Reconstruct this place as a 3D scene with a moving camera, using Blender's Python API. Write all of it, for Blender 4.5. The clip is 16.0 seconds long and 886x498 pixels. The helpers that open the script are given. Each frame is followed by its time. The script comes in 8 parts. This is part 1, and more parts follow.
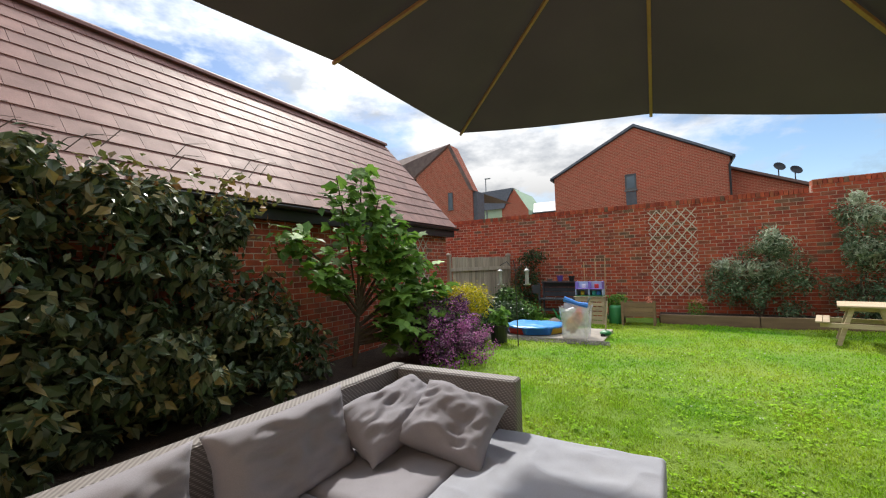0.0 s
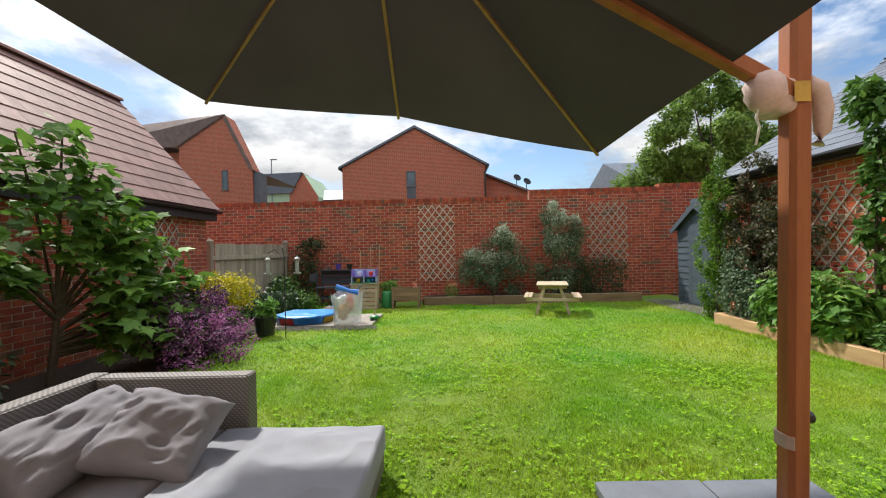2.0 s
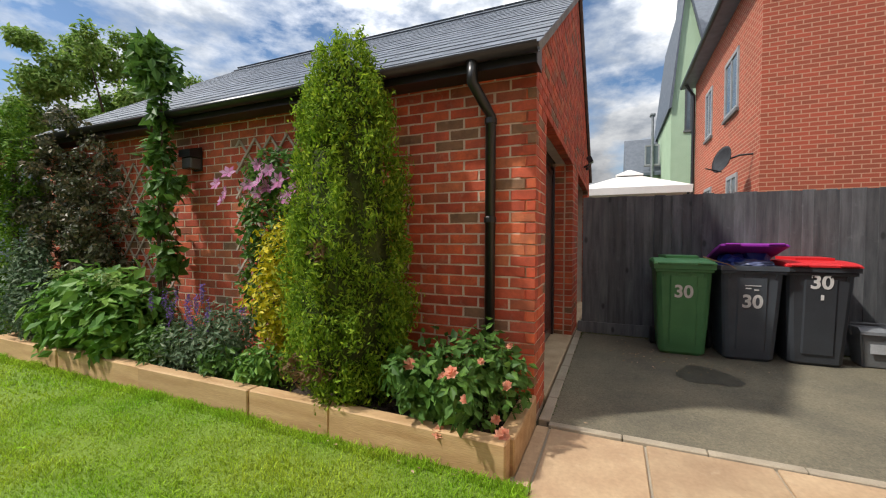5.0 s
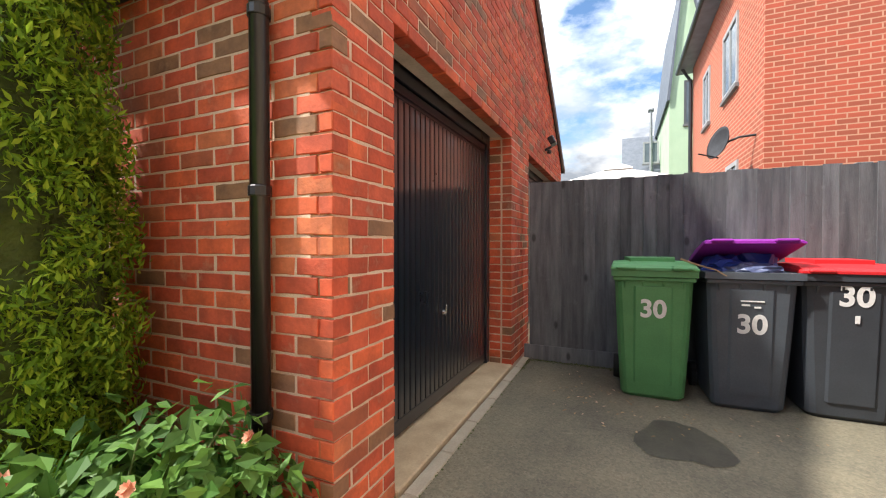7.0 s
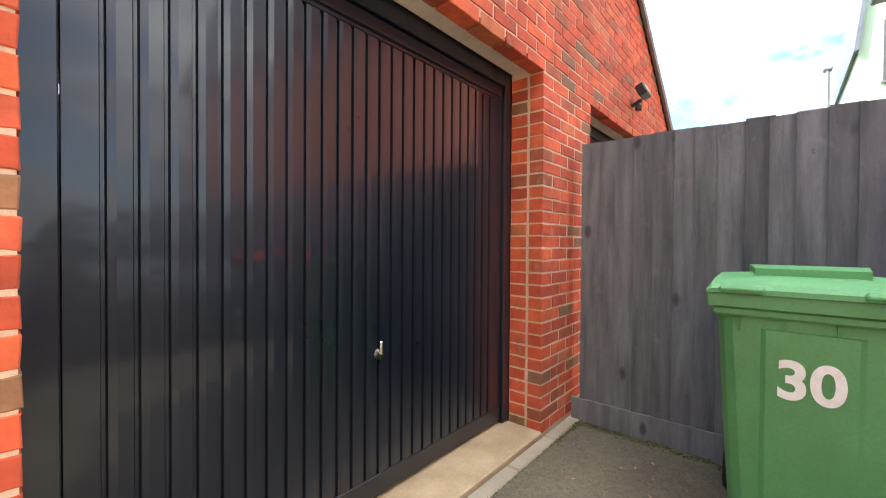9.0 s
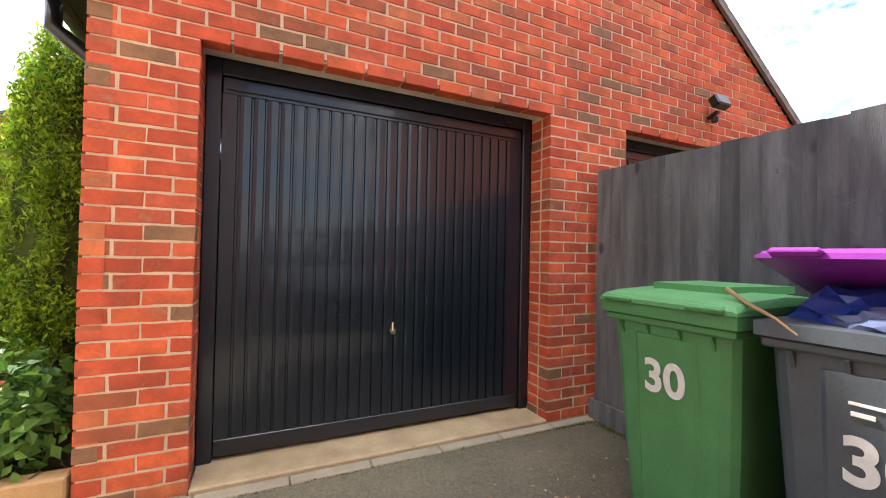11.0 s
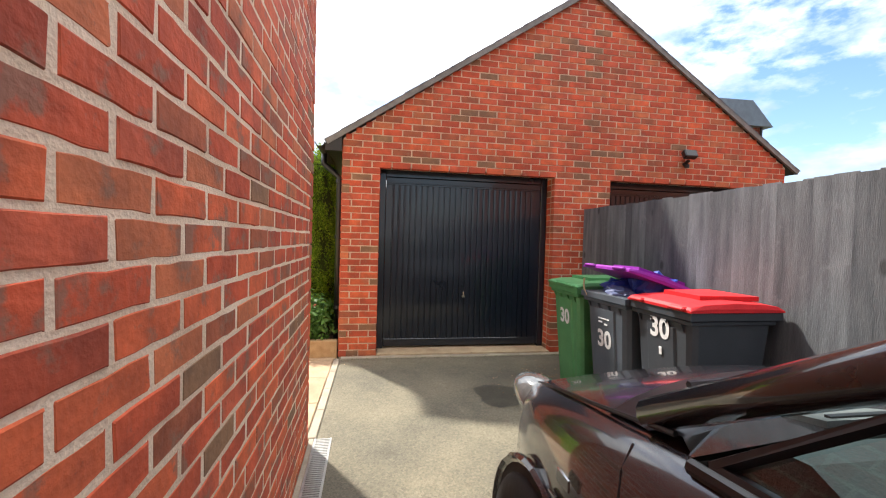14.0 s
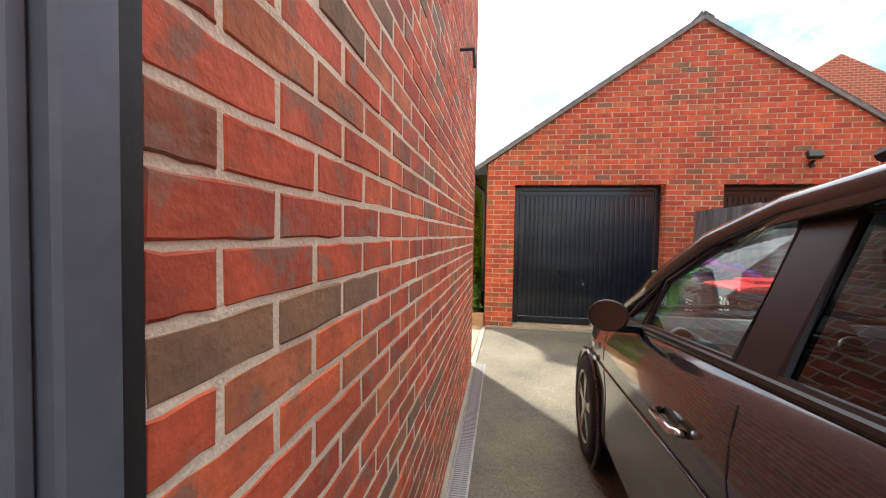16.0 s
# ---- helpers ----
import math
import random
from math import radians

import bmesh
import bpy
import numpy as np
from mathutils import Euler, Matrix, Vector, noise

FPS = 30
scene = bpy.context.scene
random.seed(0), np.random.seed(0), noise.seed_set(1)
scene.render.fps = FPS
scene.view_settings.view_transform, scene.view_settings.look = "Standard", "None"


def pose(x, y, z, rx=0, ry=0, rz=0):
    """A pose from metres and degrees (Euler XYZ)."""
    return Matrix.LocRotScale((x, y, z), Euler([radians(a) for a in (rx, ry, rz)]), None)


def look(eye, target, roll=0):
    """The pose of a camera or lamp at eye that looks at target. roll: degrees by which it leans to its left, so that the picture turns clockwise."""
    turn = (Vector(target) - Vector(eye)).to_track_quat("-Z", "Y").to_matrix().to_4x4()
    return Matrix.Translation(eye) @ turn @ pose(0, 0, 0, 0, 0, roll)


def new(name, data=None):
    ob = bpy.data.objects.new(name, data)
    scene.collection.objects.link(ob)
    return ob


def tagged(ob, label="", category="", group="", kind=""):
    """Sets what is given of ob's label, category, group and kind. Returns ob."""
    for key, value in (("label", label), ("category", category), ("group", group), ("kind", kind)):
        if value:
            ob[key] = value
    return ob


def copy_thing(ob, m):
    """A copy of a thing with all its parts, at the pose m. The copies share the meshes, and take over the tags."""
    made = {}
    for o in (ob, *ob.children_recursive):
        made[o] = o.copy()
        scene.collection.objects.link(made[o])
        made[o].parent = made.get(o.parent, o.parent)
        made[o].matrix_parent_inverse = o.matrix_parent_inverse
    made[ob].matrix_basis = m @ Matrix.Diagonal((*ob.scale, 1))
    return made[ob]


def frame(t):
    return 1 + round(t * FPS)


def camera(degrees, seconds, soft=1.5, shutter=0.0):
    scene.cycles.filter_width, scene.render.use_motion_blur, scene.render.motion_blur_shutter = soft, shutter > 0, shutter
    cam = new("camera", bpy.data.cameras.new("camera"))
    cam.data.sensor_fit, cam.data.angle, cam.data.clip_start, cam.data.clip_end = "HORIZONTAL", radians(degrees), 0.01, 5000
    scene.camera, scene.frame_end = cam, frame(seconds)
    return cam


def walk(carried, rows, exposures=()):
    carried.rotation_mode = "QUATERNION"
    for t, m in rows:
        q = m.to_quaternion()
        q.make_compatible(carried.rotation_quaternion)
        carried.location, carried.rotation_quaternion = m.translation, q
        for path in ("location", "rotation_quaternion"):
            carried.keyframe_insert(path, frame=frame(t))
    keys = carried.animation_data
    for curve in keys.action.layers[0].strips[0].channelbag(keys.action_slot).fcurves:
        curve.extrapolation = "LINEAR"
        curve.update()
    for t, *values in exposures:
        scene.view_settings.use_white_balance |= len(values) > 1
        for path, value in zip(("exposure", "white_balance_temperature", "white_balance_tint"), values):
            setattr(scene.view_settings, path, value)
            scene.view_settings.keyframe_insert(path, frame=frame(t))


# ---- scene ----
cam = camera(96.2, 16.0, 1.15)
PATH = [
    (0, (0.411, 0.584, 1.343), (-0.588, 2.315, 1.432), -1.9),
    (0.5, (0.482, 0.569, 1.365), (-0.165, 2.461, 1.414), -1.7),
    (1, (0.559, 0.565, 1.369), (0.185, 2.53, 1.391), -1.5),
    (1.5, (0.61, 0.587, 1.355), (0.435, 2.579, 1.363), -1.4),
    (2, (0.726, 0.648, 1.331), (0.699, 2.648, 1.332), -1.4),
    (2.5, (0.852, 0.738, 1.316), (1.026, 2.73, 1.308), -1.4),
    (3, (1.13, 0.932, 1.281), (1.664, 2.86, 1.262), -1.3),
    (3.5, (1.6, 1.036, 1.207), (2.604, 2.765, 1.183), -1.1),
    (4, (2.160, 1.080, 1.225), (3.562, 2.506, 1.195), -0.5),
    (4.5, (2.584, 1.197, 1.263), (4.276, 2.262, 1.205), -0.3),
    (5, (3.042, 1.115, 1.235), (4.878, 1.906, 1.186), 0.2),
    (5.2, (3.219, 1.043, 1.259), (5.085, 1.759, 1.204), 0.2),
    (7.3, (4.835, 0.643, 1.165), (6.636, 1.511, 1.147), 0.1),
    (7.5, (5.004, 0.638, 1.177), (6.78, 1.557, 1.153), 0.3),
    (8, (5.358, 0.578, 1.161), (7.064, 1.622, 1.131), 0.3),
    (8.5, (5.738, 0.587, 1.135), (7.375, 1.736, 1.107), 0.4),
    (9, (6.108, 0.51, 1.149), (7.628, 1.809, 1.121), 0.4),
    (9.2, (6.212, 0.464, 1.132), (7.667, 1.836, 1.11), 0.3),
    (11.3, (6.427, -0.868, 1.18), (7.218, 0.969, 1.198), 1.6),
    (11.5, (6.38, -1.032, 1.21), (7.145, 0.816, 1.208), 1.9),
    (12, (6.274, -1.421, 1.24), (6.963, 0.457, 1.215), 2.0),
    (12.5, (6.201, -1.81, 1.241), (6.797, 0.099, 1.207), 2.0),
    (13, (6.158, -2.237, 1.318), (6.665, -0.303, 1.278), 2.0),
    (13.5, (6.111, -2.65, 1.348), (6.529, -0.695, 1.301), 1.8),
    (14, (6.134, -3.044, 1.365), (6.466, -1.072, 1.321), 1.6),
    (14.5, (6.228, -3.415, 1.367), (6.479, -1.432, 1.319), 1.3),
    (15, (6.173, -3.79, 1.404), (6.31, -1.796, 1.35), 1.4),
    (15.5, (6.146, -4.198, 1.437), (6.091, -2.2, 1.373), 1.4),
    (16, (6.105, -4.585, 1.404), (5.772, -2.614, 1.332), 1.0),
]
EXPOSURES = [(0.0, 0.98), (2.5, 1.0), (4.0, 0.8), (5.2, 0.78), (7.3, 1.9), (8.5, 2.25), (9.2, 2.85), (11.3, 2.22), (12.5, 2.0), (14.5, 1.85), (16.0, 2.07)]
walk(cam, [(t, look(eye, target, roll)) for t, eye, target, roll in PATH], EXPOSURES)

# ---- sky and sun ----
SUN = Vector((-1.055, 1.57, 2.35)).normalized()
world = bpy.data.worlds.new("sky")
scene.world = world
world.use_nodes = True
wn, wl = world.node_tree.nodes, world.node_tree.links
bg = wn["Background"]
sky = wn.new("ShaderNodeTexSky")
sky.sky_type, sky.sun_disc = "NISHITA", False
sky.sun_elevation = math.asin(SUN.z)
sky.sun_rotation = math.atan2(SUN.x, SUN.y)
sky.air_density, sky.dust_density, sky.ozone_density = 1.0, 0.6, 1.5
tc = wn.new("ShaderNodeTexCoord")
mp = wn.new("ShaderNodeMapping")
mp.inputs["Scale"].default_value = (1.0, 1.0, 2.2)
mp.inputs["Location"].default_value = (0.35, 0.1, 0.2)
nz = wn.new("ShaderNodeTexNoise")
nz.inputs["Scale"].default_value, nz.inputs["Detail"].default_value, nz.inputs["Roughness"].default_value = 2.3, 10.0, 0.58
cover = wn.new("ShaderNodeValToRGB")
cover.color_ramp.elements[0].position, cover.color_ramp.elements[1].position = 0.42, 0.54
shade = wn.new("ShaderNodeTexNoise")
shade.inputs["Scale"].default_value, shade.inputs["Detail"].default_value, shade.inputs["Roughness"].default_value = 4.2, 9.0, 0.58
tone = wn.new("ShaderNodeValToRGB")
tone.color_ramp.elements[0].position, tone.color_ramp.elements[0].color = 0.40, (2.2, 2.4, 2.7, 1)
tone.color_ramp.elements[1].position, tone.color_ramp.elements[1].color = 0.60, (5.6, 5.6, 5.6, 1)
mixc = wn.new("ShaderNodeMix")
mixc.data_type = "RGBA"
wl.new(tc.outputs["Generated"], mp.inputs["Vector"])
wl.new(mp.outputs["Vector"], nz.inputs["Vector"])
wl.new(mp.outputs["Vector"], shade.inputs["Vector"])
wl.new(nz.outputs["Fac"], cover.inputs["Fac"])
wl.new(shade.outputs["Fac"], tone.inputs["Fac"])
wl.new(cover.outputs["Color"], mixc.inputs["Factor"])
deep = wn.new("ShaderNodeHueSaturation")
deep.inputs["Saturation"].default_value, deep.inputs["Value"].default_value = 1.12, 0.5
wl.new(sky.outputs["Color"], deep.inputs["Color"])
wl.new(deep.outputs["Color"], mixc.inputs["A"])
# clouds overhead are brighter than those low over the horizon
updir, upmap, lift = wn.new("ShaderNodeSeparateXYZ"), wn.new("ShaderNodeMapRange"), wn.new("ShaderNodeVectorMath")
lift.operation = "SCALE"
upmap.inputs["From Min"].default_value, upmap.inputs["From Max"].default_value = 0.15, 0.8
upmap.inputs["To Min"].default_value, upmap.inputs["To Max"].default_value = 0.42, 2.0
wl.new(tc.outputs["Generated"], updir.inputs["Vector"])
wl.new(updir.outputs["Z"], upmap.inputs["Value"])
wl.new(tone.outputs["Color"], lift.inputs[0])
wl.new(upmap.outputs["Result"], lift.inputs["Scale"])
wl.new(lift.outputs["Vector"], mixc.inputs["B"])
wl.new(mixc.outputs["Result"], bg.inputs["Color"])
bg.inputs["Strength"].default_value = 0.15
sun = new("sun", bpy.data.lights.new("sun", "SUN"))
sun.data.energy, sun.data.angle, sun.data.color = 2.35, radians(2.4), (1.0, 0.95, 0.87)
sun.matrix_world = look(SUN * 60, (0, 0, 0))


# ---- materials ----
def mat(name, c1, c2=None, scale=6.0, rough=0.7, bump=0.2, metal=0.0, fine=60.0, stops=None, vary="", amount=0.25, spec=0.5,
        stretch=(1, 1, 1), coat=0.0, trans=0.0, detail=5.0, dist=0.004, knots=False):
    """Two-scale noise colour with fine relief; vary: "object" or "island" shifts the tone piece by piece."""
    m = bpy.data.materials.new(name)
    m.use_nodes = True
    n, l = m.node_tree.nodes, m.node_tree.links
    b = n["Principled BSDF"]
    c2 = c2 or tuple(v * 0.75 for v in c1)
    tex = n.new("ShaderNodeTexCoord")
    mapping = n.new("ShaderNodeMapping")
    mapping.inputs["Scale"].default_value = stretch
    if vary == "object":
        shift, where = n.new("ShaderNodeVectorMath"), n.new("ShaderNodeObjectInfo")
        l.new(tex.outputs["Object"], shift.inputs[0])
        l.new(where.outputs["Location"], shift.inputs[1])
        l.new(shift.outputs["Vector"], mapping.inputs["Vector"])
    else:
        l.new(tex.outputs["Object"], mapping.inputs["Vector"])
    big, small = n.new("ShaderNodeTexNoise"), n.new("ShaderNodeTexNoise")
    big.inputs["Scale"].default_value, big.inputs["Detail"].default_value = scale, detail
    small.inputs["Scale"].default_value, small.inputs["Detail"].default_value = fine, 4.0
    l.new(mapping.outputs["Vector"], big.inputs["Vector"])
    l.new(mapping.outputs["Vector"], small.inputs["Vector"])
    mix = n.new("ShaderNodeMix")
    mix.data_type = "RGBA"
    ramp = n.new("ShaderNodeMapRange")
    ramp.inputs["From Min"].default_value, ramp.inputs["From Max"].default_value = 0.3, 0.7
    l.new(big.outputs["Fac"], ramp.inputs["Value"])
    l.new(ramp.outputs["Result"], mix.inputs["Factor"])
    mix.inputs["A"].default_value, mix.inputs["B"].default_value = (*c1, 1), (*c2, 1)
    col = mix.outputs["Result"]
    if stops:
        rnd = n.new("ShaderNodeObjectInfo" if vary == "object" else "ShaderNodeNewGeometry").outputs["Random" if vary == "object" else "Random Per Island"]
        cr = n.new("ShaderNodeValToRGB")
        cr.color_ramp.interpolation = "CONSTANT" if len(stops) > 6 else "LINEAR"
        while len(cr.color_ramp.elements) < len(stops):
            cr.color_ramp.elements.new(0.5)
        for el, (p, c) in zip(cr.color_ramp.elements, stops):
            el.position, el.color = p, (*c, 1)
        l.new(rnd, cr.inputs["Fac"])
        over = n.new("ShaderNodeMix")
        over.data_type, over.blend_type = "RGBA", "MULTIPLY"
        over.inputs["Factor"].default_value = 1.0
        l.new(cr.outputs["Color"], over.inputs["A"])
        l.new(col, over.inputs["B"])
        col = over.outputs["Result"]
    elif vary:
        rnd = n.new("ShaderNodeObjectInfo" if vary == "object" else "ShaderNodeNewGeometry").outputs["Random" if vary == "object" else "Random Per Island"]
        hs = n.new("ShaderNodeHueSaturation")
        mr = n.new("ShaderNodeMapRange")
        mr.inputs["To Min"].default_value, mr.inputs["To Max"].default_value = 1 - amount, 1 + amount
        l.new(rnd, mr.inputs["Value"])
        l.new(mr.outputs["Result"], hs.inputs["Value"])
        l.new(col, hs.inputs["Color"])
        col = hs.outputs["Color"]
    if knots:
        vor, km, kx = n.new("ShaderNodeTexVoronoi"), n.new("ShaderNodeMapRange"), n.new("ShaderNodeMix")
        spread = n.new("ShaderNodeMapping")
        spread.inputs["Scale"].default_value = (1.0, 1.0, 0.5)
        l.new(tex.outputs["Object"], spread.inputs["Vector"])
        place = n.new("ShaderNodeVectorMath")
        whose = n.new("ShaderNodeObjectInfo")
        l.new(spread.outputs["Vector"], place.inputs[0])
        l.new(whose.outputs["Location"], place.inputs[1])
        vor.inputs["Scale"].default_value = 4.5
        l.new(place.outputs["Vector"], vor.inputs["Vector"])
        km.inputs["From Min"].default_value, km.inputs["From Max"].default_value = 0.06, 0.12
        km.inputs["To Min"].default_value, km.inputs["To Max"].default_value = 0.75, 0.0
        l.new(vor.outputs["Distance"], km.inputs["Value"])
        kx.data_type = "RGBA"
        kx.inputs["B"].default_value = (c2[0] * 0.3, c2[1] * 0.28, c2[2] * 0.27, 1)
        l.new(col, kx.inputs["A"])
        l.new(km.outputs["Result"], kx.inputs["Factor"])
        col = kx.outputs["Result"]
    grain = n.new("ShaderNodeHueSaturation")
    gm = n.new("ShaderNodeMapRange")
    gm.inputs["To Min"].default_value, gm.inputs["To Max"].default_value = 0.8, 1.2
    l.new(small.outputs["Fac"], gm.inputs["Value"])
    l.new(gm.outputs["Result"], grain.inputs["Value"])
    l.new(col, grain.inputs["Color"])
    l.new(grain.outputs["Color"], b.inputs["Base Color"])
    b.inputs["Metallic"].default_value = metal
    b.inputs["Specular IOR Level"].default_value = spec
    b.inputs["Coat Weight"].default_value = coat
    b.inputs["Coat Roughness"].default_value = 0.06
    rr = n.new("ShaderNodeMapRange")
    rr.inputs["To Min"].default_value, rr.inputs["To Max"].default_value = max(rough - 0.08, 0.02), min(rough + 0.08, 1)
    l.new(big.outputs["Fac"], rr.inputs["Value"])
    l.new(rr.outputs["Result"], b.inputs["Roughness"])
    if bump:
        bp = n.new("ShaderNodeBump")
        bp.inputs["Strength"].default_value, bp.inputs["Distance"].default_value = bump, dist
        l.new(small.outputs["Fac"], bp.inputs["Height"])
        l.new(bp.outputs["Normal"], b.inputs["Normal"])
    if trans:
        tr, ms = n.new("ShaderNodeBsdfTranslucent"), n.new("ShaderNodeMixShader")
        l.new(grain.outputs["Color"], tr.inputs["Color"])
        ms.inputs["Fac"].default_value = trans
        l.new(b.outputs["BSDF"], ms.inputs[1])
        l.new(tr.outputs["BSDF"], ms.inputs[2])
        l.new(ms.outputs["Shader"], n["Material Output"].inputs["Surface"])
    return m


def glass(name, tint=(0.9, 0.95, 0.95), rough=0.0):
    m = bpy.data.materials.new(name)
    m.use_nodes = True
    n, l = m.node_tree.nodes, m.node_tree.links
    b = n["Principled BSDF"]
    b.inputs["Base Color"].default_value, b.inputs["Roughness"].default_value = (*tint, 1), 0.02 + rough
    tr, fr, ms = n.new("ShaderNodeBsdfTransparent"), n.new("ShaderNodeLayerWeight"), n.new("ShaderNodeMixShader")
    steep, amount = n.new("ShaderNodeMath"), n.new("ShaderNodeMath")
    gl = n.new("ShaderNodeBsdfGlossy")
    gl.inputs["Roughness"].default_value = 0.02 + rough
    tr.inputs["Color"].default_value = (*tint, 1)
    fr.inputs["Blend"].default_value = 0.5
    steep.operation, amount.operation = "POWER", "MULTIPLY_ADD"
    steep.inputs[1].default_value, amount.inputs[1].default_value, amount.inputs[2].default_value = 4.0, 0.85, 0.06
    l.new(fr.outputs["Facing"], steep.inputs[0])
    l.new(steep.outputs["Value"], amount.inputs[0])
    l.new(amount.outputs["Value"], ms.inputs["Fac"])
    l.new(tr.outputs["BSDF"], ms.inputs[1])
    l.new(gl.outputs["BSDF"], ms.inputs[2])
    l.new(ms.outputs["Shader"], n["Material Output"].inputs["Surface"])
    return m


BRICK_STOPS = [(0.0, (0.478, 0.085, 0.0387)), (0.22, (0.551, 0.115, 0.0473)), (0.42, (0.395, 0.07, 0.0344)), (0.60, (0.489, 0.1, 0.0516)),
               (0.76, (0.322, 0.092, 0.0473)), (0.85, (0.468, 0.14, 0.0645)), (0.93, (0.229, 0.125, 0.0731))]
BRICK_STOPS = [(p, (r * 1.12, g * 1.08, b * 1.0)) for p, (r, g, b) in BRICK_STOPS]
W1, W2 = (1.16, 1.12, 1.06), (0.62, 0.66, 0.72)


def weather(m, smear, pits, amount=0.45, low=0.60, high=0.74):
    """Mortar smears, soot and small pits over a brick material, at the size that they have on the wall."""
    n, l = m.node_tree.nodes, m.node_tree.links
    b = n["Principled BSDF"]
    colour = b.inputs["Base Color"].links[0].from_socket
    geo = n.new("ShaderNodeNewGeometry")
    for scale, lo, hi, tint, most in ((9.0, low, high, smear, amount), (26.0, 0.64, 0.72, pits, 0.6), (2.3, 0.52, 0.75, pits, 0.3)):
        tx, mr, mx = n.new("ShaderNodeTexNoise"), n.new("ShaderNodeMapRange"), n.new("ShaderNodeMix")
        tx.inputs["Scale"].default_value, tx.inputs["Detail"].default_value, tx.inputs["Roughness"].default_value = scale, 7.0, 0.65
        l.new(geo.outputs["Position"], tx.inputs["Vector"])
        mr.inputs["From Min"].default_value, mr.inputs["From Max"].default_value, mr.inputs["To Max"].default_value = lo, hi, most
        l.new(tx.outputs["Fac"], mr.inputs["Value"])
        mx.data_type = "RGBA"
        mx.inputs["B"].default_value = (*tint, 1)
        l.new(mr.outputs["Result"], mx.inputs["Factor"])
        l.new(colour, mx.inputs["A"])
        colour = mx.outputs["Result"]
    l.new(colour, b.inputs["Base Color"])

brick_m = mat("brick_face", W1, W2, 9, 0.85, 0.6, fine=55, stops=BRICK_STOPS, vary="object")
# garage brick tones raised so the house wall reads brighter than its light gives
LIFTED_STOPS = [(p, (r * 1.15, g * 1.22, b * 1.2)) for p, (r, g, b) in BRICK_STOPS]
brick_h = mat("house_brick", W1, W2, 9, 0.85, 0.8, fine=55, stops=LIFTED_STOPS, vary="object")
brick_hj = mat("house_brick_joined", W1, W2, 9, 0.85, 0.8, fine=55, stops=LIFTED_STOPS, vary="island")
brick_j = mat("brick_face_joined", W1, W2, 9, 0.85, 0.6, fine=55, stops=BRICK_STOPS, vary="island")
# the same brick tones at about three quarters of their value
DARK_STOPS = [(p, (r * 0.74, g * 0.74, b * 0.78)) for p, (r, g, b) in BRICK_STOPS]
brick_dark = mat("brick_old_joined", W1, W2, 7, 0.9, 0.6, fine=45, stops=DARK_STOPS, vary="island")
for m_ in (brick_m, brick_j, brick_dark):
    weather(m_, (0.50, 0.30, 0.19), (0.17, 0.06, 0.04))
for m_ in (brick_h, brick_hj):
    weather(m_, (0.27, 0.155, 0.105), (0.22, 0.07, 0.045), 0.8, 0.54, 0.62)
mortar_m = mat("mortar", (0.67, 0.52, 0.39), (0.50, 0.38, 0.28), 5, 0.95, 0.7, fine=120)
mortar_pale = mat("pale_mortar", (0.90, 0.76, 0.57), (0.68, 0.54, 0.38), 5, 0.95, 0.8, fine=120)
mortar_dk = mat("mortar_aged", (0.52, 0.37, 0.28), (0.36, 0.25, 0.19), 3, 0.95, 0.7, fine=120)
asphalt_m = mat("asphalt", (0.20, 0.175, 0.117), (0.118, 0.107, 0.077), 1.7, 0.9, 1.0, fine=85, dist=0.008, detail=9)
wet_m = mat("damp_asphalt", (0.075, 0.067, 0.046), (0.05, 0.045, 0.033), 4, 0.6, 0.6, fine=210)
slab_m = mat("sandstone", (0.50, 0.36, 0.22), (0.38, 0.25, 0.15), 3.5, 0.85, 0.5, fine=40, vary="object", amount=0.16, detail=8)
concrete_m = mat("concrete", (0.42, 0.36, 0.27), (0.28, 0.24, 0.18), 4, 0.9, 0.6, fine=90, detail=8)
sill_tan = mat("tan_concrete_sill", (0.52, 0.40, 0.25), (0.38, 0.28, 0.17), 5, 0.9, 0.5, fine=90, detail=8)
weather(asphalt_m, (0.29, 0.26, 0.185), (0.06, 0.055, 0.042), 0.4)
for m in (asphalt_m, wet_m):
    # chippings of 10 to 15 mm, lighter and darker than the binder
    n, l = m.node_tree.nodes, m.node_tree.links
    b = n["Principled BSDF"]
    geo, chips, tone, hsv = (n.new("ShaderNode" + k) for k in ("NewGeometry", "TexVoronoi", "MapRange", "HueSaturation"))
    chips.inputs["Scale"].default_value = 80.0
    tone.inputs["To Min"].default_value, tone.inputs["To Max"].default_value = 0.76, 1.24
    l.new(geo.outputs["Position"], chips.inputs["Vector"])
    l.new(chips.outputs["Color"], tone.inputs["Value"])
    l.new(tone.outputs["Result"], hsv.inputs["Value"])
    l.new(b.inputs["Base Color"].links[0].from_socket, hsv.inputs["Color"])
    l.new(hsv.outputs["Color"], b.inputs["Base Color"])
weather(slab_m, (0.60, 0.47, 0.32), (0.22, 0.15, 0.09), 0.4)
weather(sill_tan, (0.60, 0.48, 0.31), (0.16, 0.12, 0.08), 0.4)
soil_m = mat("soil", (0.05, 0.032, 0.02), (0.025, 0.016, 0.011), 9, 1.0, 1.0, fine=50, dist=0.02)
lawn_m = mat("lawn_turf", (0.22, 0.30, 0.03), (0.09, 0.22, 0.014), 0.6, 0.9, 1.0, fine=90, dist=0.02, detail=8)
grass_m = mat("grass_blades", (0.42, 0.50, 0.05), (0.13, 0.41, 0.013), 0.6, 0.75, 0, spec=0.12, vary="island", amount=0.40, trans=0.42, detail=7)
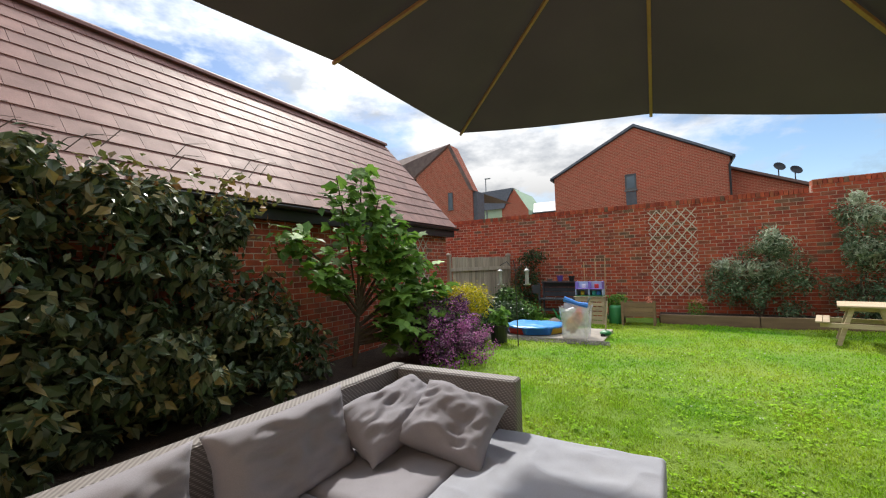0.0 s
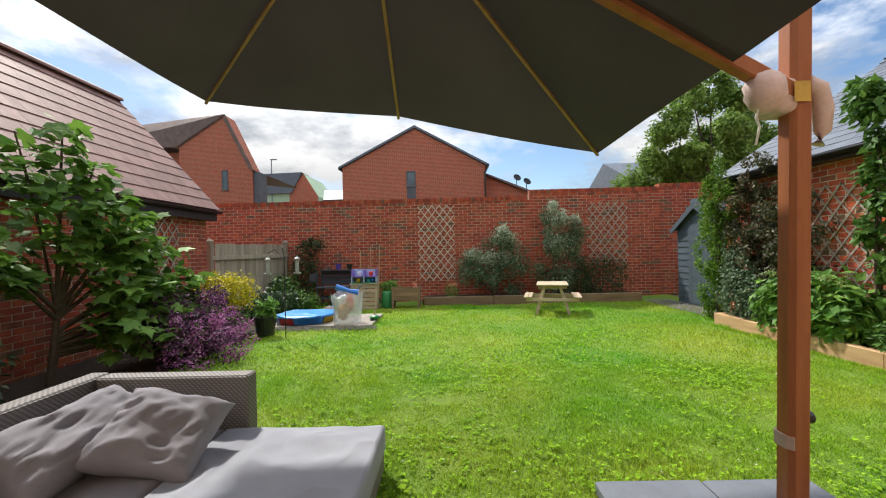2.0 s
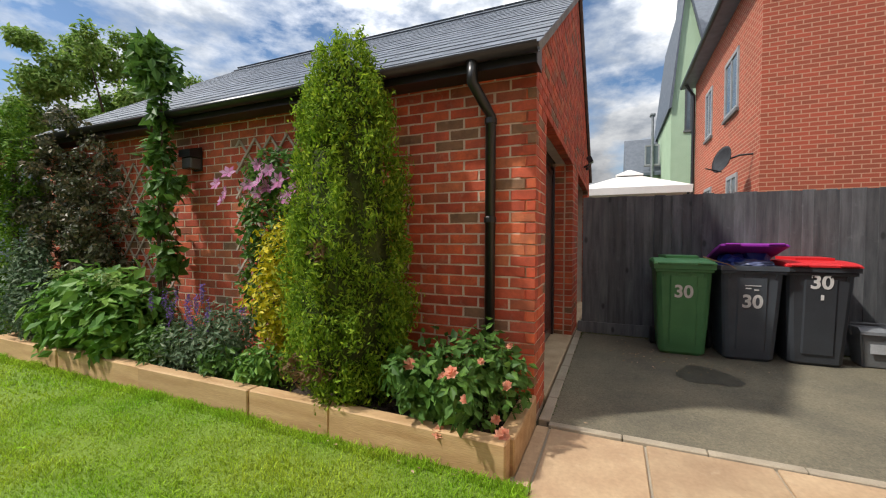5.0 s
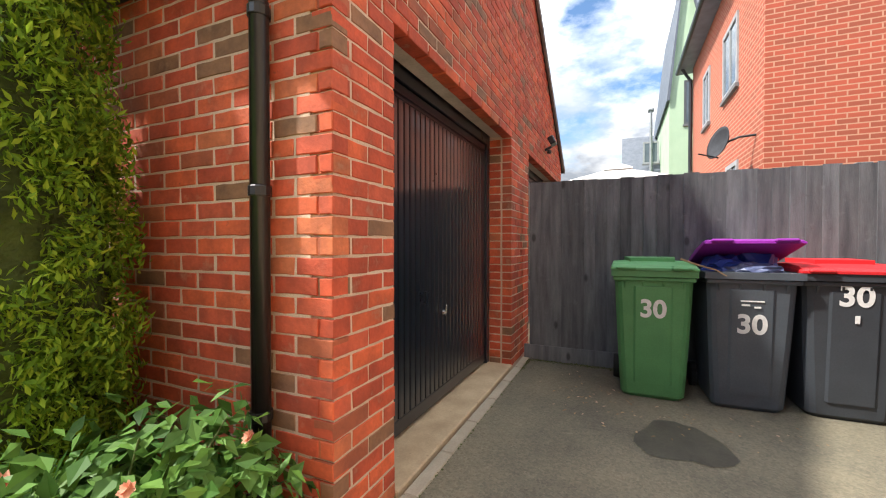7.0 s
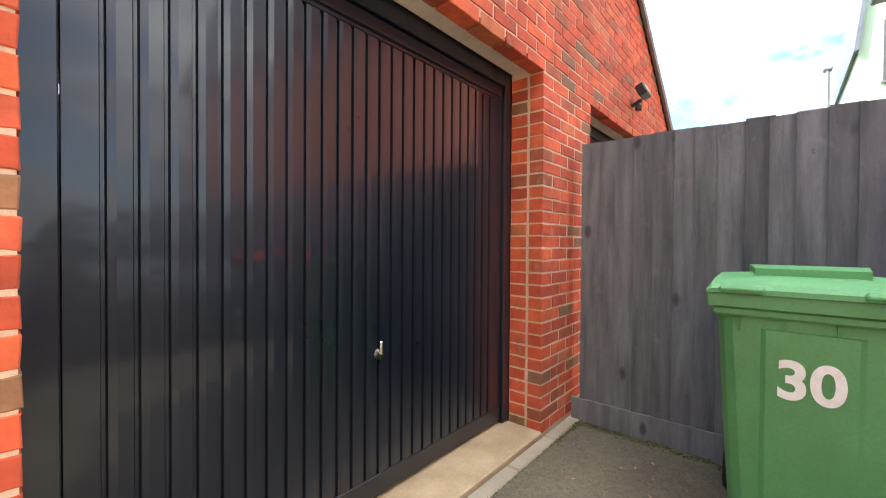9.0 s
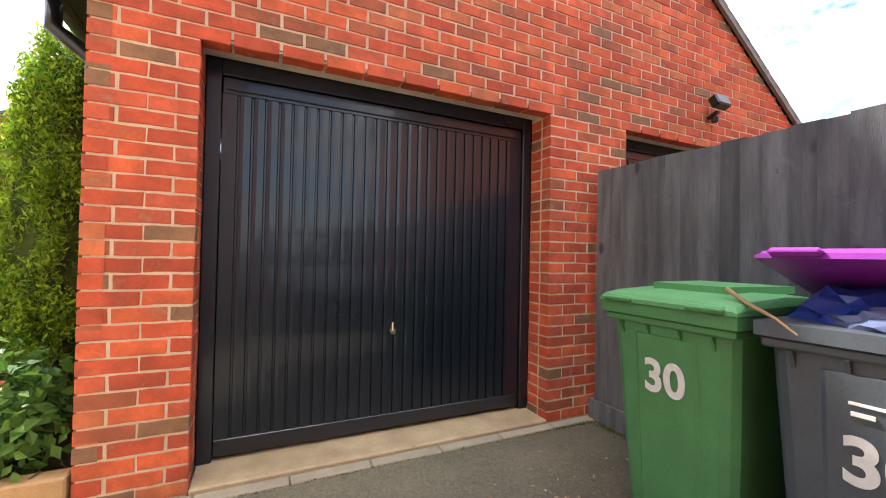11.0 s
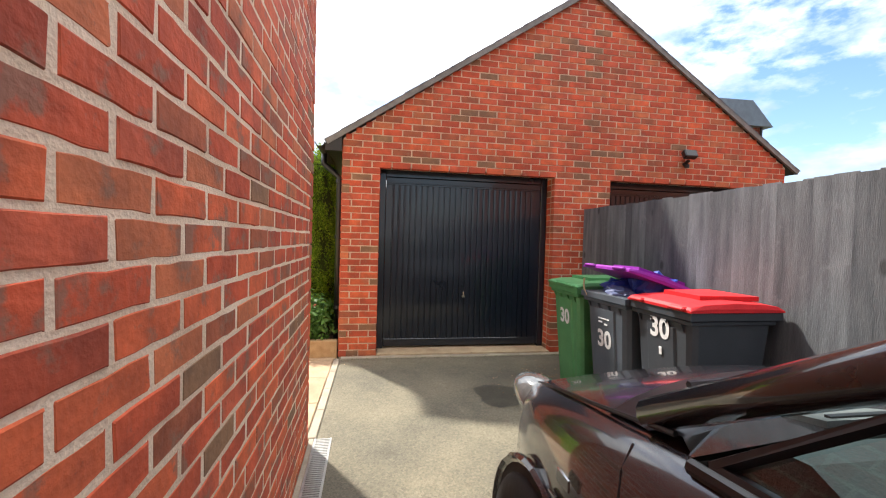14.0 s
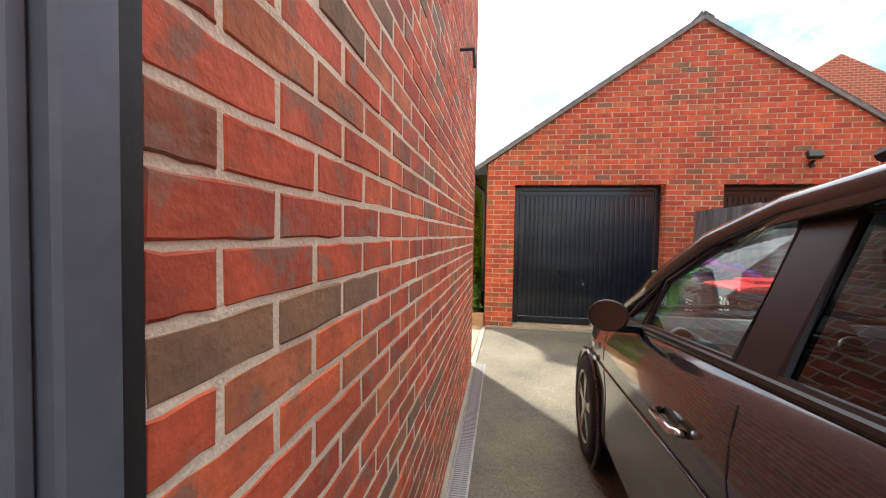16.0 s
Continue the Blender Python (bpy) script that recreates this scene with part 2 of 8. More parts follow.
ground_m = mat("far_ground", (0.09, 0.10, 0.05), (0.07, 0.075, 0.06), 0.08, 0.95, 0.5, fine=3)
black_pl = mat("black_plastic", (0.012, 0.012, 0.013), (0.018, 0.018, 0.019), 8, 0.32, 0.05)
fascia_m = mat("black_fascia", (0.012, 0.012, 0.014), (0.02, 0.02, 0.022), 5, 0.4, 0.05)
door_paint = mat("black_steel_paint", (0.005, 0.0085, 0.016), (0.008, 0.012, 0.021), 2, 0.30, 0.03, fine=25, coat=0.5)
slate_m = mat("grey_slate", (0.135, 0.155, 0.185), (0.095, 0.11, 0.135), 5, 0.46, 0.3, fine=40, vary="island", amount=0.14)
tile_m = mat("brown_concrete_tile", (0.235, 0.125, 0.105), (0.165, 0.085, 0.072), 4, 0.62, 0.4, spec=0.3, fine=70, vary="object", amount=0.14)
tile_j = mat("brown_concrete_tile_joined", (0.235, 0.125, 0.105), (0.165, 0.085, 0.072), 4, 0.62, 0.4, spec=0.3, fine=70, vary="island", amount=0.14)
fence_m = mat("grey_painted_board", (0.142, 0.150, 0.158), (0.068, 0.073, 0.080), 3, 0.8, 0.6, fine=35, vary="object", amount=0.28, stretch=(6, 6, 0.7), detail=8, knots=True)
weather(fence_m, (0.22, 0.23, 0.24), (0.035, 0.037, 0.04), 0.35)
oldfence_m = mat("weathered_board", (0.42, 0.36, 0.28), (0.28, 0.24, 0.18), 3, 0.9, 0.6, fine=40, vary="object", amount=0.22, stretch=(6, 6, 0.6))
sleeper_m = mat("new_oak_sleeper", (0.56, 0.37, 0.19), (0.42, 0.25, 0.115), 2.5, 0.75, 0.5, fine=26, vary="object", amount=0.12, stretch=(6, 0.7, 6))
sleeper_d = mat("weathered_sleeper", (0.26, 0.17, 0.095), (0.17, 0.11, 0.065), 2.5, 0.85, 0.5, fine=26, vary="object", amount=0.2, stretch=(0.7, 6, 6))


# ---- building helpers ----
def thing(name, label="", category="", group="", kind="", at=(0, 0, 0)):
    ob = new(name)
    ob.location = at
    ob.empty_display_size = 0.1
    return tagged(ob, label, category, group, kind)


def finish(name, bm, material, parent=None, label="", smooth=False):
    me = bpy.data.meshes.new(name)
    bm.to_mesh(me)
    bm.free()
    if smooth:
        me.shade_smooth()
    me.materials.append(material)
    ob = new(name, me)
    ob.parent = parent
    if label:
        ob["label"] = label
    return ob


def part(name, bm, material, parent, label="", smooth=False):
    """One mesh under a thing; the mesh's coordinates are the thing's own."""
    return finish(name, bm, material, parent, label, smooth)


def single(name, bm, material, label, category, group="", kind="", smooth=False, at=None):
    ob = finish(name, bm, material, None, "", smooth)
    if at:
        ob.location = at
    return tagged(ob, label, category, group, kind)


def box(x0, x1, y0, y1, z0, z1, bevel=0.0, bm=None, seg=1):
    bm = bm or bmesh.new()
    r = bmesh.ops.create_cube(bm, size=1)
    bmesh.ops.transform(bm, verts=r["verts"], matrix=Matrix.Translation(((x0 + x1) / 2, (y0 + y1) / 2, (z0 + z1) / 2)) @ Matrix.Diagonal((abs(x1 - x0), abs(y1 - y0), abs(z1 - z0), 1)))
    if bevel:
        es = list({e for v in r["verts"] for e in v.link_edges})
        bmesh.ops.bevel(bm, geom=es, offset=bevel, segments=seg, affect="EDGES", profile=0.5)
    return bm


def prism(poly, a, b, axis="y", bm=None):
    """A polygon in the plane across axis, extruded from a to b."""
    bm = bm or bmesh.new()
    def at(p, v):
        return {"x": (v, p[0], p[1]), "y": (p[0], v, p[1]), "z": (p[0], p[1], v)}[axis]
    lo = [bm.verts.new(at(p, a)) for p in poly]
    hi = [bm.verts.new(at(p, b)) for p in poly]
    bm.faces.new(lo)
    bm.faces.new(hi[::-1])
    for i in range(len(poly)):
        j = (i + 1) % len(poly)
        bm.faces.new((lo[j], lo[i], hi[i], hi[j]))
    bmesh.ops.recalc_face_normals(bm, faces=bm.faces[:])
    return bm


def tube(points, radius, sides=8, bm=None, cap=True):
    """A round bar along a path; radius may be one number or one for each point."""
    bm = bm or bmesh.new()
    pts = [Vector(p) for p in points]
    rad = radius if isinstance(radius, (list, tuple)) else [radius] * len(pts)
    rings = []
    for i, p in enumerate(pts):
        d = (pts[min(i + 1, len(pts) - 1)] - pts[max(i - 1, 0)]).normalized()
        side = d.cross(Vector((0, 0, 1)) if abs(d.z) < 0.95 else Vector((1, 0, 0))).normalized()
        up = side.cross(d)
        rings.append([bm.verts.new(p + (side * math.cos(a) + up * math.sin(a)) * rad[i]) for a in (2 * math.pi * k / sides for k in range(sides))])
    for r0, r1 in zip(rings, rings[1:]):
        for k in range(sides):
            bm.faces.new((r0[k], r0[(k + 1) % sides], r1[(k + 1) % sides], r1[k]))
    if cap:
        bm.faces.new(rings[0][::-1])
        bm.faces.new(rings[-1])
    return bm


def beam(p, q, w, h, bm=None, bevel=0.0):
    """A square bar from p to q."""
    bm = bm or bmesh.new()
    p, q = Vector(p), Vector(q)
    d = q - p
    m = Matrix.Translation((p + q) / 2) @ d.to_track_quat("Y", "Z").to_matrix().to_4x4() @ Matrix.Diagonal((w, d.length, h, 1))
    r = bmesh.ops.create_cube(bm, size=1, matrix=m)
    if bevel:
        es = list({e for v in r["verts"] for e in v.link_edges})
        bmesh.ops.bevel(bm, geom=es, offset=bevel, segments=1, affect="EDGES")
    return bm


def lathe(profile, sides=20, bm=None, centre=(0, 0)):
    """A body turned round the upright axis from (radius, height) pairs."""
    bm = bm or bmesh.new()
    rings = [[bm.verts.new((centre[0] + r * math.cos(2 * math.pi * k / sides), centre[1] + r * math.sin(2 * math.pi * k / sides), z)) for k in range(sides)] for r, z in profile]
    for r0, r1 in zip(rings, rings[1:]):
        for k in range(sides):
            bm.faces.new((r0[k], r0[(k + 1) % sides], r1[(k + 1) % sides], r1[k]))
    bm.faces.new(rings[0][::-1])
    bm.faces.new(rings[-1])
    return bm


BRICK_CACHE = {}
LATER = []


def brick_mesh(w, h, d, material, kind=0):
    key = (round(w, 3), h, d, material.name, kind)
    if key not in BRICK_CACHE:
        x, z, c = w / 2, h / 2, 0.003
        jig = random.Random(kind * 17 + int(w * 1000))
        rim = [(a * x, b * z) for a, b in ((-1, -0.97), (-0.985, -1), (-0.5, -1), (0.05, -1), (0.5, -1), (0.988, -1), (1, -0.96), (1, 0.97), (0.985, 1), (0.45, 1), (-0.1, 1), (-0.55, 1), (-0.988, 1), (-1, 0.96))]
        rim = [(a + jig.uniform(-0.0022, 0.0022), b + jig.uniform(-0.0024, 0.0020)) for a, b in rim]
        c_n = len(rim)
        face = [(a * (1 - c / x) + jig.uniform(-0.0012, 0.0012), jig.uniform(0, 0.0005), b * (1 - c / z) + jig.uniform(-0.001, 0.001)) for a, b in rim]
        v = [(a, c, b) for a, b in rim] + face + [(a, d, b) for a, b in rim]
        f = [tuple(range(c_n, 2 * c_n))] + [(k, (k + 1) % c_n, c_n + (k + 1) % c_n, c_n + k) for k in range(c_n)] + [(2 * c_n + k, 2 * c_n + (k + 1) % c_n, (k + 1) % c_n, k) for k in range(c_n)]
        me = bpy.data.meshes.new("brick")
        me.from_pydata(v, [], f)
        me.materials.append(material)
        BRICK_CACHE[key] = me
    return BRICK_CACHE[key]


def brick_face(parent, origin, u, n, height, spans, pick=None, joined=None, depth=0.09, v0=0.0, start=0, seed=1, gap=0.0105, tall=0.0642, single_m=None):
    """Stretcher-bond bricks on a wall's face. u: along the wall; n: out of it; spans(v): the stretches of u that are brick at that height.
    pick(u, v): which bricks are parts of their own; the others are joined into one."""
    rng = random.Random(seed)
    joined = joined or brick_j
    u, n, origin = Vector(u), Vector(n), Vector(origin)
    turn = Matrix((u, -n, Vector((0, 0, 1)))).transposed().to_4x4()
    verts, faces, count = [], [], 0
    rows = int(height / 0.075 + 0.5)
    for row in range(start, rows):
        v = v0 + row * 0.075 + 0.0375
        for a, b in spans(v):
            cuts = [k * 0.225 + (row % 2) * 0.1125 for k in range(math.floor(a / 0.225) - 1, int(b / 0.225) + 2)]
            cuts = [a - 0.005] + [c for c in cuts if a + 0.05 < c < b - 0.05] + [b + 0.005]
            for lo, hi in zip(cuts, cuts[1:]):
                w = hi - lo - gap
                mid = (lo + hi) / 2
                out = rng.uniform(-0.0018, 0.0018)
                h = 0.0645 + rng.uniform(-0.0012, 0.0012)
                place = origin + u * mid + n * out + Vector((0, 0, v + rng.uniform(-0.001, 0.001)))
                if pick and pick(mid, v) and count < 300:
                    count += 1
                    LATER.append((parent, brick_mesh(round(w, 2), tall, depth, single_m or brick_m, rng.randrange(9)), Matrix.Translation(place) @ turn @ pose(0, 0, 0, 0, rng.uniform(-0.3, 0.3), 0)))
                    continue
                me = brick_mesh(round(w, 2), tall, depth, single_m or brick_m, rng.randrange(9))
                base = len(verts)
                tr = Matrix.Translation(place) @ turn @ Matrix.Rotation(rng.uniform(-0.005, 0.005), 4, "Y")
                verts += [tr @ q.co for q in me.vertices]
                faces += [tuple(base + i for i in p.vertices) for p in me.polygons]
    me = bpy.data.meshes.new("brickwork")
    me.from_pydata(verts, [], faces)
    me.materials.append(joined)
    ob = new("brickwork", me)
    ob.parent = parent
    return tagged(ob, kind="stuff")


# ---- ground ----
bm = bmesh.new()
bmesh.ops.create_grid(bm, x_segments=8, y_segments=8, size=600)
single("ground", bm, ground_m, "dull green and grey open ground reaching the horizon", "ground", kind="structure", at=(0, 0, -0.06))

# the drive, a sheet of asphalt between the house and the fence
single("road", prism([(5.77, 1.52), (5.77, -14), (12.5, -14), (12.5, 1.52)], -0.05, 0.0, "z"), asphalt_m, "worn grey asphalt drive in front of the garage", "driveway", kind="structure")
bm = bmesh.new()
ring = []
rng = random.Random(4)
for k in range(26):
    a = 2 * math.pi * k / 26
    r = 1 + 0.14 * math.sin(3 * a + 1) + rng.uniform(-0.09, 0.09)
    ring.append(bm.verts.new((7.29 + 0.275 * r * math.cos(a), 0.33 + 0.24 * r * math.sin(a), 0.004)))
bm.faces.new(ring)
single("damp_patch", bm, wet_m, "dark damp oil patch on the asphalt drive", "stain", kind="structure")

bm = bmesh.new()
bmesh.ops.create_grid(bm, x_segments=70, y_segments=70, size=0.5)
for v in bm.verts:
    x, y = -4.0 + (v.co.x + 0.5) * 10.3, 1.48 + (v.co.y + 0.5) * 9.4
    v.co = (x, y, 0.02 + 0.035 * noise.noise((x * 0.55, y * 0.55, 3)) + 0.012 * noise.noise((x * 2.5, y * 2.5, 8)))
cut = [f for f in bm.faces if f.calc_center_median().x > 4.98 and f.calc_center_median().y < 7.0]
bmesh.ops.delete(bm, geom=cut, context="FACES")
lawn = single("lawn", bm, lawn_m, "sunny green lawn with clover and paler dry patches", "lawn", kind="structure", smooth=True)

# sandstone paving between house and lawn
paving = thing("pavement", "buff sandstone slabs laid between lawn, house and drive", "paving", kind="structure")
part("bedding", prism([(-4, -0.3), (5.70, -0.3), (5.70, 1.5), (-4, 1.5)], -0.05, -0.012, "z"), concrete_m, paving)
part("bedding", box(4.98, 5.70, 1.501, 1.60, -0.05, -0.012), concrete_m, paving)
part("slab", box(4.985, 5.695, 1.495, 1.574, -0.011, 0.002, 0.004), slab_m, paving)
for row, (y0, y1) in enumerate(((-0.29, 0.30), (0.30, 0.93), (0.93, 1.49))):
    x = 5.70
    widths = [0.56, 0.9, 0.6, 0.9, 0.75, 0.6, 0.9] * 3 if row % 2 else [0.9, 0.6, 0.75, 0.9, 0.56, 0.9, 0.6] * 3
    for w in widths:
        if x - w < -4:
            break
        bm = box(-w / 2 + 0.007, w / 2 - 0.007, -(y1 - y0) / 2 + 0.007, (y1 - y0) / 2 - 0.007, -0.04, 0.004, 0.006)
        LATER.append((paving, (bm, slab_m, "slab"), pose(x - w / 2, (y0 + y1) / 2, random.uniform(-0.004, 0.003), random.uniform(-0.3, 0.3), random.uniform(-0.3, 0.3), 0)))
        x -= w
kerb = thing("kerb", "pale concrete edging strip along the asphalt drive", "kerb", kind="structure")
for i in range(4):
    y1 = 1.5 - i * 0.45
    part("edging_stone", box(5.705, 5.765, y1 - 0.445, y1, -0.05, 0.012, 0.006), concrete_m, kerb)
for i in range(7):
    x0 = 5.77 + i * 0.42
    part("edging_stone", box(x0, x0 + 0.415, 1.50, 1.575, -0.05, 0.012, 0.006), concrete_m, kerb)

# ---- the double garage with the black doors ----
GX, GY, GE, GTOP = 5.73, 1.60, 2.41, 4.44
GR, GMID = 11.66, 8.695
garage = thing("garage", "red brick double garage with slate roof and black doors", "garage", kind="structure")
RISE = (GTOP - GE) / (GMID - GX)
OPEN = ((6.16, 8.295), (9.05, 11.19))


def gable_spans(v):
    a, b = 0.004, GR - GX - 0.004
    if v > GE:
        a, b = max(0.004, (v - GE) / RISE - 0.11), min(GR - GX - 0.004, GR - GX - (v - GE) / RISE + 0.11)
    if b - a < 0.2:
        return []
    if v > 2.21:
        return [(a, b)]
    return [(a, OPEN[0][0] - GX), (OPEN[0][1] - GX, OPEN[1][0] - GX), (OPEN[1][1] - GX, b)]


gable = finish("gable_wall", prism([(GX + 0.012, 2.21), (GR, 2.21), (GR, GE + 0.08), (GMID, GTOP + 0.05), (GX + 0.012, GE + 0.08)], GY + 0.005, GY + 0.215), mortar_m, garage)
for a, b in ((GX + 0.012, OPEN[0][0] - 0.004), (OPEN[0][1] + 0.004, OPEN[1][0] - 0.004), (OPEN[1][1] + 0.004, GR)):
    part("pier", box(a, b, GY + 0.004, GY + 0.22, -0.05, 2.21), mortar_m, garage)
brick_face(gable, (GX, GY, 0), (1, 0, 0), (0, -1, 0), GTOP, gable_spans, lambda u, v: u < 3.4 and v < 2.3)
for x, n, u in ((OPEN[0][1], (-1, 0, 0), (0, -1, 0)), (OPEN[0][0], (1, 0, 0), (0, 1, 0)), (OPEN[1][0], (1, 0, 0), (0, 1, 0))):
    oy = GY + 0.22 if n[0] < 0 else GY + 0.105
    brick_face(gable, (x, oy, 0), u, n, 2.21, lambda v: [(0, 0.113)])
side = part("side_wall", box(GX + 0.004, GX + 0.2, GY + 0.105, 7.85, -0.05, GE + 0.02), mortar_m, garage)
brick_face(side, (GX, 7.85, 0), (0, -1, 0), (-1, 0, 0), GE, lambda v: [(0, 7.85 - GY)], lambda u, v: u > 4.25, seed=5)
part("rear_wall", prism([(GX + 0.2, -0.05), (GR, -0.05), (GR, GE), (GMID, GTOP), (GX + 0.2, GE)], 7.65, 7.85), brick_dark, garage)
part("far_side_wall", box(GR - 0.2, GR, GY + 0.22, 7.65, -0.05, GE), brick_dark, garage)
part("garage_floor", box(GX + 0.2, GR - 0.2, GY + 0.22, 7.65, -0.05, 0.01), concrete_m, garage)
for i, (a, b) in enumerate(OPEN):
    part("threshold", box(a + 0.002, b - 0.002, GY - 0.012, GY + 0.42, -0.05, 0.028, 0.008), sill_tan, garage)
    part("lintel", box(a - 0.1, b + 0.1, GY + 0.012, GY + 0.2, 2.195, 2.207), mat("lintel_steel", (0.66, 0.61, 0.53), rough=0.7), garage)


def roof_slope(parent, eave_x, eave_z, ridge_x, ridge_z, y0, y1, gauge, width, thick, material, picked=None, lap=0.06):
    """Courses of tiles on one slope; each tile lies on the one below it."""
    run, rise = ridge_x - eave_x, ridge_z - eave_z
    length = math.hypot(run, rise)
    d = Vector((run, 0, rise)) / length
    nrm = Vector((-rise, 0, run)) / length
    if nrm.z < 0:
        nrm = -nrm
    yv = Vector((0, 1, 0))
    rows = int(length / gauge)
    gauge = length / rows
    verts, faces = [], []
    shared = {}
    rng = random.Random(7)
    for r in range(rows):
        y = y0 - (width / 2 if r % 2 else 0)
        while y < y1 - 0.01:
            a, b = max(y, y0), min(y + width, y1)
            y += width
            if b - a < 0.03:
                continue
            w = b - a - 0.004
            o = Vector((eave_x, (a + b) / 2, eave_z)) + d * (r * gauge)
            tilt = thick
            loc = [(-w / 2, 0, 0), (w / 2, 0, 0), (w / 2, gauge + lap, -tilt), (-w / 2, gauge + lap, -tilt)]
            up = thick * 1.1 + rng.uniform(-0.0015, 0.0015)
            m4 = Matrix((yv if yv.cross(d).dot(nrm) > 0 else -yv, d, nrm)).transposed().to_4x4()
            tr = Matrix.Translation(o + nrm * 0.004) @ m4
            vs = [(p[0], p[1], p[2] + up) for p in loc] + [(p[0], p[1], p[2]) for p in loc]
            fs = [(0, 1, 2, 3), (4, 5, 1, 0), (5, 6, 2, 1), (7, 4, 0, 3)]
            if picked and picked(r, (a + b) / 2):
                key = round(w, 2)
                if key not in shared:
                    me = bpy.data.meshes.new("roof_tile")
                    me.from_pydata(vs, [], fs)
                    me.materials.append(tile_m)
                    shared[key] = me
                LATER.append((parent, shared[key], tr @ pose(0, 0, 0, 0, 0, rng.uniform(-0.3, 0.3))))
                continue
            base = len(verts)
            verts += [tr @ Vector(p) for p in vs]
            faces += [tuple(base + i for i in f) for f in fs]
    me = bpy.data.meshes.new("roof_tiles")
    me.from_pydata(verts, [], faces)
    me.materials.append(material)
    ob = new("roof_tiles", me)
    ob.parent = parent
    return tagged(ob, kind="stuff")


EV = 0.17
EZ = GE - EV * RISE + 0.145
for s, ex in ((1, GX - EV), (-1, GR + EV)):
    deck = prism([(ex, EZ - 0.03), (GMID, GTOP + 0.06), (GMID, GTOP + 0.085), (ex, EZ)], GY - 0.035, 7.9)
    slope = part("roof_slope", deck, fascia_m, garage)
    roof_slope(slope, ex - s * 0.02, EZ + 0.004, GMID, GTOP + 0.095, GY - 0.05, 7.92, 0.21, 0.3, 0.007, slate_m)
bm = bmesh.new()
for i in range(14):
    y0 = GY - 0.05 + i * 0.455
    prism([(GMID - 0.13, GTOP + 0.04), (GMID, GTOP + 0.135), (GMID + 0.13, GTOP + 0.04), (GMID + 0.11, GTOP + 0.03), (GMID, GTOP + 0.11), (GMID - 0.11, GTOP + 0.03)], y0, y0 + 0.452, bm=bm)
part("ridge_tiles", bm, slate_m, garage)
verge_m = mat("mortar_verge", (0.26, 0.255, 0.24), (0.15, 0.148, 0.14), 8, 0.9, 0.4)
for s, ex in ((1, GX - EV), (-1, GR + EV)):
    part("verge", beam((ex, GY - 0.03, EZ - 0.012), (GMID, GY - 0.03, GTOP + 0.062), 0.03, 0.06), verge_m, garage)
part("soffit", box(GX - EV + 0.01, GX - 0.002, GY - 0.02, 7.88, GE - 0.07, GE - 0.055), fascia_m, garage)
part("fascia", box(GX - EV - 0.012, GX - EV + 0.01, GY - 0.03, 7.9, GE - 0.075, EZ - 0.02), fascia_m, garage)
part("box_end", prism([(GX - EV, GE - 0.075), (GX - 0.002, GE - 0.075), (GX - 0.002, GE + 0.12), (GX - EV, EZ - 0.02)], GY - 0.032, GY - 0.018), fascia_m, garage)
gutter = bmesh.new()
prof = [(0.055 * math.cos(a), 0.05 * math.sin(a)) for a in (math.pi + math.pi * k / 8 for k in range(9))]
inner = [(0.049 * math.cos(a), 0.044 * math.sin(a)) for a in (2 * math.pi - math.pi * k / 8 for k in range(9))]
prism([(GX - EV - 0.07 + x, EZ - 0.02 + z) for x, z in prof + inner], GY - 0.05, 7.92, bm=gutter)
part("gutter", gutter, black_pl, garage, "black half-round gutter", True)
pipe = part("downpipe", tube([(GX - EV - 0.07, 1.97, EZ - 0.06), (GX - EV - 0.07, 1.97, EZ - 0.19), (GX - 0.12, 1.93, EZ - 0.29), (GX - 0.05, 1.90, EZ - 0.36), (GX - 0.05, 1.90, 0.12)], 0.036, 14), black_pl, garage, "black round downpipe", True)
for z in (0.5, 1.35, 2.02):
    part("pipe_clip", lathe([(0.041, z), (0.043, z + 0.004), (0.043, z + 0.036), (0.041, z + 0.04)], 14, centre=(GX - 0.05, 1.90)), black_pl, pipe)

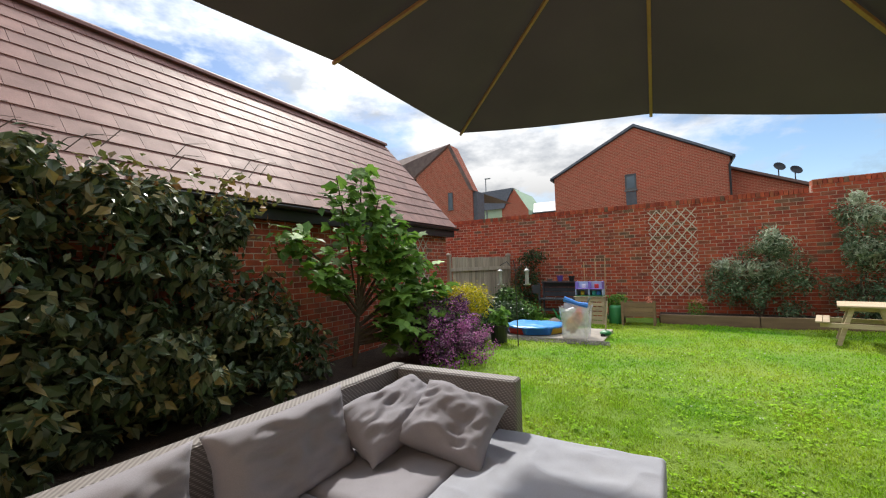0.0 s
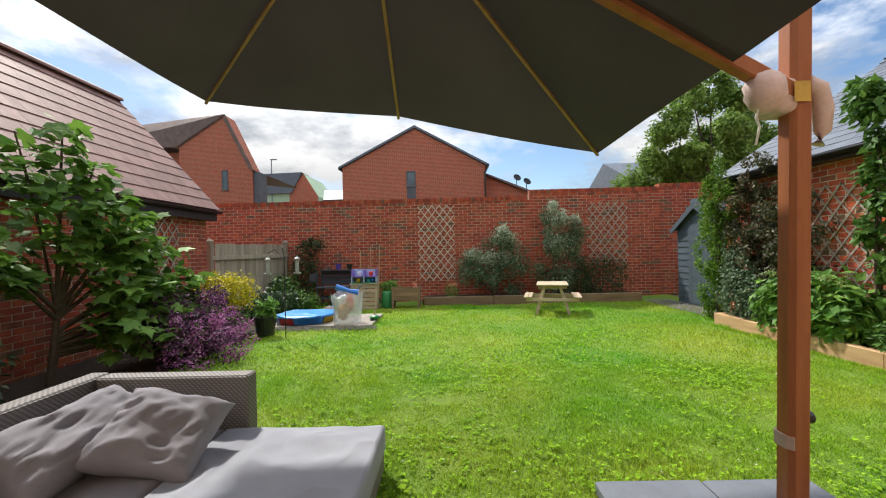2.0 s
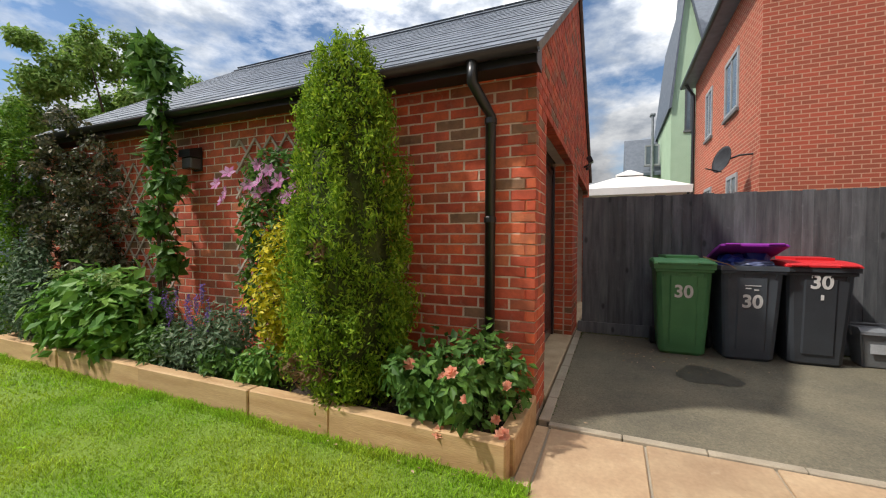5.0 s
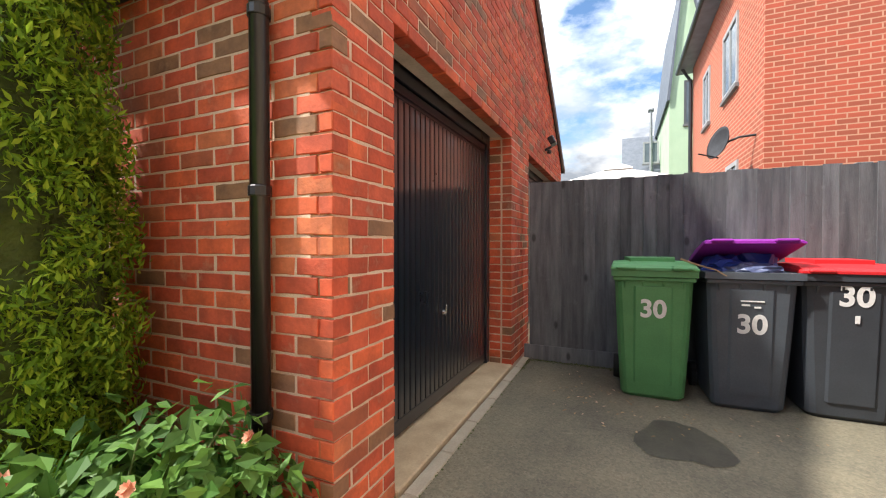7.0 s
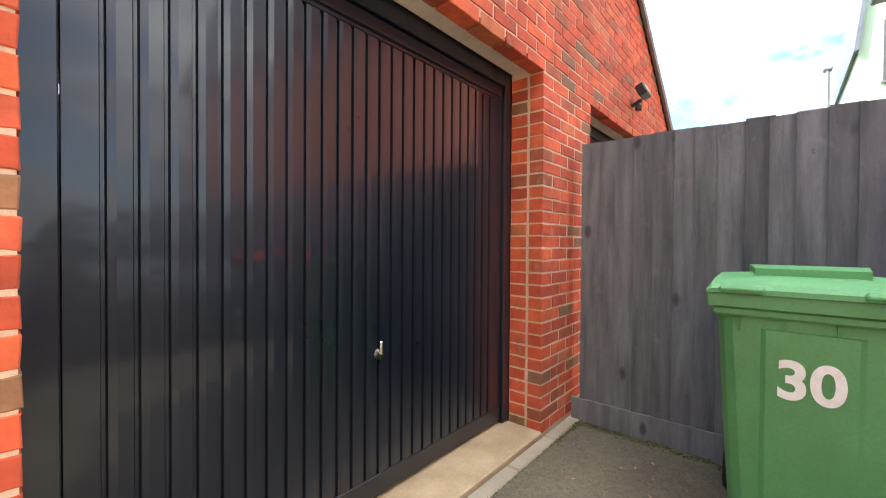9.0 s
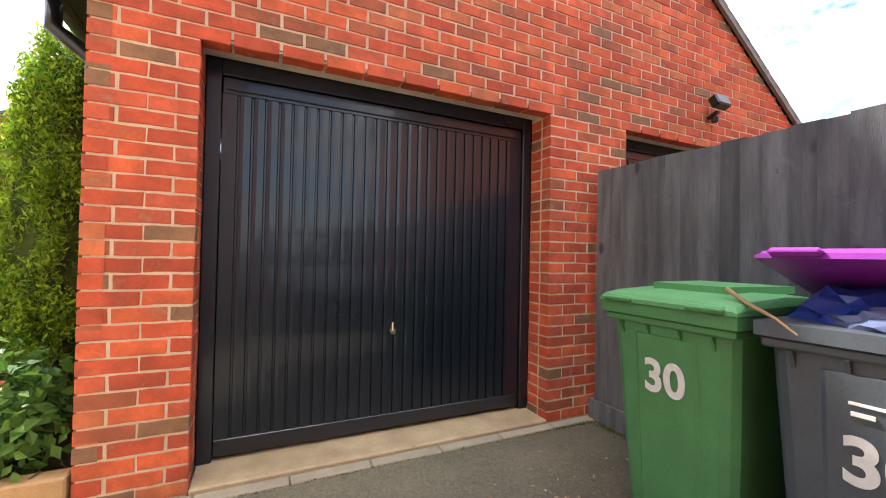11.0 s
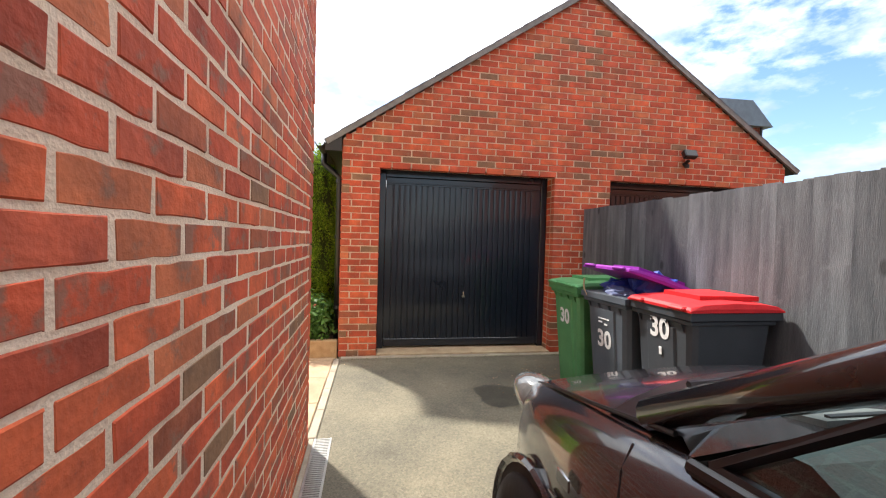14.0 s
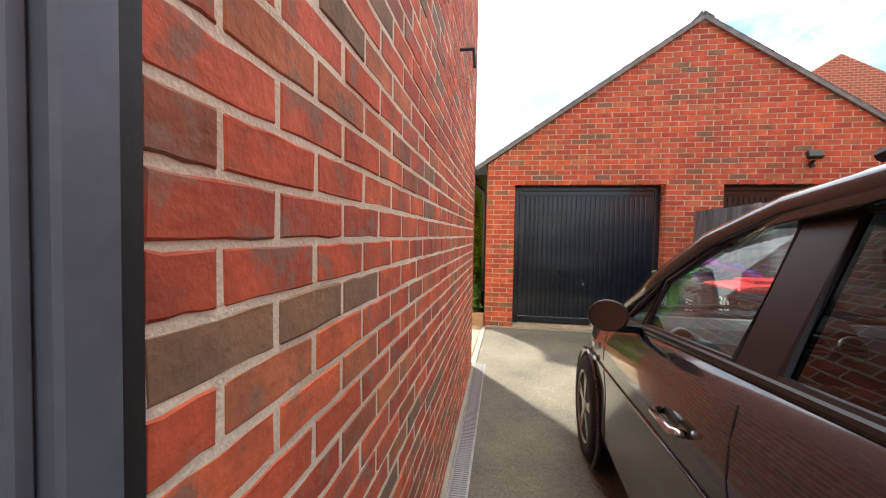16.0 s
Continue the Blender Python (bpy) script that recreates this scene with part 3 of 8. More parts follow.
# up-and-over doors
for i, (a, b) in enumerate(OPEN):
    door = thing("garage_door", "black ribbed steel up-and-over garage door, closed", "garage door", "garage doors", "structure", at=(a, GY + 0.24, 0.03))
    w = b - a
    fr = box(0.002, 0.075, -0.02, 0.06, 0, 2.178, 0.004)
    part("frame_post", fr, door_paint, door)
    part("frame_post", box(w - 0.075, w - 0.002, -0.02, 0.06, 0, 2.178, 0.004), door_paint, door)
    part("frame_head", box(0.076, w - 0.076, -0.02, 0.06, 2.085, 2.178, 0.004), door_paint, door)
    bm = bmesh.new()
    x0, x1, z0, z1 = 0.08, w - 0.08, 0.02, 2.08
    ribs = [(x0, 0.0), (x0 + 0.07, 0.0)]
    n = 26
    step = (x1 - x0 - 0.14) / n
    for k in range(n):
        xs = x0 + 0.07 + k * step
        ribs += [(xs + 0.004, 0.012), (xs + 0.012, 0.012), (xs + 0.016, 0.0), (xs + step * 0.5, -0.001), (xs + step - 0.001, 0.0)]
    ribs.append((x1, 0.0))
    z_lo, z_hi = z0 + 0.09, z1 - 0.09
    lo = [bm.verts.new((x, y, z_lo)) for x, y in ribs]
    hi = [bm.verts.new((x, y, z_hi)) for x, y in ribs]
    for k in range(len(ribs) - 1):
        bm.faces.new((lo[k], lo[k + 1], hi[k + 1], hi[k]))
    part("ribbed_panel", bm, door_paint, door)
    for za, zb in ((z0, z_lo), (z_hi, z1)):
        part("door_rail", box(x0, x1, -0.004, 0.03, za, zb, 0.004), door_paint, door)
    part("rain_strip", box(x0 + 0.02, x1 - 0.02, -0.016, -0.004, z_hi + 0.02, z_hi + 0.032, 0.003), door_paint, door)
    part("backing", box(x0, x1, 0.016, 0.03, z_lo, z_hi), door_paint, door)
    chrome = mat("door_chrome", (0.6, 0.6, 0.6), rough=0.2, metal=1, bump=0)
    lock = part("lock", lathe([(0.001, -0.02), (0.02, -0.02), (0.024, -0.004), (0.024, 0.0)], 14), chrome, door, "chrome turning lock handle")
    lock.matrix_local = pose(w / 2 + 0.0, -0.006, 0.64, -90)
    part("lock_lever", beam((w / 2, -0.03, 0.64), (w / 2 - 0.004, -0.034, 0.70), 0.014, 0.01, bevel=0.003), chrome, door)

# ---- the neighbour's garage along the garden ----
LX, LE = -3.90, 2.16
lgar = thing("neighbour_garage", "red brick garage with brown concrete tiled roof", "garage", kind="structure")
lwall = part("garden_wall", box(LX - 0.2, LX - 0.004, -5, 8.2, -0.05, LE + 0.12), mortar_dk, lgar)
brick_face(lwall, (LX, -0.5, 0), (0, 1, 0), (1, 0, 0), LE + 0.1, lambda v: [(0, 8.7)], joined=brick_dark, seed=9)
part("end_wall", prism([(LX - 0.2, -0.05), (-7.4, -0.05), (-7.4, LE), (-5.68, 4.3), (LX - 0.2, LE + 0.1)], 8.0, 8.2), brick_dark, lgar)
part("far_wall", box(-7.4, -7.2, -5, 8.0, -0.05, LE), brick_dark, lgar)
lslope = part("roof_slope", prism([(-3.74, 2.17), (-5.68, 4.37), (-5.68, 4.40), (-3.74, 2.20)], -5, 8.3), fascia_m, lgar)
roof_slope(lslope, -3.71, 2.185, -5.68, 4.42, -5, 8.34, 0.27, 0.30, 0.014, tile_j, lambda r, y: y > 1.6)
part("roof_slope", prism([(-7.6, 2.2), (-5.68, 4.37), (-5.68, 4.40), (-7.6, 2.23)], -5, 8.3), fascia_m, lgar)
bm = bmesh.new()
for i in range(30):
    y0 = -5 + i * 0.445
    a = [(-5.68 + 0.13 * math.cos(t), 4.38 + 0.10 * math.sin(t)) for t in (math.pi * k / 6 for k in range(7))]
    prism(a, y0, y0 + 0.44, bm=bm)
part("ridge_tiles", bm, tile_j, lgar)
part("fascia", box(-3.77, -3.745, -5, 8.3, 1.98, 2.175), fascia_m, lgar)
part("soffit", box(LX + 0.004, -3.771, -5, 8.28, 1.985, 2.0), fascia_m, lgar)
bm = bmesh.new()
prism([(-3.69 + x, 2.16 + z) for x, z in prof + inner], -5, 8.33, bm=bm)
part("gutter", bm, black_pl, lgar, "black half-round gutter", True)

# ---- the tall brick wall across the end of the garden ----
backwall = thing("wall_north", "tall dark red brick garden wall with stepped coping", "wall", kind="structure")
WY = 10.90
STEPS = ((-9.0, 2.84, 2.55), (2.84, 6.15, 2.70), (6.15, 13.0, 2.775))
for a, b, h in STEPS:
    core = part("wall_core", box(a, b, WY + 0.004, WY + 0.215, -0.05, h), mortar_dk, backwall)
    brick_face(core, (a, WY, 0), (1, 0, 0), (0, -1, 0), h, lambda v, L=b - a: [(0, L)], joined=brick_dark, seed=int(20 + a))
    bm = bmesh.new()
    n = int((b - a) / 0.075)
    rng = random.Random(3)
    for k in range(n):
        z = h + rng.uniform(-0.003, 0.003)
        box(a + k * 0.075 + 0.004, a + (k + 1) * 0.075 - 0.004, WY - 0.006, WY + 0.22, z - 0.0, z + 0.105, bm=bm)
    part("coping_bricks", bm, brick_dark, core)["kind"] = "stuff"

# ---- fences ----
fence = thing("fence", "grey painted feather-edge board fence along the drive", "fence", kind="structure")
rng = random.Random(12)
board_me = []
for k in range(5):
    h = 1.64 + (k - 2) * 0.003
    bm = prism([(0.0, -0.0), (0.012 + 0.004 * (k % 2), 0.0), (0.004, 0.118), (0.0, 0.118)], 0.0, h, "z")
    me = bpy.data.meshes.new("board")
    bm.to_mesh(me)
    bm.free()
    me.materials.append(fence_m)
    board_me.append(me)
for k in range(98):
    LATER.append((fence, board_me[rng.randrange(5)], pose(8.66, 1.50 - k * 0.104, 0.15, 0, 0, 180 + rng.uniform(-1.2, 1.2)) @ pose(0, 0, 0, rng.uniform(-0.3, 0.3), 0, 0)))
for k in range(4):
    part("gravel_board", box(8.64, 8.665, 1.56 - (k + 1) * 2.5, 1.555 - k * 2.5, 0.0, 0.15, 0.003), fence_m, fence)
    part("post", box(8.69, 8.79, 1.5 - k * 2.5 - 0.1, 1.5 - k * 2.5, -0.05, 1.8, 0.006), fence_m, fence)
    for z in (0.35, 0.95, 1.6):
        part("rail", box(8.662, 8.70, 1.5 - (k + 1) * 2.5, 1.399 - k * 2.5, z, z + 0.08), fence_m, fence)

lfence = thing("side_fence", "weathered brown timber fence with a capped post", "fence", kind="structure")
a, b = Vector((-4.05, 8.55, 0)), Vector((-3.42, 10.85, 0))
d = (b - a).normalized()
ang = math.degrees(math.atan2(d.y, d.x))
for k in range(20):
    p = a + d * (0.12 + k * 0.113)
    ob = part("board", box(0, 0.105, -0.009, 0.009, 0.1, 1.55 + rng.uniform(-0.01, 0.01), 0.002), oldfence_m, lfence)
    ob.matrix_local = pose(p.x, p.y, 0, 0, 0, ang + rng.uniform(-1.5, 1.5))
for z in (0.35, 1.22):
    ob = part("rail", box(0, 2.3, -0.06, -0.012, z, z + 0.09, 0.004), oldfence_m, lfence)
    ob.matrix_local = pose(a.x, a.y, 0, 0, 0, ang)
for q in (a, b - d * 0.1):
    post = part("post", box(q.x - 0.05, q.x + 0.05, q.y - 0.05, q.y + 0.05, -0.05, 1.58, 0.006), oldfence_m, lfence)
    part("post_cap", lathe([(0.085, 1.581), (0.085, 1.61), (0.012, 1.66), (0.004, 1.662)], 4, centre=(q.x, q.y)), oldfence_m, post)

# ---- raised beds of sleepers ----
bed = thing("raised_bed", "raised border edged with pale new timber sleepers", "flower bed", kind="structure")
ys = [1.60, 2.72, 3.40, 4.62, 5.85, 7.12]
for i, (y0, y1) in enumerate(zip(ys, ys[1:])):
    dx = (0.0, 0.03, 0.0, 0.04, 0.0)[i]
    LATER.append((bed, (box(-0.05, 0.05, -(y1 - y0) / 2 + 0.004, (y1 - y0) / 2 - 0.004, -0.04, 0.20, 0.008), sleeper_m, "sleeper"), pose(5.03 + dx * 0.3, (y0 + y1) / 2, 0, 0, random.uniform(-1, 1), random.uniform(-0.5, 0.5))))
LATER.append((bed, (box(-0.32, 0.32, -0.05, 0.05, -0.04, 0.19, 0.008), sleeper_m, "sleeper"), pose(5.40, 1.63, 0)))
LATER.append((bed, (box(-0.32, 0.32, -0.05, 0.05, -0.04, 0.19, 0.008), sleeper_m, "sleeper"), pose(5.40, 7.15, 0)))
bm = bmesh.new()
bmesh.ops.create_grid(bm, x_segments=14, y_segments=70, size=0.5)
for v in bm.verts:
    x, y = 5.08 + (v.co.x + 0.5) * 0.645, 1.68 + (v.co.y + 0.5) * 5.42
    v.co = (x, y, 0.14 + 0.05 * noise.noise((x * 6, y * 6, 0)))
part("soil", bm, soil_m, bed)

bbed = thing("rear_bed", "long back border edged with weathered sleepers", "flower bed", kind="structure")
for x0, x1 in ((0.12, 1.75), (1.76, 3.5), (3.51, 5.2)):
    LATER.append((bbed, (box(-(x1 - x0) / 2, (x1 - x0) / 2, -0.05, 0.05, -0.04, 0.21, 0.008), sleeper_d, "sleeper"), pose((x0 + x1) / 2, 10.0, 0, random.uniform(-1, 1), 0, 0)))
part("soil", box(0.1, 5.2, 10.06, WY - 0.005, -0.04, 0.15), soil_m, bbed)
single("border_soil", box(LX + 0.002, -2.45, -3.0, 8.4, -0.04, 0.045, 0.02), soil_m, "dark bare soil strip beneath the climbers", "soil", kind="structure")

# ---- the house beside the drive ----
HX, HY = 5.72, -0.335
TURN = Matrix.Translation((HX, HY, 0)) @ Matrix.Rotation(radians(1.1), 4, "Z") @ Matrix.Translation((-HX, -HY, 0))
house = thing("house", "red brick house wall beside the drive", "house", kind="structure")
hwall = part("drive_wall", box(HX - 0.22, HX - 0.0022, -4.295, HY - 0.10, -0.05, 5.6), mortar_pale, house)
brick_face(hwall, (HX, -4.425, 0), (0, 1, 0), (1, 0, 0), 5.55, lambda v: [(0.13, 4.425 + HY - 0.004)], lambda u, v: u < 2.45 and 0.55 < v < 2.4, v0=-0.0345, seed=31, gap=0.0110, tall=0.0640, joined=brick_hj, single_m=brick_h)
part("drive_wall", box(HX - 0.22, HX, -12, -5.285, -0.05, 5.6), brick_j, house)
part("wall_over_door", box(HX - 0.22, HX, -5.285, -4.295, 2.15, 5.6), brick_j, house)
gwall = part("garden_front", box(-3.6, HX - 0.01, HY + 0.004, HY + 0.104 - 0.2, -0.05, 5.6), mortar_m, house)
brick_face(gwall, (HX, HY, 0), (-1, 0, 0), (0, 1, 0), 3.2, lambda v: [(0.004, 2.2)], seed=33)
part("upper_front", box(-3.6, HX - 2.2, HY - 0.01, HY + 0.0035, -0.05, 5.6), brick_j, house)
part("far_wall", box(-3.6, -3.4, -12, HY - 0.1, -0.05, 5.6), brick_j, house)
part("rear_wall", box(-3.4, HX - 0.22, -12, -11.8, -0.05, 5.6), brick_j, house)
part("roof", prism([(-3.9, 5.6), (HX + 0.25, 5.6), (HX + 0.25, 5.7), (1.0, 8.4), (-3.9, 5.7)], -12.2, HY + 0.25), slate_m, house)
grey_frame = mat("grey_door_frame", (0.13, 0.145, 0.17), (0.10, 0.11, 0.13), 6, 0.45, 0.15, fine=30)
gasket = mat("black_gasket", (0.02, 0.02, 0.018), rough=0.6)
white_door = mat("white_door_skin", (0.78, 0.8, 0.78), (0.7, 0.73, 0.72), 3, 0.4, 0.05)
sdoor = thing("side_door", "white side door in a dark grey frame", "door", kind="structure")
part("seal", box(HX - 0.10, HX + 0.004, -4.285, -4.262, 0, 2.15), gasket, sdoor)
part("frame_jamb", box(HX - 0.10, HX + 0.012, -4.335, -4.286, 0, 2.15, 0.004), grey_frame, sdoor)
part("frame_jamb", box(HX - 0.10, HX - 0.004, -4.352, -4.336, 0, 2.15, 0.003), grey_frame, sdoor)
part("frame_jamb", box(HX - 0.10, HX + 0.012, -5.248, -5.18, 0, 2.15, 0.004), grey_frame, sdoor)
leaf = part("door_leaf", box(HX - 0.07, HX - 0.02, -5.178, -4.354, 0.02, 2.14, 0.004), white_door, sdoor, "white door leaf")
part("letter_plate", box(HX - 0.019, HX - 0.012, -4.9, -4.6, 1.05, 1.12, 0.003), gasket, leaf)
vent_m = mat("vent_metal", (0.03, 0.03, 0.03), rough=0.5)
bracket = single("wall_bracket", tube([(HX, -1.95, 2.62), (HX + 0.09, -1.95, 2.62), (HX + 0.10, -1.95, 2.50)], 0.012, 8), vent_m, "small dark metal bracket on the house wall", "bracket")

# drainage channel along the house wall
drain = thing("drain_channel", "galvanised slotted drain channel in pale edging", "drain", kind="structure")
part("channel_edge", box(HX + 0.002, HX + 0.034, -9, -0.30, -0.05, 0.008, 0.003), concrete_m, drain)
galv = mat("galvanised_steel", (0.5, 0.5, 0.48), (0.36, 0.36, 0.35), 12, 0.4, 0.2, metal=0.8)
for x0 in (HX + 0.036, HX + 0.138):
    part("grate_rail", box(x0, x0 + 0.012, -9, -0.30, -0.03, 0.008), galv, drain)
part("channel_floor", box(HX + 0.036, HX + 0.150, -9, -0.30, -0.05, -0.03), gasket, drain)
me = bpy.data.meshes.new("grate_bar")
bm = box(0, 0.09, -0.006, 0.006, -0.012, 0.007)
bm.to_mesh(me)
bm.free()
me.materials.append(galv)
for k in range(230):
    LATER.append((drain, me, pose(HX + 0.048, -0.31 - k * 0.02, 0)))

for ob in (house, sdoor, drain, bracket):
    ob.matrix_world = TURN
sdoor.matrix_world = TURN @ Matrix.Translation((0, -0.035, 0))

# ---- houses beyond ----
far_brick = bpy.data.materials.new("far_brick")
far_brick.use_nodes = True
fn, fl = far_brick.node_tree.nodes, far_brick.node_tree.links
ft = fn.new("ShaderNodeTexCoord")
sep, cmb, add = fn.new("ShaderNodeSeparateXYZ"), fn.new("ShaderNodeCombineXYZ"), fn.new("ShaderNodeMath")
fl.new(ft.outputs["Object"], sep.inputs["Vector"])
fl.new(sep.outputs["X"], add.inputs[0])
fl.new(sep.outputs["Y"], add.inputs[1])
fl.new(add.outputs["Value"], cmb.inputs["X"])
fl.new(sep.outputs["Z"], cmb.inputs["Y"])
fb = fn.new("ShaderNodeTexBrick")
fb.inputs["Scale"].default_value = 1.0
fb.inputs["Brick Width"].default_value, fb.inputs["Row Height"].default_value, fb.inputs["Mortar Size"].default_value = 0.225, 0.075, 0.009
fb.inputs["Color1"].default_value, fb.inputs["Color2"].default_value, fb.inputs["Mortar"].default_value = (0.42, 0.085, 0.045, 1), (0.30, 0.075, 0.04, 1), (0.48, 0.25, 0.16, 1)
fl.new(cmb.outputs["Vector"], fb.inputs["Vector"])
fno = fn.new("ShaderNodeTexNoise")
fno.inputs["Scale"].default_value, fno.inputs["Detail"].default_value = 0.7, 6
fhs, fmr = fn.new("ShaderNodeHueSaturation"), fn.new("ShaderNodeMapRange")
fmr.inputs["To Min"].default_value, fmr.inputs["To Max"].default_value = 0.75, 1.25
fl.new(fno.outputs["Fac"], fmr.inputs["Value"])
fl.new(fmr.outputs["Result"], fhs.inputs["Value"])
fl.new(fb.outputs["Color"], fhs.inputs["Color"])
fl.new(fhs.outputs["Color"], fn["Principled BSDF"].inputs["Base Color"])
fn["Principled BSDF"].inputs["Roughness"].default_value = 0.9
fbp = fn.new("ShaderNodeBump")
fbp.inputs["Strength"].default_value, fbp.inputs["Distance"].default_value = 0.4, 0.006
fl.new(fb.outputs["Fac"], fbp.inputs["Height"])
fbp.invert = True
fl.new(fbp.outputs["Normal"], fn["Principled BSDF"].inputs["Normal"])
render_green = mat("green_render", (0.42, 0.55, 0.38), (0.36, 0.49, 0.33), 1.5, 0.9, 0.3)
render_dark = mat("grey_cladding", (0.10, 0.105, 0.12), rough=0.7)
pane_dark = mat("far_window_pane", (0.18, 0.22, 0.24), (0.08, 0.1, 0.12), 0.8, 0.08, 0.0)
sill_m = mat("far_sill", (0.16, 0.16, 0.16), rough=0.7)
wf_grey = mat("window_grey", (0.09, 0.095, 0.1), rough=0.5, bump=0.05)
wf_white = mat("window_white", (0.36, 0.37, 0.38), rough=0.5, bump=0.05)


def window(parent, x0, x1, y, z0, z1, face=-1, frame_mat=None, axis="y", bars=1):
    """A framed window standing 2 cm proud on a wall across axis; face: the side it looks to."""
    def bx(a, b, p, q, c, d):
        p, q = sorted((y + face * p, y + face * q))
        return box(a, b, p, q, c, d) if axis == "y" else box(p, q, a, b, c, d)
    win = part("window", bx(x0, x1, -0.02, 0.008, z0, z1), pane_dark, parent)
    f = frame_mat or wf_grey
    bm = bmesh.new()
    t = 0.06
    for a, b, c, d in ((x0 - 0.02, x0 + t, z0 - 0.02, z1 + 0.02), (x1 - t, x1 + 0.02, z0 - 0.02, z1 + 0.02), (x0 + t, x1 - t, z0 - 0.02, z0 + t), (x0 + t, x1 - t, z1 - t, z1 + 0.02)):
        p, q = sorted((y - face * 0.02, y + face * 0.03))
        box(a, b, p, q, c, d, bm=bm) if axis == "y" else box(p, q, a, b, c, d, bm=bm)
    for k in range(bars):
        m = x0 + (x1 - x0) * (k + 1) / (bars + 1)
        p, q = sorted((y - face * 0.02, y + face * 0.026))
        box(m - 0.025, m + 0.025, p, q, z0 + t, z1 - t, bm=bm) if axis == "y" else box(p, q, m - 0.025, m + 0.025, z0 + t, z1 - t, bm=bm)
    part("window_frame", bm, f, win)
    part("sill", bx(x0 - 0.06, x1 + 0.06, 0, 0.06, z0 - 0.09, z0 - 0.022), sill_m, win)


# house behind the wall, gable towards the garden
gh = thing("gabled_house", "red brick house gable with one narrow window", "house")
part("wall", prism([(-5.1, -0.05), (2.9, -0.05), (2.9, 5.95), (-1.0, 8.10), (-5.1, 6.0)], 22.8, 32), far_brick, gh)
part("roof", prism([(-5.3, 5.93), (-1.0, 8.13), (3.1, 5.88), (3.1, 6.0), (-1.0, 8.27), (-5.3, 6.05)], 22.7, 32.1), slate_m, gh)
window(gh, -1.5, -1.02, 22.8, 4.95, 5.72, -1, wf_grey, bars=0)
part("spandrel_panel", box(-1.5, -1.02, 22.77, 22.8, 3.5, 4.84), render_dark, gh)
for x in (-5.22, 3.02):
    part("gutter_end", tube([(x, 22.62, 5.93), (x, 32, 5.93)], 0.07, 8), black_pl, gh)
part("downpipe", tube([(3.0, 22.74, 5.9), (2.86, 22.74, 5.6), (2.86, 22.74, 0)], 0.045, 8), black_pl, gh)
annex = thing("garden_annex", "low brick wing with dark tiled roof", "house")
part("wall", prism([(3.0, -0.05), (6.5, -0.05), (6.5, 4.1), (3.0, 5.56)], 24, 30), far_brick, annex)
part("roof", prism([(3.0, 5.6), (3.0, 5.7), (7.0, 4.05), (7.0, 3.9)], 23.8, 30.2), mat("dark_tile", (0.20, 0.12, 0.10), (0.13, 0.08, 0.07), 3, 0.7), annex)
dish_m = mat("dish_grey", (0.06, 0.063, 0.07), rough=0.9, bump=0.05, spec=0.1)
for x, z in ((5.0, 5.55), (5.6, 5.3)):
    ob = single("satellite_dish", lathe([(0.001, 0.0), (0.12, 0.02), (0.24, 0.09), (0.25, 0.095), (0.12, 0.03), (0.002, 0.01)], 16), dish_m, "small grey satellite dish on a roof pole", "satellite dish", "roof dishes")
    ob.matrix_world = pose(x, 25, z, 60, 0, 20)
    single("dish_pole", tube([(x, 25.05, z - 1.6), (x, 25.05, z)], 0.025, 6), dish_m, "thin grey pole carrying a satellite dish", "pole", "roof dish poles")

lh = thing("brick_house", "red brick house with brown tiled roof", "house")
part("wall", prism([(-15.1, -0.05), (-10.75, -0.05), (-10.75, 6.3), (-12.25, 9.55), (-15.1, 7.7)], 24, 25), far_brick, lh)
part("wall", box(-22, -15.1, 24.6, 32, -0.05, 7.6), far_brick, lh)
bm = bmesh.new()
bm.faces.new([bm.verts.new(p) for p in ((-12.25, 23.9, 9.62), (-22, 27.0, 9.9), (-22, 24.3, 7.75), (-15.25, 23.9, 7.75))])
bm.faces.new([bm.verts.new(p) for p in ((-12.25, 23.9, 9.62), (-10.6, 23.9, 6.25), (-10.6, 31.0, 6.25), (-22, 31.0, 7.6), (-22, 27.0, 9.9))])
bmesh.ops.solidify(bm, geom=bm.faces[:], thickness=-0.1)
part("roof", bm, mat("far_brown_tile", (0.34, 0.25, 0.22), (0.24, 0.17, 0.15), 3, 0.7), lh)
part("side_cladding", box(-10.745, -10.45, 24.1, 25.2, -0.05, 6.2), render_dark, lh)
window(lh, -12.55, -12.22, 24, 5.2, 6.3, -1, wf_grey, bars=0)

gh2 = thing("green_house", "pale green rendered house with grey roof", "house")
part("wall", prism([(-20.6, -0.05), (-13.7, -0.05), (-13.7, 7.6), (-15.3, 10.2), (-16.9, 8.0), (-20.6, 8.0)], 45, 52), render_green, gh2)
part("gable", prism([(-16.9, 6.0), (-13.7, 6.0), (-13.7, 7.6), (-15.3, 10.15), (-16.9, 8.0)], 44.9, 44.99), far_brick, gh2)
part("roof", prism([(-21.0, 8.0), (-16.6, 8.0), (-15.4, 10.3), (-19.9, 10.2)], 44.7, 47), slate_m, gh2)
row_house = thing("distant_house", "distant low house with grey tiled roof", "house")
part("wall", box(-14.5, -10.0, 47, 55, -0.05, 7.3), far_brick, row_house)
part("roof", prism([(46.5, 7.3), (46.5, 7.4), (50, 9.0), (55, 7.3)], -14.6, -9.8, "x"), slate_m, row_house)
rh = thing("corner_house", "brick house with grey tiled roof beyond the wall", "house")
part("wall", box(9.7, 13.5, 20, 26, -0.05, 4.4), far_brick, rh)
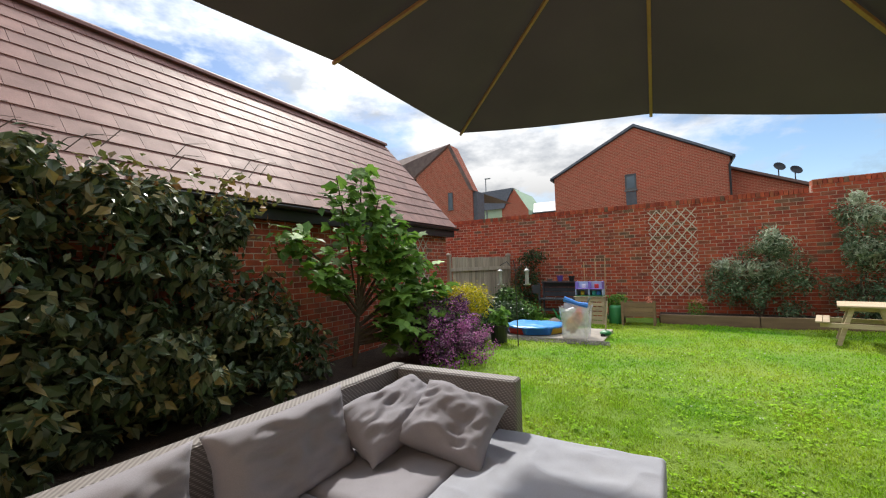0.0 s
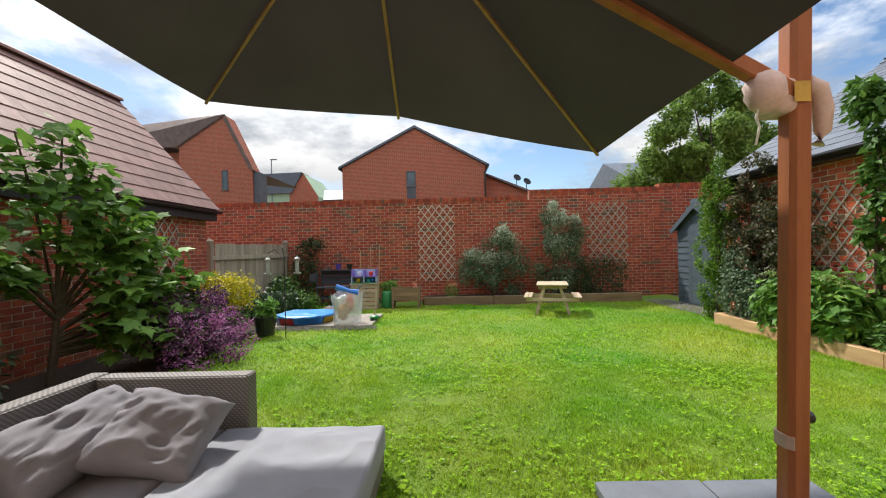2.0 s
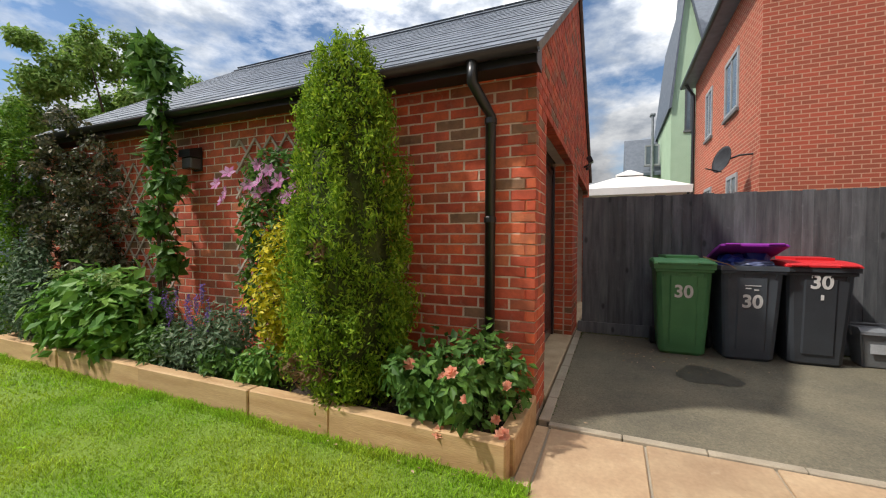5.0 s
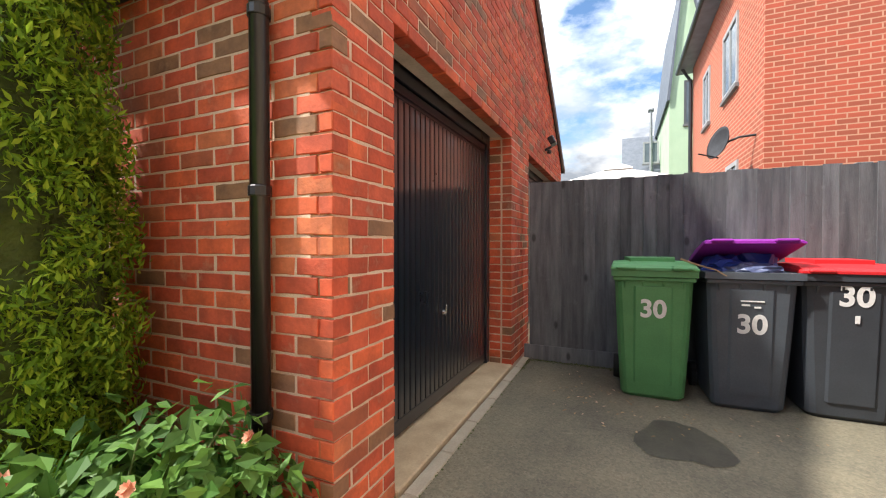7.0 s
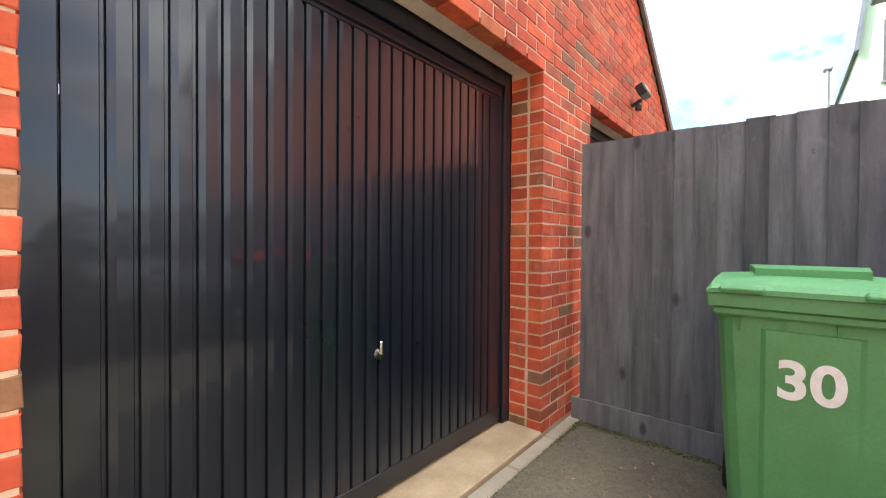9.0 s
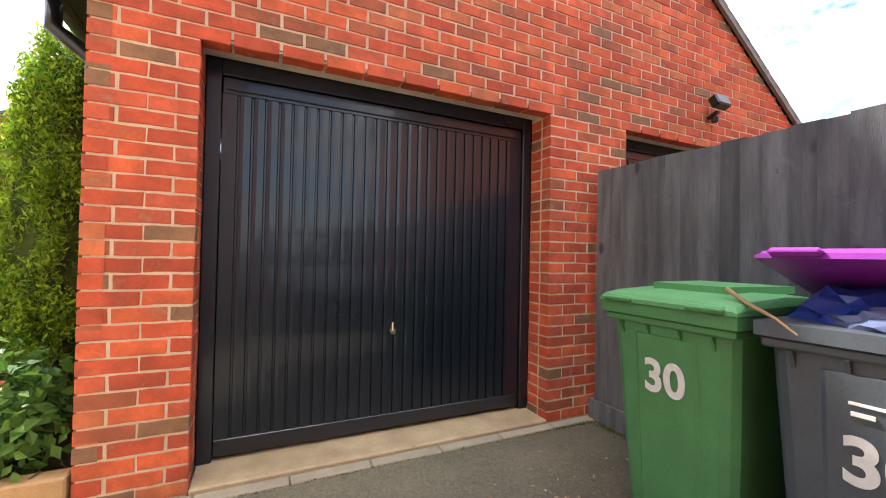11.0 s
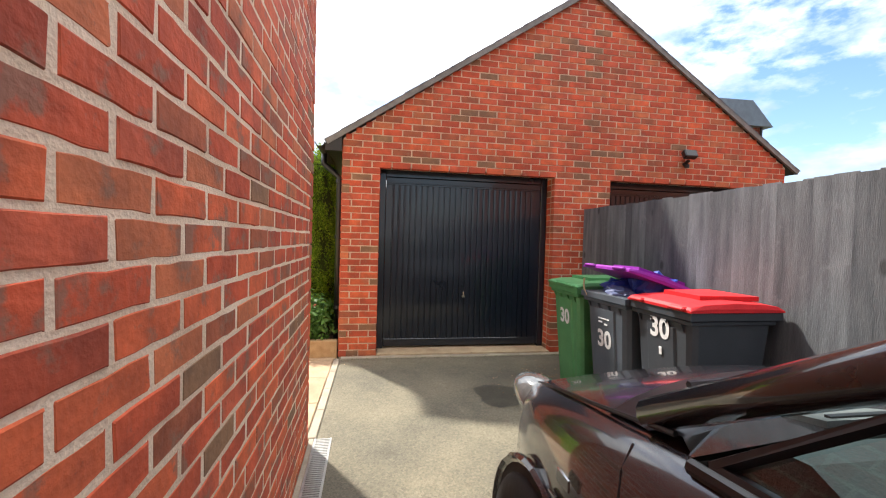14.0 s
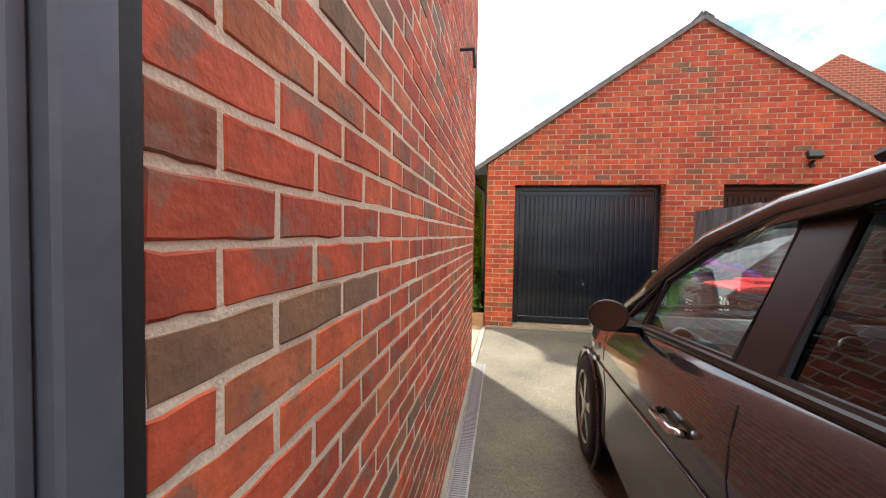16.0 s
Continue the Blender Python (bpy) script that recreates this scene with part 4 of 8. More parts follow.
part("roof", prism([(19.7, 4.35), (19.7, 4.45), (23, 5.9), (26.3, 4.4)], 9.5, 13.8, "x"), slate_m, rh)
low = thing("white_roofed_shed", "low building with a pale flat roof", "building")
part("wall", box(7.2, 9.4, 27, 31, -0.05, 4.6), far_brick, low)
part("roof", box(7.0, 9.6, 26.8, 31.2, 4.605, 4.75), mat("pale_roof", (0.55, 0.56, 0.58), rough=0.6), low)

# brick house past the fence, with a dish
hs = thing("brick_neighbour_house", "tall red brick house with white windows and satellite dish", "house")
part("wall", box(11.66, 17.9, -12, -1.2, -0.05, 6.25), far_brick, hs)
part("roof", prism([(-0.85, 6.15), (-0.85, 6.3), (-6.4, 10.3), (-12.3, 6.3), (-12.3, 6.15)], 11.4, 18.2, "x"), slate_m, hs)
part("gable", prism([(-1.2, 6.2), (-6.4, 9.9), (-12, 6.2)], 11.7, 17.8, "x"), far_brick, hs)
part("gutter", tube([(11.3, -0.85, 6.2), (18.2, -0.85, 6.2)], 0.06, 8), black_pl, hs)
part("downpipe", tube([(17.8, -0.9, 6.2), (17.8, -1.13, 5.8), (17.8, -1.13, 0)], 0.05, 8), black_pl, hs)
for x0, x1, z0, z1 in ((15.45, 16.2, 4.0, 5.25), (13.05, 14.1, 4.0, 5.22), (13.0, 13.8, 1.4, 2.62), (15.4, 16.2, 1.4, 2.62)):
    window(hs, x0, x1, -1.2, z0, z1, 1, wf_white)
sd = part("satellite_dish", lathe([(0.002, 0.0), (0.13, 0.015), (0.26, 0.06), (0.31, 0.10), (0.315, 0.105), (0.26, 0.07), (0.13, 0.024), (0.003, 0.01)], 24), dish_m, hs, "grey satellite dish", True)
sd.matrix_local = Matrix.Translation((12.1, -0.80, 2.74)) @ Matrix.Scale(0.82, 4) @ Vector((-0.35, 0.9, 0.25)).to_track_quat("Z", "Y").to_matrix().to_4x4() 
part("dish_arm", tube([(12.0, -1.2, 2.82), (12.06, -1.0, 2.82), (12.1, -0.82, 2.75)], 0.018, 8), black_pl, hs)
part("dish_arm", tube([(12.1, -0.74, 2.53), (12.02, -0.46, 2.60)], 0.012, 6), black_pl, hs)
grn = thing("green_rendered_house", "tall pale green rendered house with slate roof", "house")
part("wall", prism([(-1.2, -0.05), (-2.9, -0.05), (-2.9, 7.8), (-1.72, 12.75), (-1.2, 7.3)], 24, 32, "x"), render_green, grn)
part("roof", prism([(-1.08, 7.2), (-1.72, 12.95), (-2.95, 7.85), (-2.85, 7.8), (-1.72, 12.7), (-1.2, 7.25)], 23.85, 32.2, "x"), slate_m, grn)
part("wing_wall", box(24.6, 32, -9, -2.9, -0.05, 10.2), far_brick, grn)
part("wing_roof", prism([(24.2, 10.1), (24.2, 10.3), (28.5, 15.2), (32.4, 10.3), (32.4, 10.1)], -9.2, -1.95, "y"), slate_m, grn)
window(grn, -2.0, -1.75, 24, 6.2, 8.0, -1, wf_grey, "x", 0)
grey = thing("grey_roofed_house", "distant house with dark slate roof and dormer", "house")
part("wall", box(28.3, 34, -3.4, 0.6, -0.05, 4.9), render_green, grey)
part("roof", prism([(28, 4.85), (28, 5.0), (30.5, 7.4), (34.2, 4.9)], -3.4, 0.62, "y"), slate_m, grey)
window(grey, -1.1, -0.4, 28.05, 5.4, 6.5, -1, wf_white, "x", 0)
# house seen over the garage roof
oh = thing("roof_house", "orange brick house with grey tiled roof", "house")
part("wall", prism([(13.63, -0.05), (19.44, -0.05), (19.44, 5.66), (17.8, 5.72), (15.52, 6.9), (13.63, 5.66)], 9.0, 13.5), far_brick, oh)
part("roof", prism([(17.1, 6.42), (18.75, 6.45), (19.6, 5.60), (17.5, 5.60)], 8.75, 9.3), slate_m, oh)
part("downpipe", tube([(19.3, 8.92, 5.6), (19.3, 8.92, 0)], 0.04, 8), black_pl, oh)

lamp_m = mat("lamp_grey", (0.3, 0.32, 0.33), rough=0.5, metal=0.5)
for x, y, h, dx in ((-18.9, 45, 11.9, 1.0), (28.0, -0.75, 8.2, 0.5)):
    sl = thing("street_lamp", "tall grey steel street lamp", "street lamp", "street lamps", at=(x, y, 0))
    part("post", tube([(0, 0, 0), (0, 0, h * 0.5), (0, 0, h - 0.1)], [0.11, 0.09, 0.06], 8), lamp_m, sl)
    part("lamp_head", box(-0.1, dx * 0.6, -0.14, 0.14, h - 0.1, h + 0.03, 0.03), lamp_m, sl)

# white gazebo over the fence
gaz = thing("gazebo", "white fabric garden gazebo with a vented top", "gazebo", at=(15.8, 0.75, 0))
fab = mat("white_canvas", (0.8, 0.79, 0.76), (0.74, 0.73, 0.7), 3, 0.9, 0.2)
bm = lathe([(1.95, 2.42), (1.97, 2.6), (0.42, 3.03), (0.40, 3.03)], 4)
bmesh.ops.rotate(bm, verts=bm.verts[:], matrix=Matrix.Rotation(radians(45), 3, "Z"))
part("canopy", bm, fab, gaz)
bm = lathe([(0.5, 3.05), (0.5, 3.08), (0.05, 3.25), (0.01, 3.25)], 4)
bmesh.ops.rotate(bm, verts=bm.verts[:], matrix=Matrix.Rotation(radians(45), 3, "Z"))
part("vent_top", bm, fab, gaz)
for sx in (-1.3, 1.3):
    for sy in (-1.3, 1.3):
        part("leg", box(sx - 0.03, sx + 0.03, sy - 0.03, sy + 0.03, -0.05, 2.5), black_pl, gaz)

# ---- garden shed in the corner ----
shed = thing("shed", "blue-grey painted timber shed with felt roof", "shed", at=(5.80, 9.52, 0))
shed.rotation_euler = (0, 0, radians(-90))
shed_m = mat("blue_grey_paint", (0.075, 0.10, 0.125), (0.055, 0.076, 0.097), 3, 0.75, 0.4, stretch=(0.7, 0.7, 6), vary="object", amount=0.1)
part("frame", prism([(0.02, 0), (1.48, 0), (1.48, 1.66), (0.75, 2.08), (0.02, 1.66)], 0.02, 2.1), shed_m, shed)
for k in range(12):
    z = 0.02 + k * 0.137
    part("cladding_board", prism([(-0.006, z), (0.018, z), (0.018, z + 0.14), (0.008, z + 0.14)], 0.0, 2.1), shed_m, shed)
    part("cladding_board", prism([(-0.006, z), (0.018, z), (0.018, z + 0.14), (0.008, z + 0.14)], 0.02, 0.42, "x"), shed_m, shed)
for k in range(4):
    z, hw = 1.70 + k * 0.137, 0.72 - k * 0.16
    part("cladding_board", box(0.75 - hw, 0.75 + hw, -0.004, 0.018, z, z + 0.132), shed_m, shed)
sdo = part("shed_door", box(0.43, 1.2, -0.022, 0.018, 0.06, 1.72, 0.004), shed_m, shed)
for k in range(6):
    part("door_plank", box(0.435 + k * 0.127, 0.558 + k * 0.127, -0.03, -0.023, 0.08, 1.70), shed_m, sdo)
felt = mat("roof_felt", (0.06, 0.062, 0.065), (0.04, 0.04, 0.043), 8, 0.95, 0.6)
part("roof", prism([(-0.1, 1.61), (0.75, 2.11), (1.6, 1.61), (1.6, 1.65), (0.75, 2.16), (-0.1, 1.65)], -0.08, 2.15), felt, shed)
for x0, x1 in ((-0.1, 0.75), (1.6, 0.75)):
    part("barge_board", beam((x0, -0.09, 1.59), (x1, -0.09, 2.10), 0.02, 0.10), shed_m, shed)

# ---- wheelie bins ----
def text_mesh(body, size, thick=0.001):
    cu = bpy.data.curves.new("digits", "FONT")
    cu.body, cu.size, cu.extrude, cu.offset = body, size, thick, size * 0.028
    cu.align_x, cu.align_y = "CENTER", "CENTER"
    ob = bpy.data.objects.new("digits", cu)
    scene.collection.objects.link(ob)
    me = bpy.data.meshes.new_from_object(ob.evaluated_get(bpy.context.evaluated_depsgraph_get()))
    bpy.data.objects.remove(ob)
    return me


white_dec = mat("white_sticker", (0.8, 0.8, 0.78), (0.66, 0.66, 0.64), 30, 0.5, 0.1)
rubber = mat("black_rubber", (0.015, 0.015, 0.015), rough=0.8)
DIGITS = text_mesh("30", 0.185)


def wheelie_bin(label, place, body_c, lid_c, lid_open=0.0, digit_z=0.72, turn=0, peel=False):
    """A two-wheeled bin facing along -x from the middle of its front foot."""
    b = thing("wheelie_bin", label, "wheelie bin", "bins by the fence", at=place)
    b.rotation_euler, b.scale = (0, 0, radians(turn)), (0.88, 0.96, 1.0)
    bm_ = mat("bin_body", body_c, tuple(v * 0.8 for v in body_c), 5, 0.5, 0.15, fine=90)
    lm = mat("bin_lid", lid_c, tuple(v * 0.85 for v in lid_c), 6, 0.5, 0.1, fine=90, spec=0.3)
    bm = bmesh.new()
    secs = [(0.0, 0.03, 0.47, 0.205), (0.03, 0.0, 0.50, 0.225), (0.45, -0.035, 0.545, 0.25), (0.93, -0.075, 0.60, 0.272)]
    rings = []
    for z, x0, x1, w in secs:
        c = 0.05
        rings.append([bm.verts.new((x, y, z)) for x, y in ((x0, -w + c), (x0, w - c), (x0 + c * 0.4, w - c * 0.4), (x0 + c, w), (x1 - c, w), (x1, w - c), (x1, -w + c), (x1 - c, -w), (x0 + c, -w), (x0 + c * 0.4, -w + c * 0.4))])
    for r0, r1 in zip(rings, rings[1:]):
        for k in range(10):
            bm.faces.new((r0[k], r1[k], r1[(k + 1) % 10], r0[(k + 1) % 10]))
    bm.faces.new(rings[0])
    bmesh.ops.recalc_face_normals(bm, faces=bm.faces[:])
    part("body", bm, bm_, b)
    part("front_panel", prism([(-0.012, -0.12), (-0.012, 0.12), (0.0, 0.135), (0.0, -0.135)], 0.12, 0.86, "z"), bm_, b).matrix_local = pose(0.002, 0, 0.0, 0, -4.8, 0)
    part("rim", prism([(-0.11, -0.295), (0.63, -0.295), (0.63, 0.295), (-0.11, 0.295)], 0.93, 0.975, "z"), bm_, b)
    part("lip", box(-0.095, 0.60, -0.282, 0.282, 0.895, 0.929, 0.008), bm_, b)
    for y in (-0.2, -0.07, 0.07, 0.2):
        part("rim_rib", prism([(-0.10, 0.894), (-0.072, 0.894), (-0.068, 0.84)], y - 0.006, y + 0.006), bm_, b)
    bm = bmesh.new()
    lid = [(-0.12, 0.012), (-0.10, 0.030), (0.0, 0.048), (0.25, 0.062), (0.5, 0.05), (0.60, 0.035), (0.64, 0.012)]
    rows, base = [], []
    for y, k in ((-0.30, 0.3), (-0.285, 0.8), (-0.12, 1.0), (0.12, 1.0), (0.285, 0.8), (0.30, 0.3)):
        rows.append([bm.verts.new((x - 0.64, y, z * k + 0.006)) for x, z in lid])
        base.append([bm.verts.new((x - 0.64, y, min(0.0, z * k - 0.004))) for x, z in lid])
    for i in range(5):
        for k in range(6):
            bm.faces.new((rows[i][k], rows[i][k + 1], rows[i + 1][k + 1], rows[i + 1][k]))
            bm.faces.new((base[i][k], base[i + 1][k], base[i + 1][k + 1], base[i][k + 1]))
        for k in (0, 6):
            bm.faces.new((rows[i][k], rows[i + 1][k], base[i + 1][k], base[i][k]))
    for i in (0, 5):
        for k in range(6):
            bm.faces.new((rows[i][k], rows[i][k + 1], base[i][k + 1], base[i][k]))
    bmesh.ops.recalc_face_normals(bm, faces=bm.faces[:])
    ld = part("lid", bm, lm, b, smooth=False)
    ld.matrix_local = pose(0.64, 0, 0.978, 0, lid_open, 0)
    for y in (-0.19, 0.19):
        part("lid_grip", box(-0.785, -0.72, y - 0.07, y + 0.07, 0.004, 0.03, 0.010), lm, ld)
    part("lid_dome", prism([(-0.55, -0.16), (-0.1, -0.2), (-0.1, 0.2), (-0.55, 0.16)], 0.055, 0.085, "z"), lm, ld)
    part("handle_bar", tube([(0.67, -0.25, 0.95), (0.67, 0.25, 0.95)], 0.014, 8), bm_, b)
    for y in (-0.26, 0.26):
        wh = part("wheel", lathe([(0.05, -0.024), (0.095, -0.024), (0.1, -0.015), (0.1, 0.015), (0.095, 0.024), (0.05, 0.024)], 18), rubber, b)
        wh.matrix_local = pose(0.52, y, 0.1, 90, 0, 0)
    ob = new("number", DIGITS)
    ob.data.materials.clear()
    ob.data.materials.append(white_dec)
    ob.parent = b
    ob["label"] = "white stuck-on numerals"
    ob.matrix_local = pose(-0.0125 - 0.0838 * digit_z - 0.0015, 0, digit_z, 90, 0, -90) @ pose(0, 0, 0, 4.8, 0, 0)
    return b


BX = 7.99
green_bin = wheelie_bin("green plastic wheelie bin numbered 30 with closed lid", (BX - 0.03, 0.435, 0), (0.085, 0.27, 0.10), (0.115, 0.33, 0.13), 0, 0.685)
grey_bin = wheelie_bin("dark grey wheelie bin, purple lid propped on full bags", (BX + 0.0, -0.165, 0), (0.078, 0.094, 0.112), (0.24, 0.02, 0.30), 15, 0.612, 3)
red_bin = wheelie_bin("dark grey wheelie bin numbered 30 with red lid", (BX + 0.06, -0.72, 0), (0.045, 0.052, 0.062), (0.62, 0.025, 0.03), 0, 0.828, 1)
part("paper_scrap", box(-0.005, 0.0, -0.012, 0.012, 0, 0.05), white_dec, red_bin).matrix_local = pose(-0.069, -0.01, 0.66, 0, -4.8)
for z, w in ((0.775, 0.14), (0.745, 0.05), (0.732, 0.04)):
    part("sticker_line", box(-0.004, 0.0, -w / 2, w / 2, 0, 0.008 if w > 0.1 else 0.012), white_dec, grey_bin).matrix_local = pose(-0.077, 0 if w > 0.1 else (0.04 if w == 0.05 else -0.03), z)
bag_blue = mat("blue_plastic_bag", (0.03, 0.07, 0.40), (0.02, 0.05, 0.28), 14, 0.35, 0.5, fine=25)
bag_m2 = mat("clear_plastic_film", (0.14, 0.17, 0.30), (0.08, 0.10, 0.2), 14, 0.4, 0.5, fine=25)


def crumple(centre, r, seed, amp=0.35, sub=3):
    bm = bmesh.new()
    bmesh.ops.create_icosphere(bm, subdivisions=sub, radius=1)
    for v in bm.verts:
        n = v.co.normalized()
        k = 1 + amp * (abs(noise.noise(n * 2.2 + Vector((seed, 0, 0)))) * 2 - 0.5) + 0.2 * amp * noise.noise(n * 7 + Vector((seed, 3, 0)))
        v.co = Vector((n.x * r[0], n.y * r[1], n.z * r[2])) * k + Vector(centre)
    return bm


single("rubbish_bag", crumple((8.17, -0.05, 1.0), (0.16, 0.16, 0.09), 1), bag_blue, "crumpled blue plastic bag spilling from the bin", "bag", "bags in the bin")
single("rubbish_bag", crumple((8.28, -0.25, 1.03), (0.18, 0.15, 0.13), 5), bag_blue, "crumpled blue plastic bag spilling from the bin", "bag", "bags in the bin")
single("plastic_wrap", crumple((8.03, -0.20, 0.99), (0.08, 0.16, 0.05), 8), bag_m2, "scrunched clear plastic wrapping in the bin", "packaging")
single("twig", tube([(7.98, 0.25, 1.06), (7.92, 0.15, 1.02), (7.87, 0.05, 0.99), (7.86, -0.01, 0.95)], [0.008, 0.007, 0.005, 0.003], 6), mat("dry_twig", (0.35, 0.22, 0.11), rough=0.9), "dry brown twig lying across the bin rim", "twig")
caddy = thing("food_caddy", "small grey lidded food waste caddy on the drive", "caddy", at=(8.30, -1.22, 0))
cad_m = mat("caddy_grey", (0.18, 0.19, 0.20), (0.15, 0.16, 0.17), 6, 0.5, 0.1)
bm = bmesh.new()
rr = [[bm.verts.new((sx * w, sy * w * 0.9, z)) for sx, sy in ((-1, -1), (-1, 1), (1, 1), (1, -1))] for z, w in ((0.0, 0.105), (0.33, 0.15))]
for k in range(4):
    bm.faces.new((rr[0][k], rr[1][k], rr[1][(k + 1) % 4], rr[0][(k + 1) % 4]))
bm.faces.new(rr[0])
bmesh.ops.recalc_face_normals(bm, faces=bm.faces[:])
bmesh.ops.bevel(bm, geom=bm.edges[:], offset=0.015, segments=2, affect="EDGES")
part("body", bm, cad_m, caddy)
part("lid", prism([(-0.17, 0.331), (0.16, 0.331), (0.15, 0.37), (-0.12, 0.395), (-0.165, 0.36)], -0.145, 0.145), cad_m, caddy)
part("handle", tube([(-0.02, -0.155, 0.30), (-0.02, -0.16, 0.42), (-0.02, 0.16, 0.42), (-0.02, 0.155, 0.30)], 0.009, 6), cad_m, caddy)
part("label_panel", box(-0.15, -0.143, -0.06, 0.06, 0.15, 0.24), mat("caddy_label", (0.5, 0.52, 0.54), rough=0.5), caddy)

# floodlight and alarm box
fl_ = thing("floodlight", "black security floodlight on the brick gable", "floodlight", at=(10.08, GY, 2.46))
part("bracket", beam((0, 0.0, -0.02), (0, -0.09, 0.02), 0.04, 0.03, bevel=0.005), black_pl, fl_)
part("lamp_body", box(-0.09, 0.09, -0.17, -0.09, -0.01, 0.10, 0.012), black_pl, fl_).rotation_euler = (radians(-25), 0, 0)
part("sensor", lathe([(0.025, -0.07), (0.03, -0.06), (0.03, -0.03), (0.02, -0.02)], 12, centre=(0, -0.06)), black_pl, fl_)
lant = thing("wall_light", "dark square wall light on the garage wall", "wall light", at=(GX, 4.92, 2.0))
part("back_plate", box(-0.02, 0.0, -0.06, 0.06, -0.1, 0.1, 0.006), fascia_m, lant)
part("hood", prism([(-0.15, 0.02), (-0.021, 0.02), (-0.021, 0.13), (-0.15, 0.09)], -0.08, 0.08), fascia_m, lant)
part("diffuser", box(-0.13, -0.022, -0.068, 0.068, -0.09, 0.019, 0.008), mat("smoked_lens", (0.1, 0.1, 0.1), rough=0.2), lant)

# ---- the parked car ----
car = thing("car", "dark brown-grey people carrier parked beside the house", "car", at=(7.48, 0, 0))
paint = mat("car_paint", (0.027, 0.026, 0.032), (0.033, 0.031, 0.037), 3, 0.20, 0.0, metal=0.0, coat=1.0, spec=0.5)
trim_b = mat("car_black_trim", (0.01, 0.01, 0.011), rough=0.35, bump=0.05)
car_glass = glass("car_glass", (0.80, 0.90, 0.86))
dark_glass = glass("tinted_car_glass", (0.10, 0.11, 0.11))
chrome_c = mat("car_chrome", (0.7, 0.7, 0.7), rough=0.12, metal=1.0, bump=0)
alloy = mat("alloy_wheel", (0.45, 0.45, 0.46), rough=0.3, metal=0.9, bump=0)
mirror_m = mat("mirror", (0.16, 0.165, 0.175), rough=0.03, metal=1, bump=0)
ST = [(-1.33, 0.60, 0.50, 0.30), (-1.38, 0.68, 0.64, 0.24), (-1.47, 0.765, 0.735, 0.20), (-1.62, 0.835, 0.80, 0.19), (-1.82, 0.88, 0.84, 0.19), (-2.06, 0.93, 0.862, 0.19),
      (-2.42, 0.985, 0.87, 0.19), (-2.8, 1.02, 0.872, 0.19), (-3.3, 1.065, 0.872, 0.19), (-3.9, 1.115, 0.872, 0.19), (-4.5, 1.15, 0.868, 0.19), (-5.0, 1.16, 0.85, 0.2), (-5.3, 1.13, 0.80, 0.24), (-5.45, 1.05, 0.68, 0.34)]


def car_rings(top_out):
    bm = bmesh.new()
    rows = []
    for y, top, hw, zb in ST:
        half = [(hw * 0.86, zb), (hw * 0.97, zb + 0.05), (hw * 0.995, zb + 0.16), (hw * 0.985, (zb + top) / 2), (hw * 1.0, top - 0.24), (hw * 0.99, top - 0.15), (hw * 0.965, top - 0.06), (hw * 0.925, top - 0.012), (hw * 0.89, top)]
        rows.append([bm.verts.new((s * x, y, z)) for s in (-1,) for x, z in half] + [bm.verts.new((x, y, z)) for x, z in reversed(half)])
    for r0, r1 in zip(rows, rows[1:]):
        for k in range(len(r0) - 1):
            if k == 8:
                continue
            bm.faces.new((r0[k], r0[k + 1], r1[k + 1], r1[k]))
    bm.faces.new(rows[0])
    bm.faces.new(rows[-1][::-1])
    bmesh.ops.recalc_face_normals(bm, faces=bm.faces[:])
    return bm


body = part("body", car_rings(0), paint, car, smooth=True)
bm = bmesh.new()
rows = []
for y, top, hw, zb in ST[:7]:
    rows.append([bm.verts.new((hw * 0.89 * k / 4, y, top + 0.045 * (1 - (k / 4) ** 2))) for k in range(-4, 5)])
for r0, r1 in zip(rows, rows[1:]):
    for k in range(8):
        bm.faces.new((r0[k], r0[k + 1], r1[k + 1], r1[k]))
bmesh.ops.recalc_face_normals(bm, faces=bm.faces[:])
part("bonnet", bm, paint, car, smooth=True)
part("bonnet_gap", tube([(-0.70, -1.56, 0.813), (-0.75, -1.82, 0.888), (-0.77, -2.06, 0.94), (-0.775, -2.38, 1.008)], 0.006, 6), trim_b, car)


def station(y):
    """Top and half width of the body at y."""
    ys = [-r[0] for r in ST]
    return [float(np.interp(-y, ys, [r[k] for r in ST])) for k in (1, 2, 3)]


def body_x(y, z):
    """How far out the body's side stands at y and z."""
    top, hw, zb = station(y)
    zs = [zb, zb + 0.05, zb + 0.16, (zb + top) / 2, top - 0.24, top - 0.15, top - 0.06, top - 0.012, top]
    return float(np.interp(z, zs, [hw * k for k in (0.86, 0.97, 0.995, 0.985, 1.0, 0.99, 0.965, 0.925, 0.89)]))


def bonnet_z(x, y):
    top, hw, _ = station(y)
    return top + 0.045 * (1 - min(1.0, abs(x) / (hw * 0.89)) ** 2)


def screen_foot(x):
    return -2.12 - 0.26 * (x / 0.76) ** 2


bm = bmesh.new()
strip = []
for k in range(13):
    x = 0.76 * (k / 6 - 1)
    strip.append([bm.verts.new((x, screen_foot(x) + d, bonnet_z(x, screen_foot(x) + d) + h)) for d, h in ((0.24, 0.004), (0.22, 0.014), (0.10, 0.004), (0.0, 0.022), (-0.02, 0.0))])
for r0, r1 in zip(strip, strip[1:]):
    for k in range(4):
        bm.faces.new((r0[k], r0[k + 1], r1[k + 1], r1[k]))
bmesh.ops.recalc_face_normals(bm, faces=bm.faces[:])
part("scuttle", bm, trim_b, car, "black plastic scuttle panel", True)


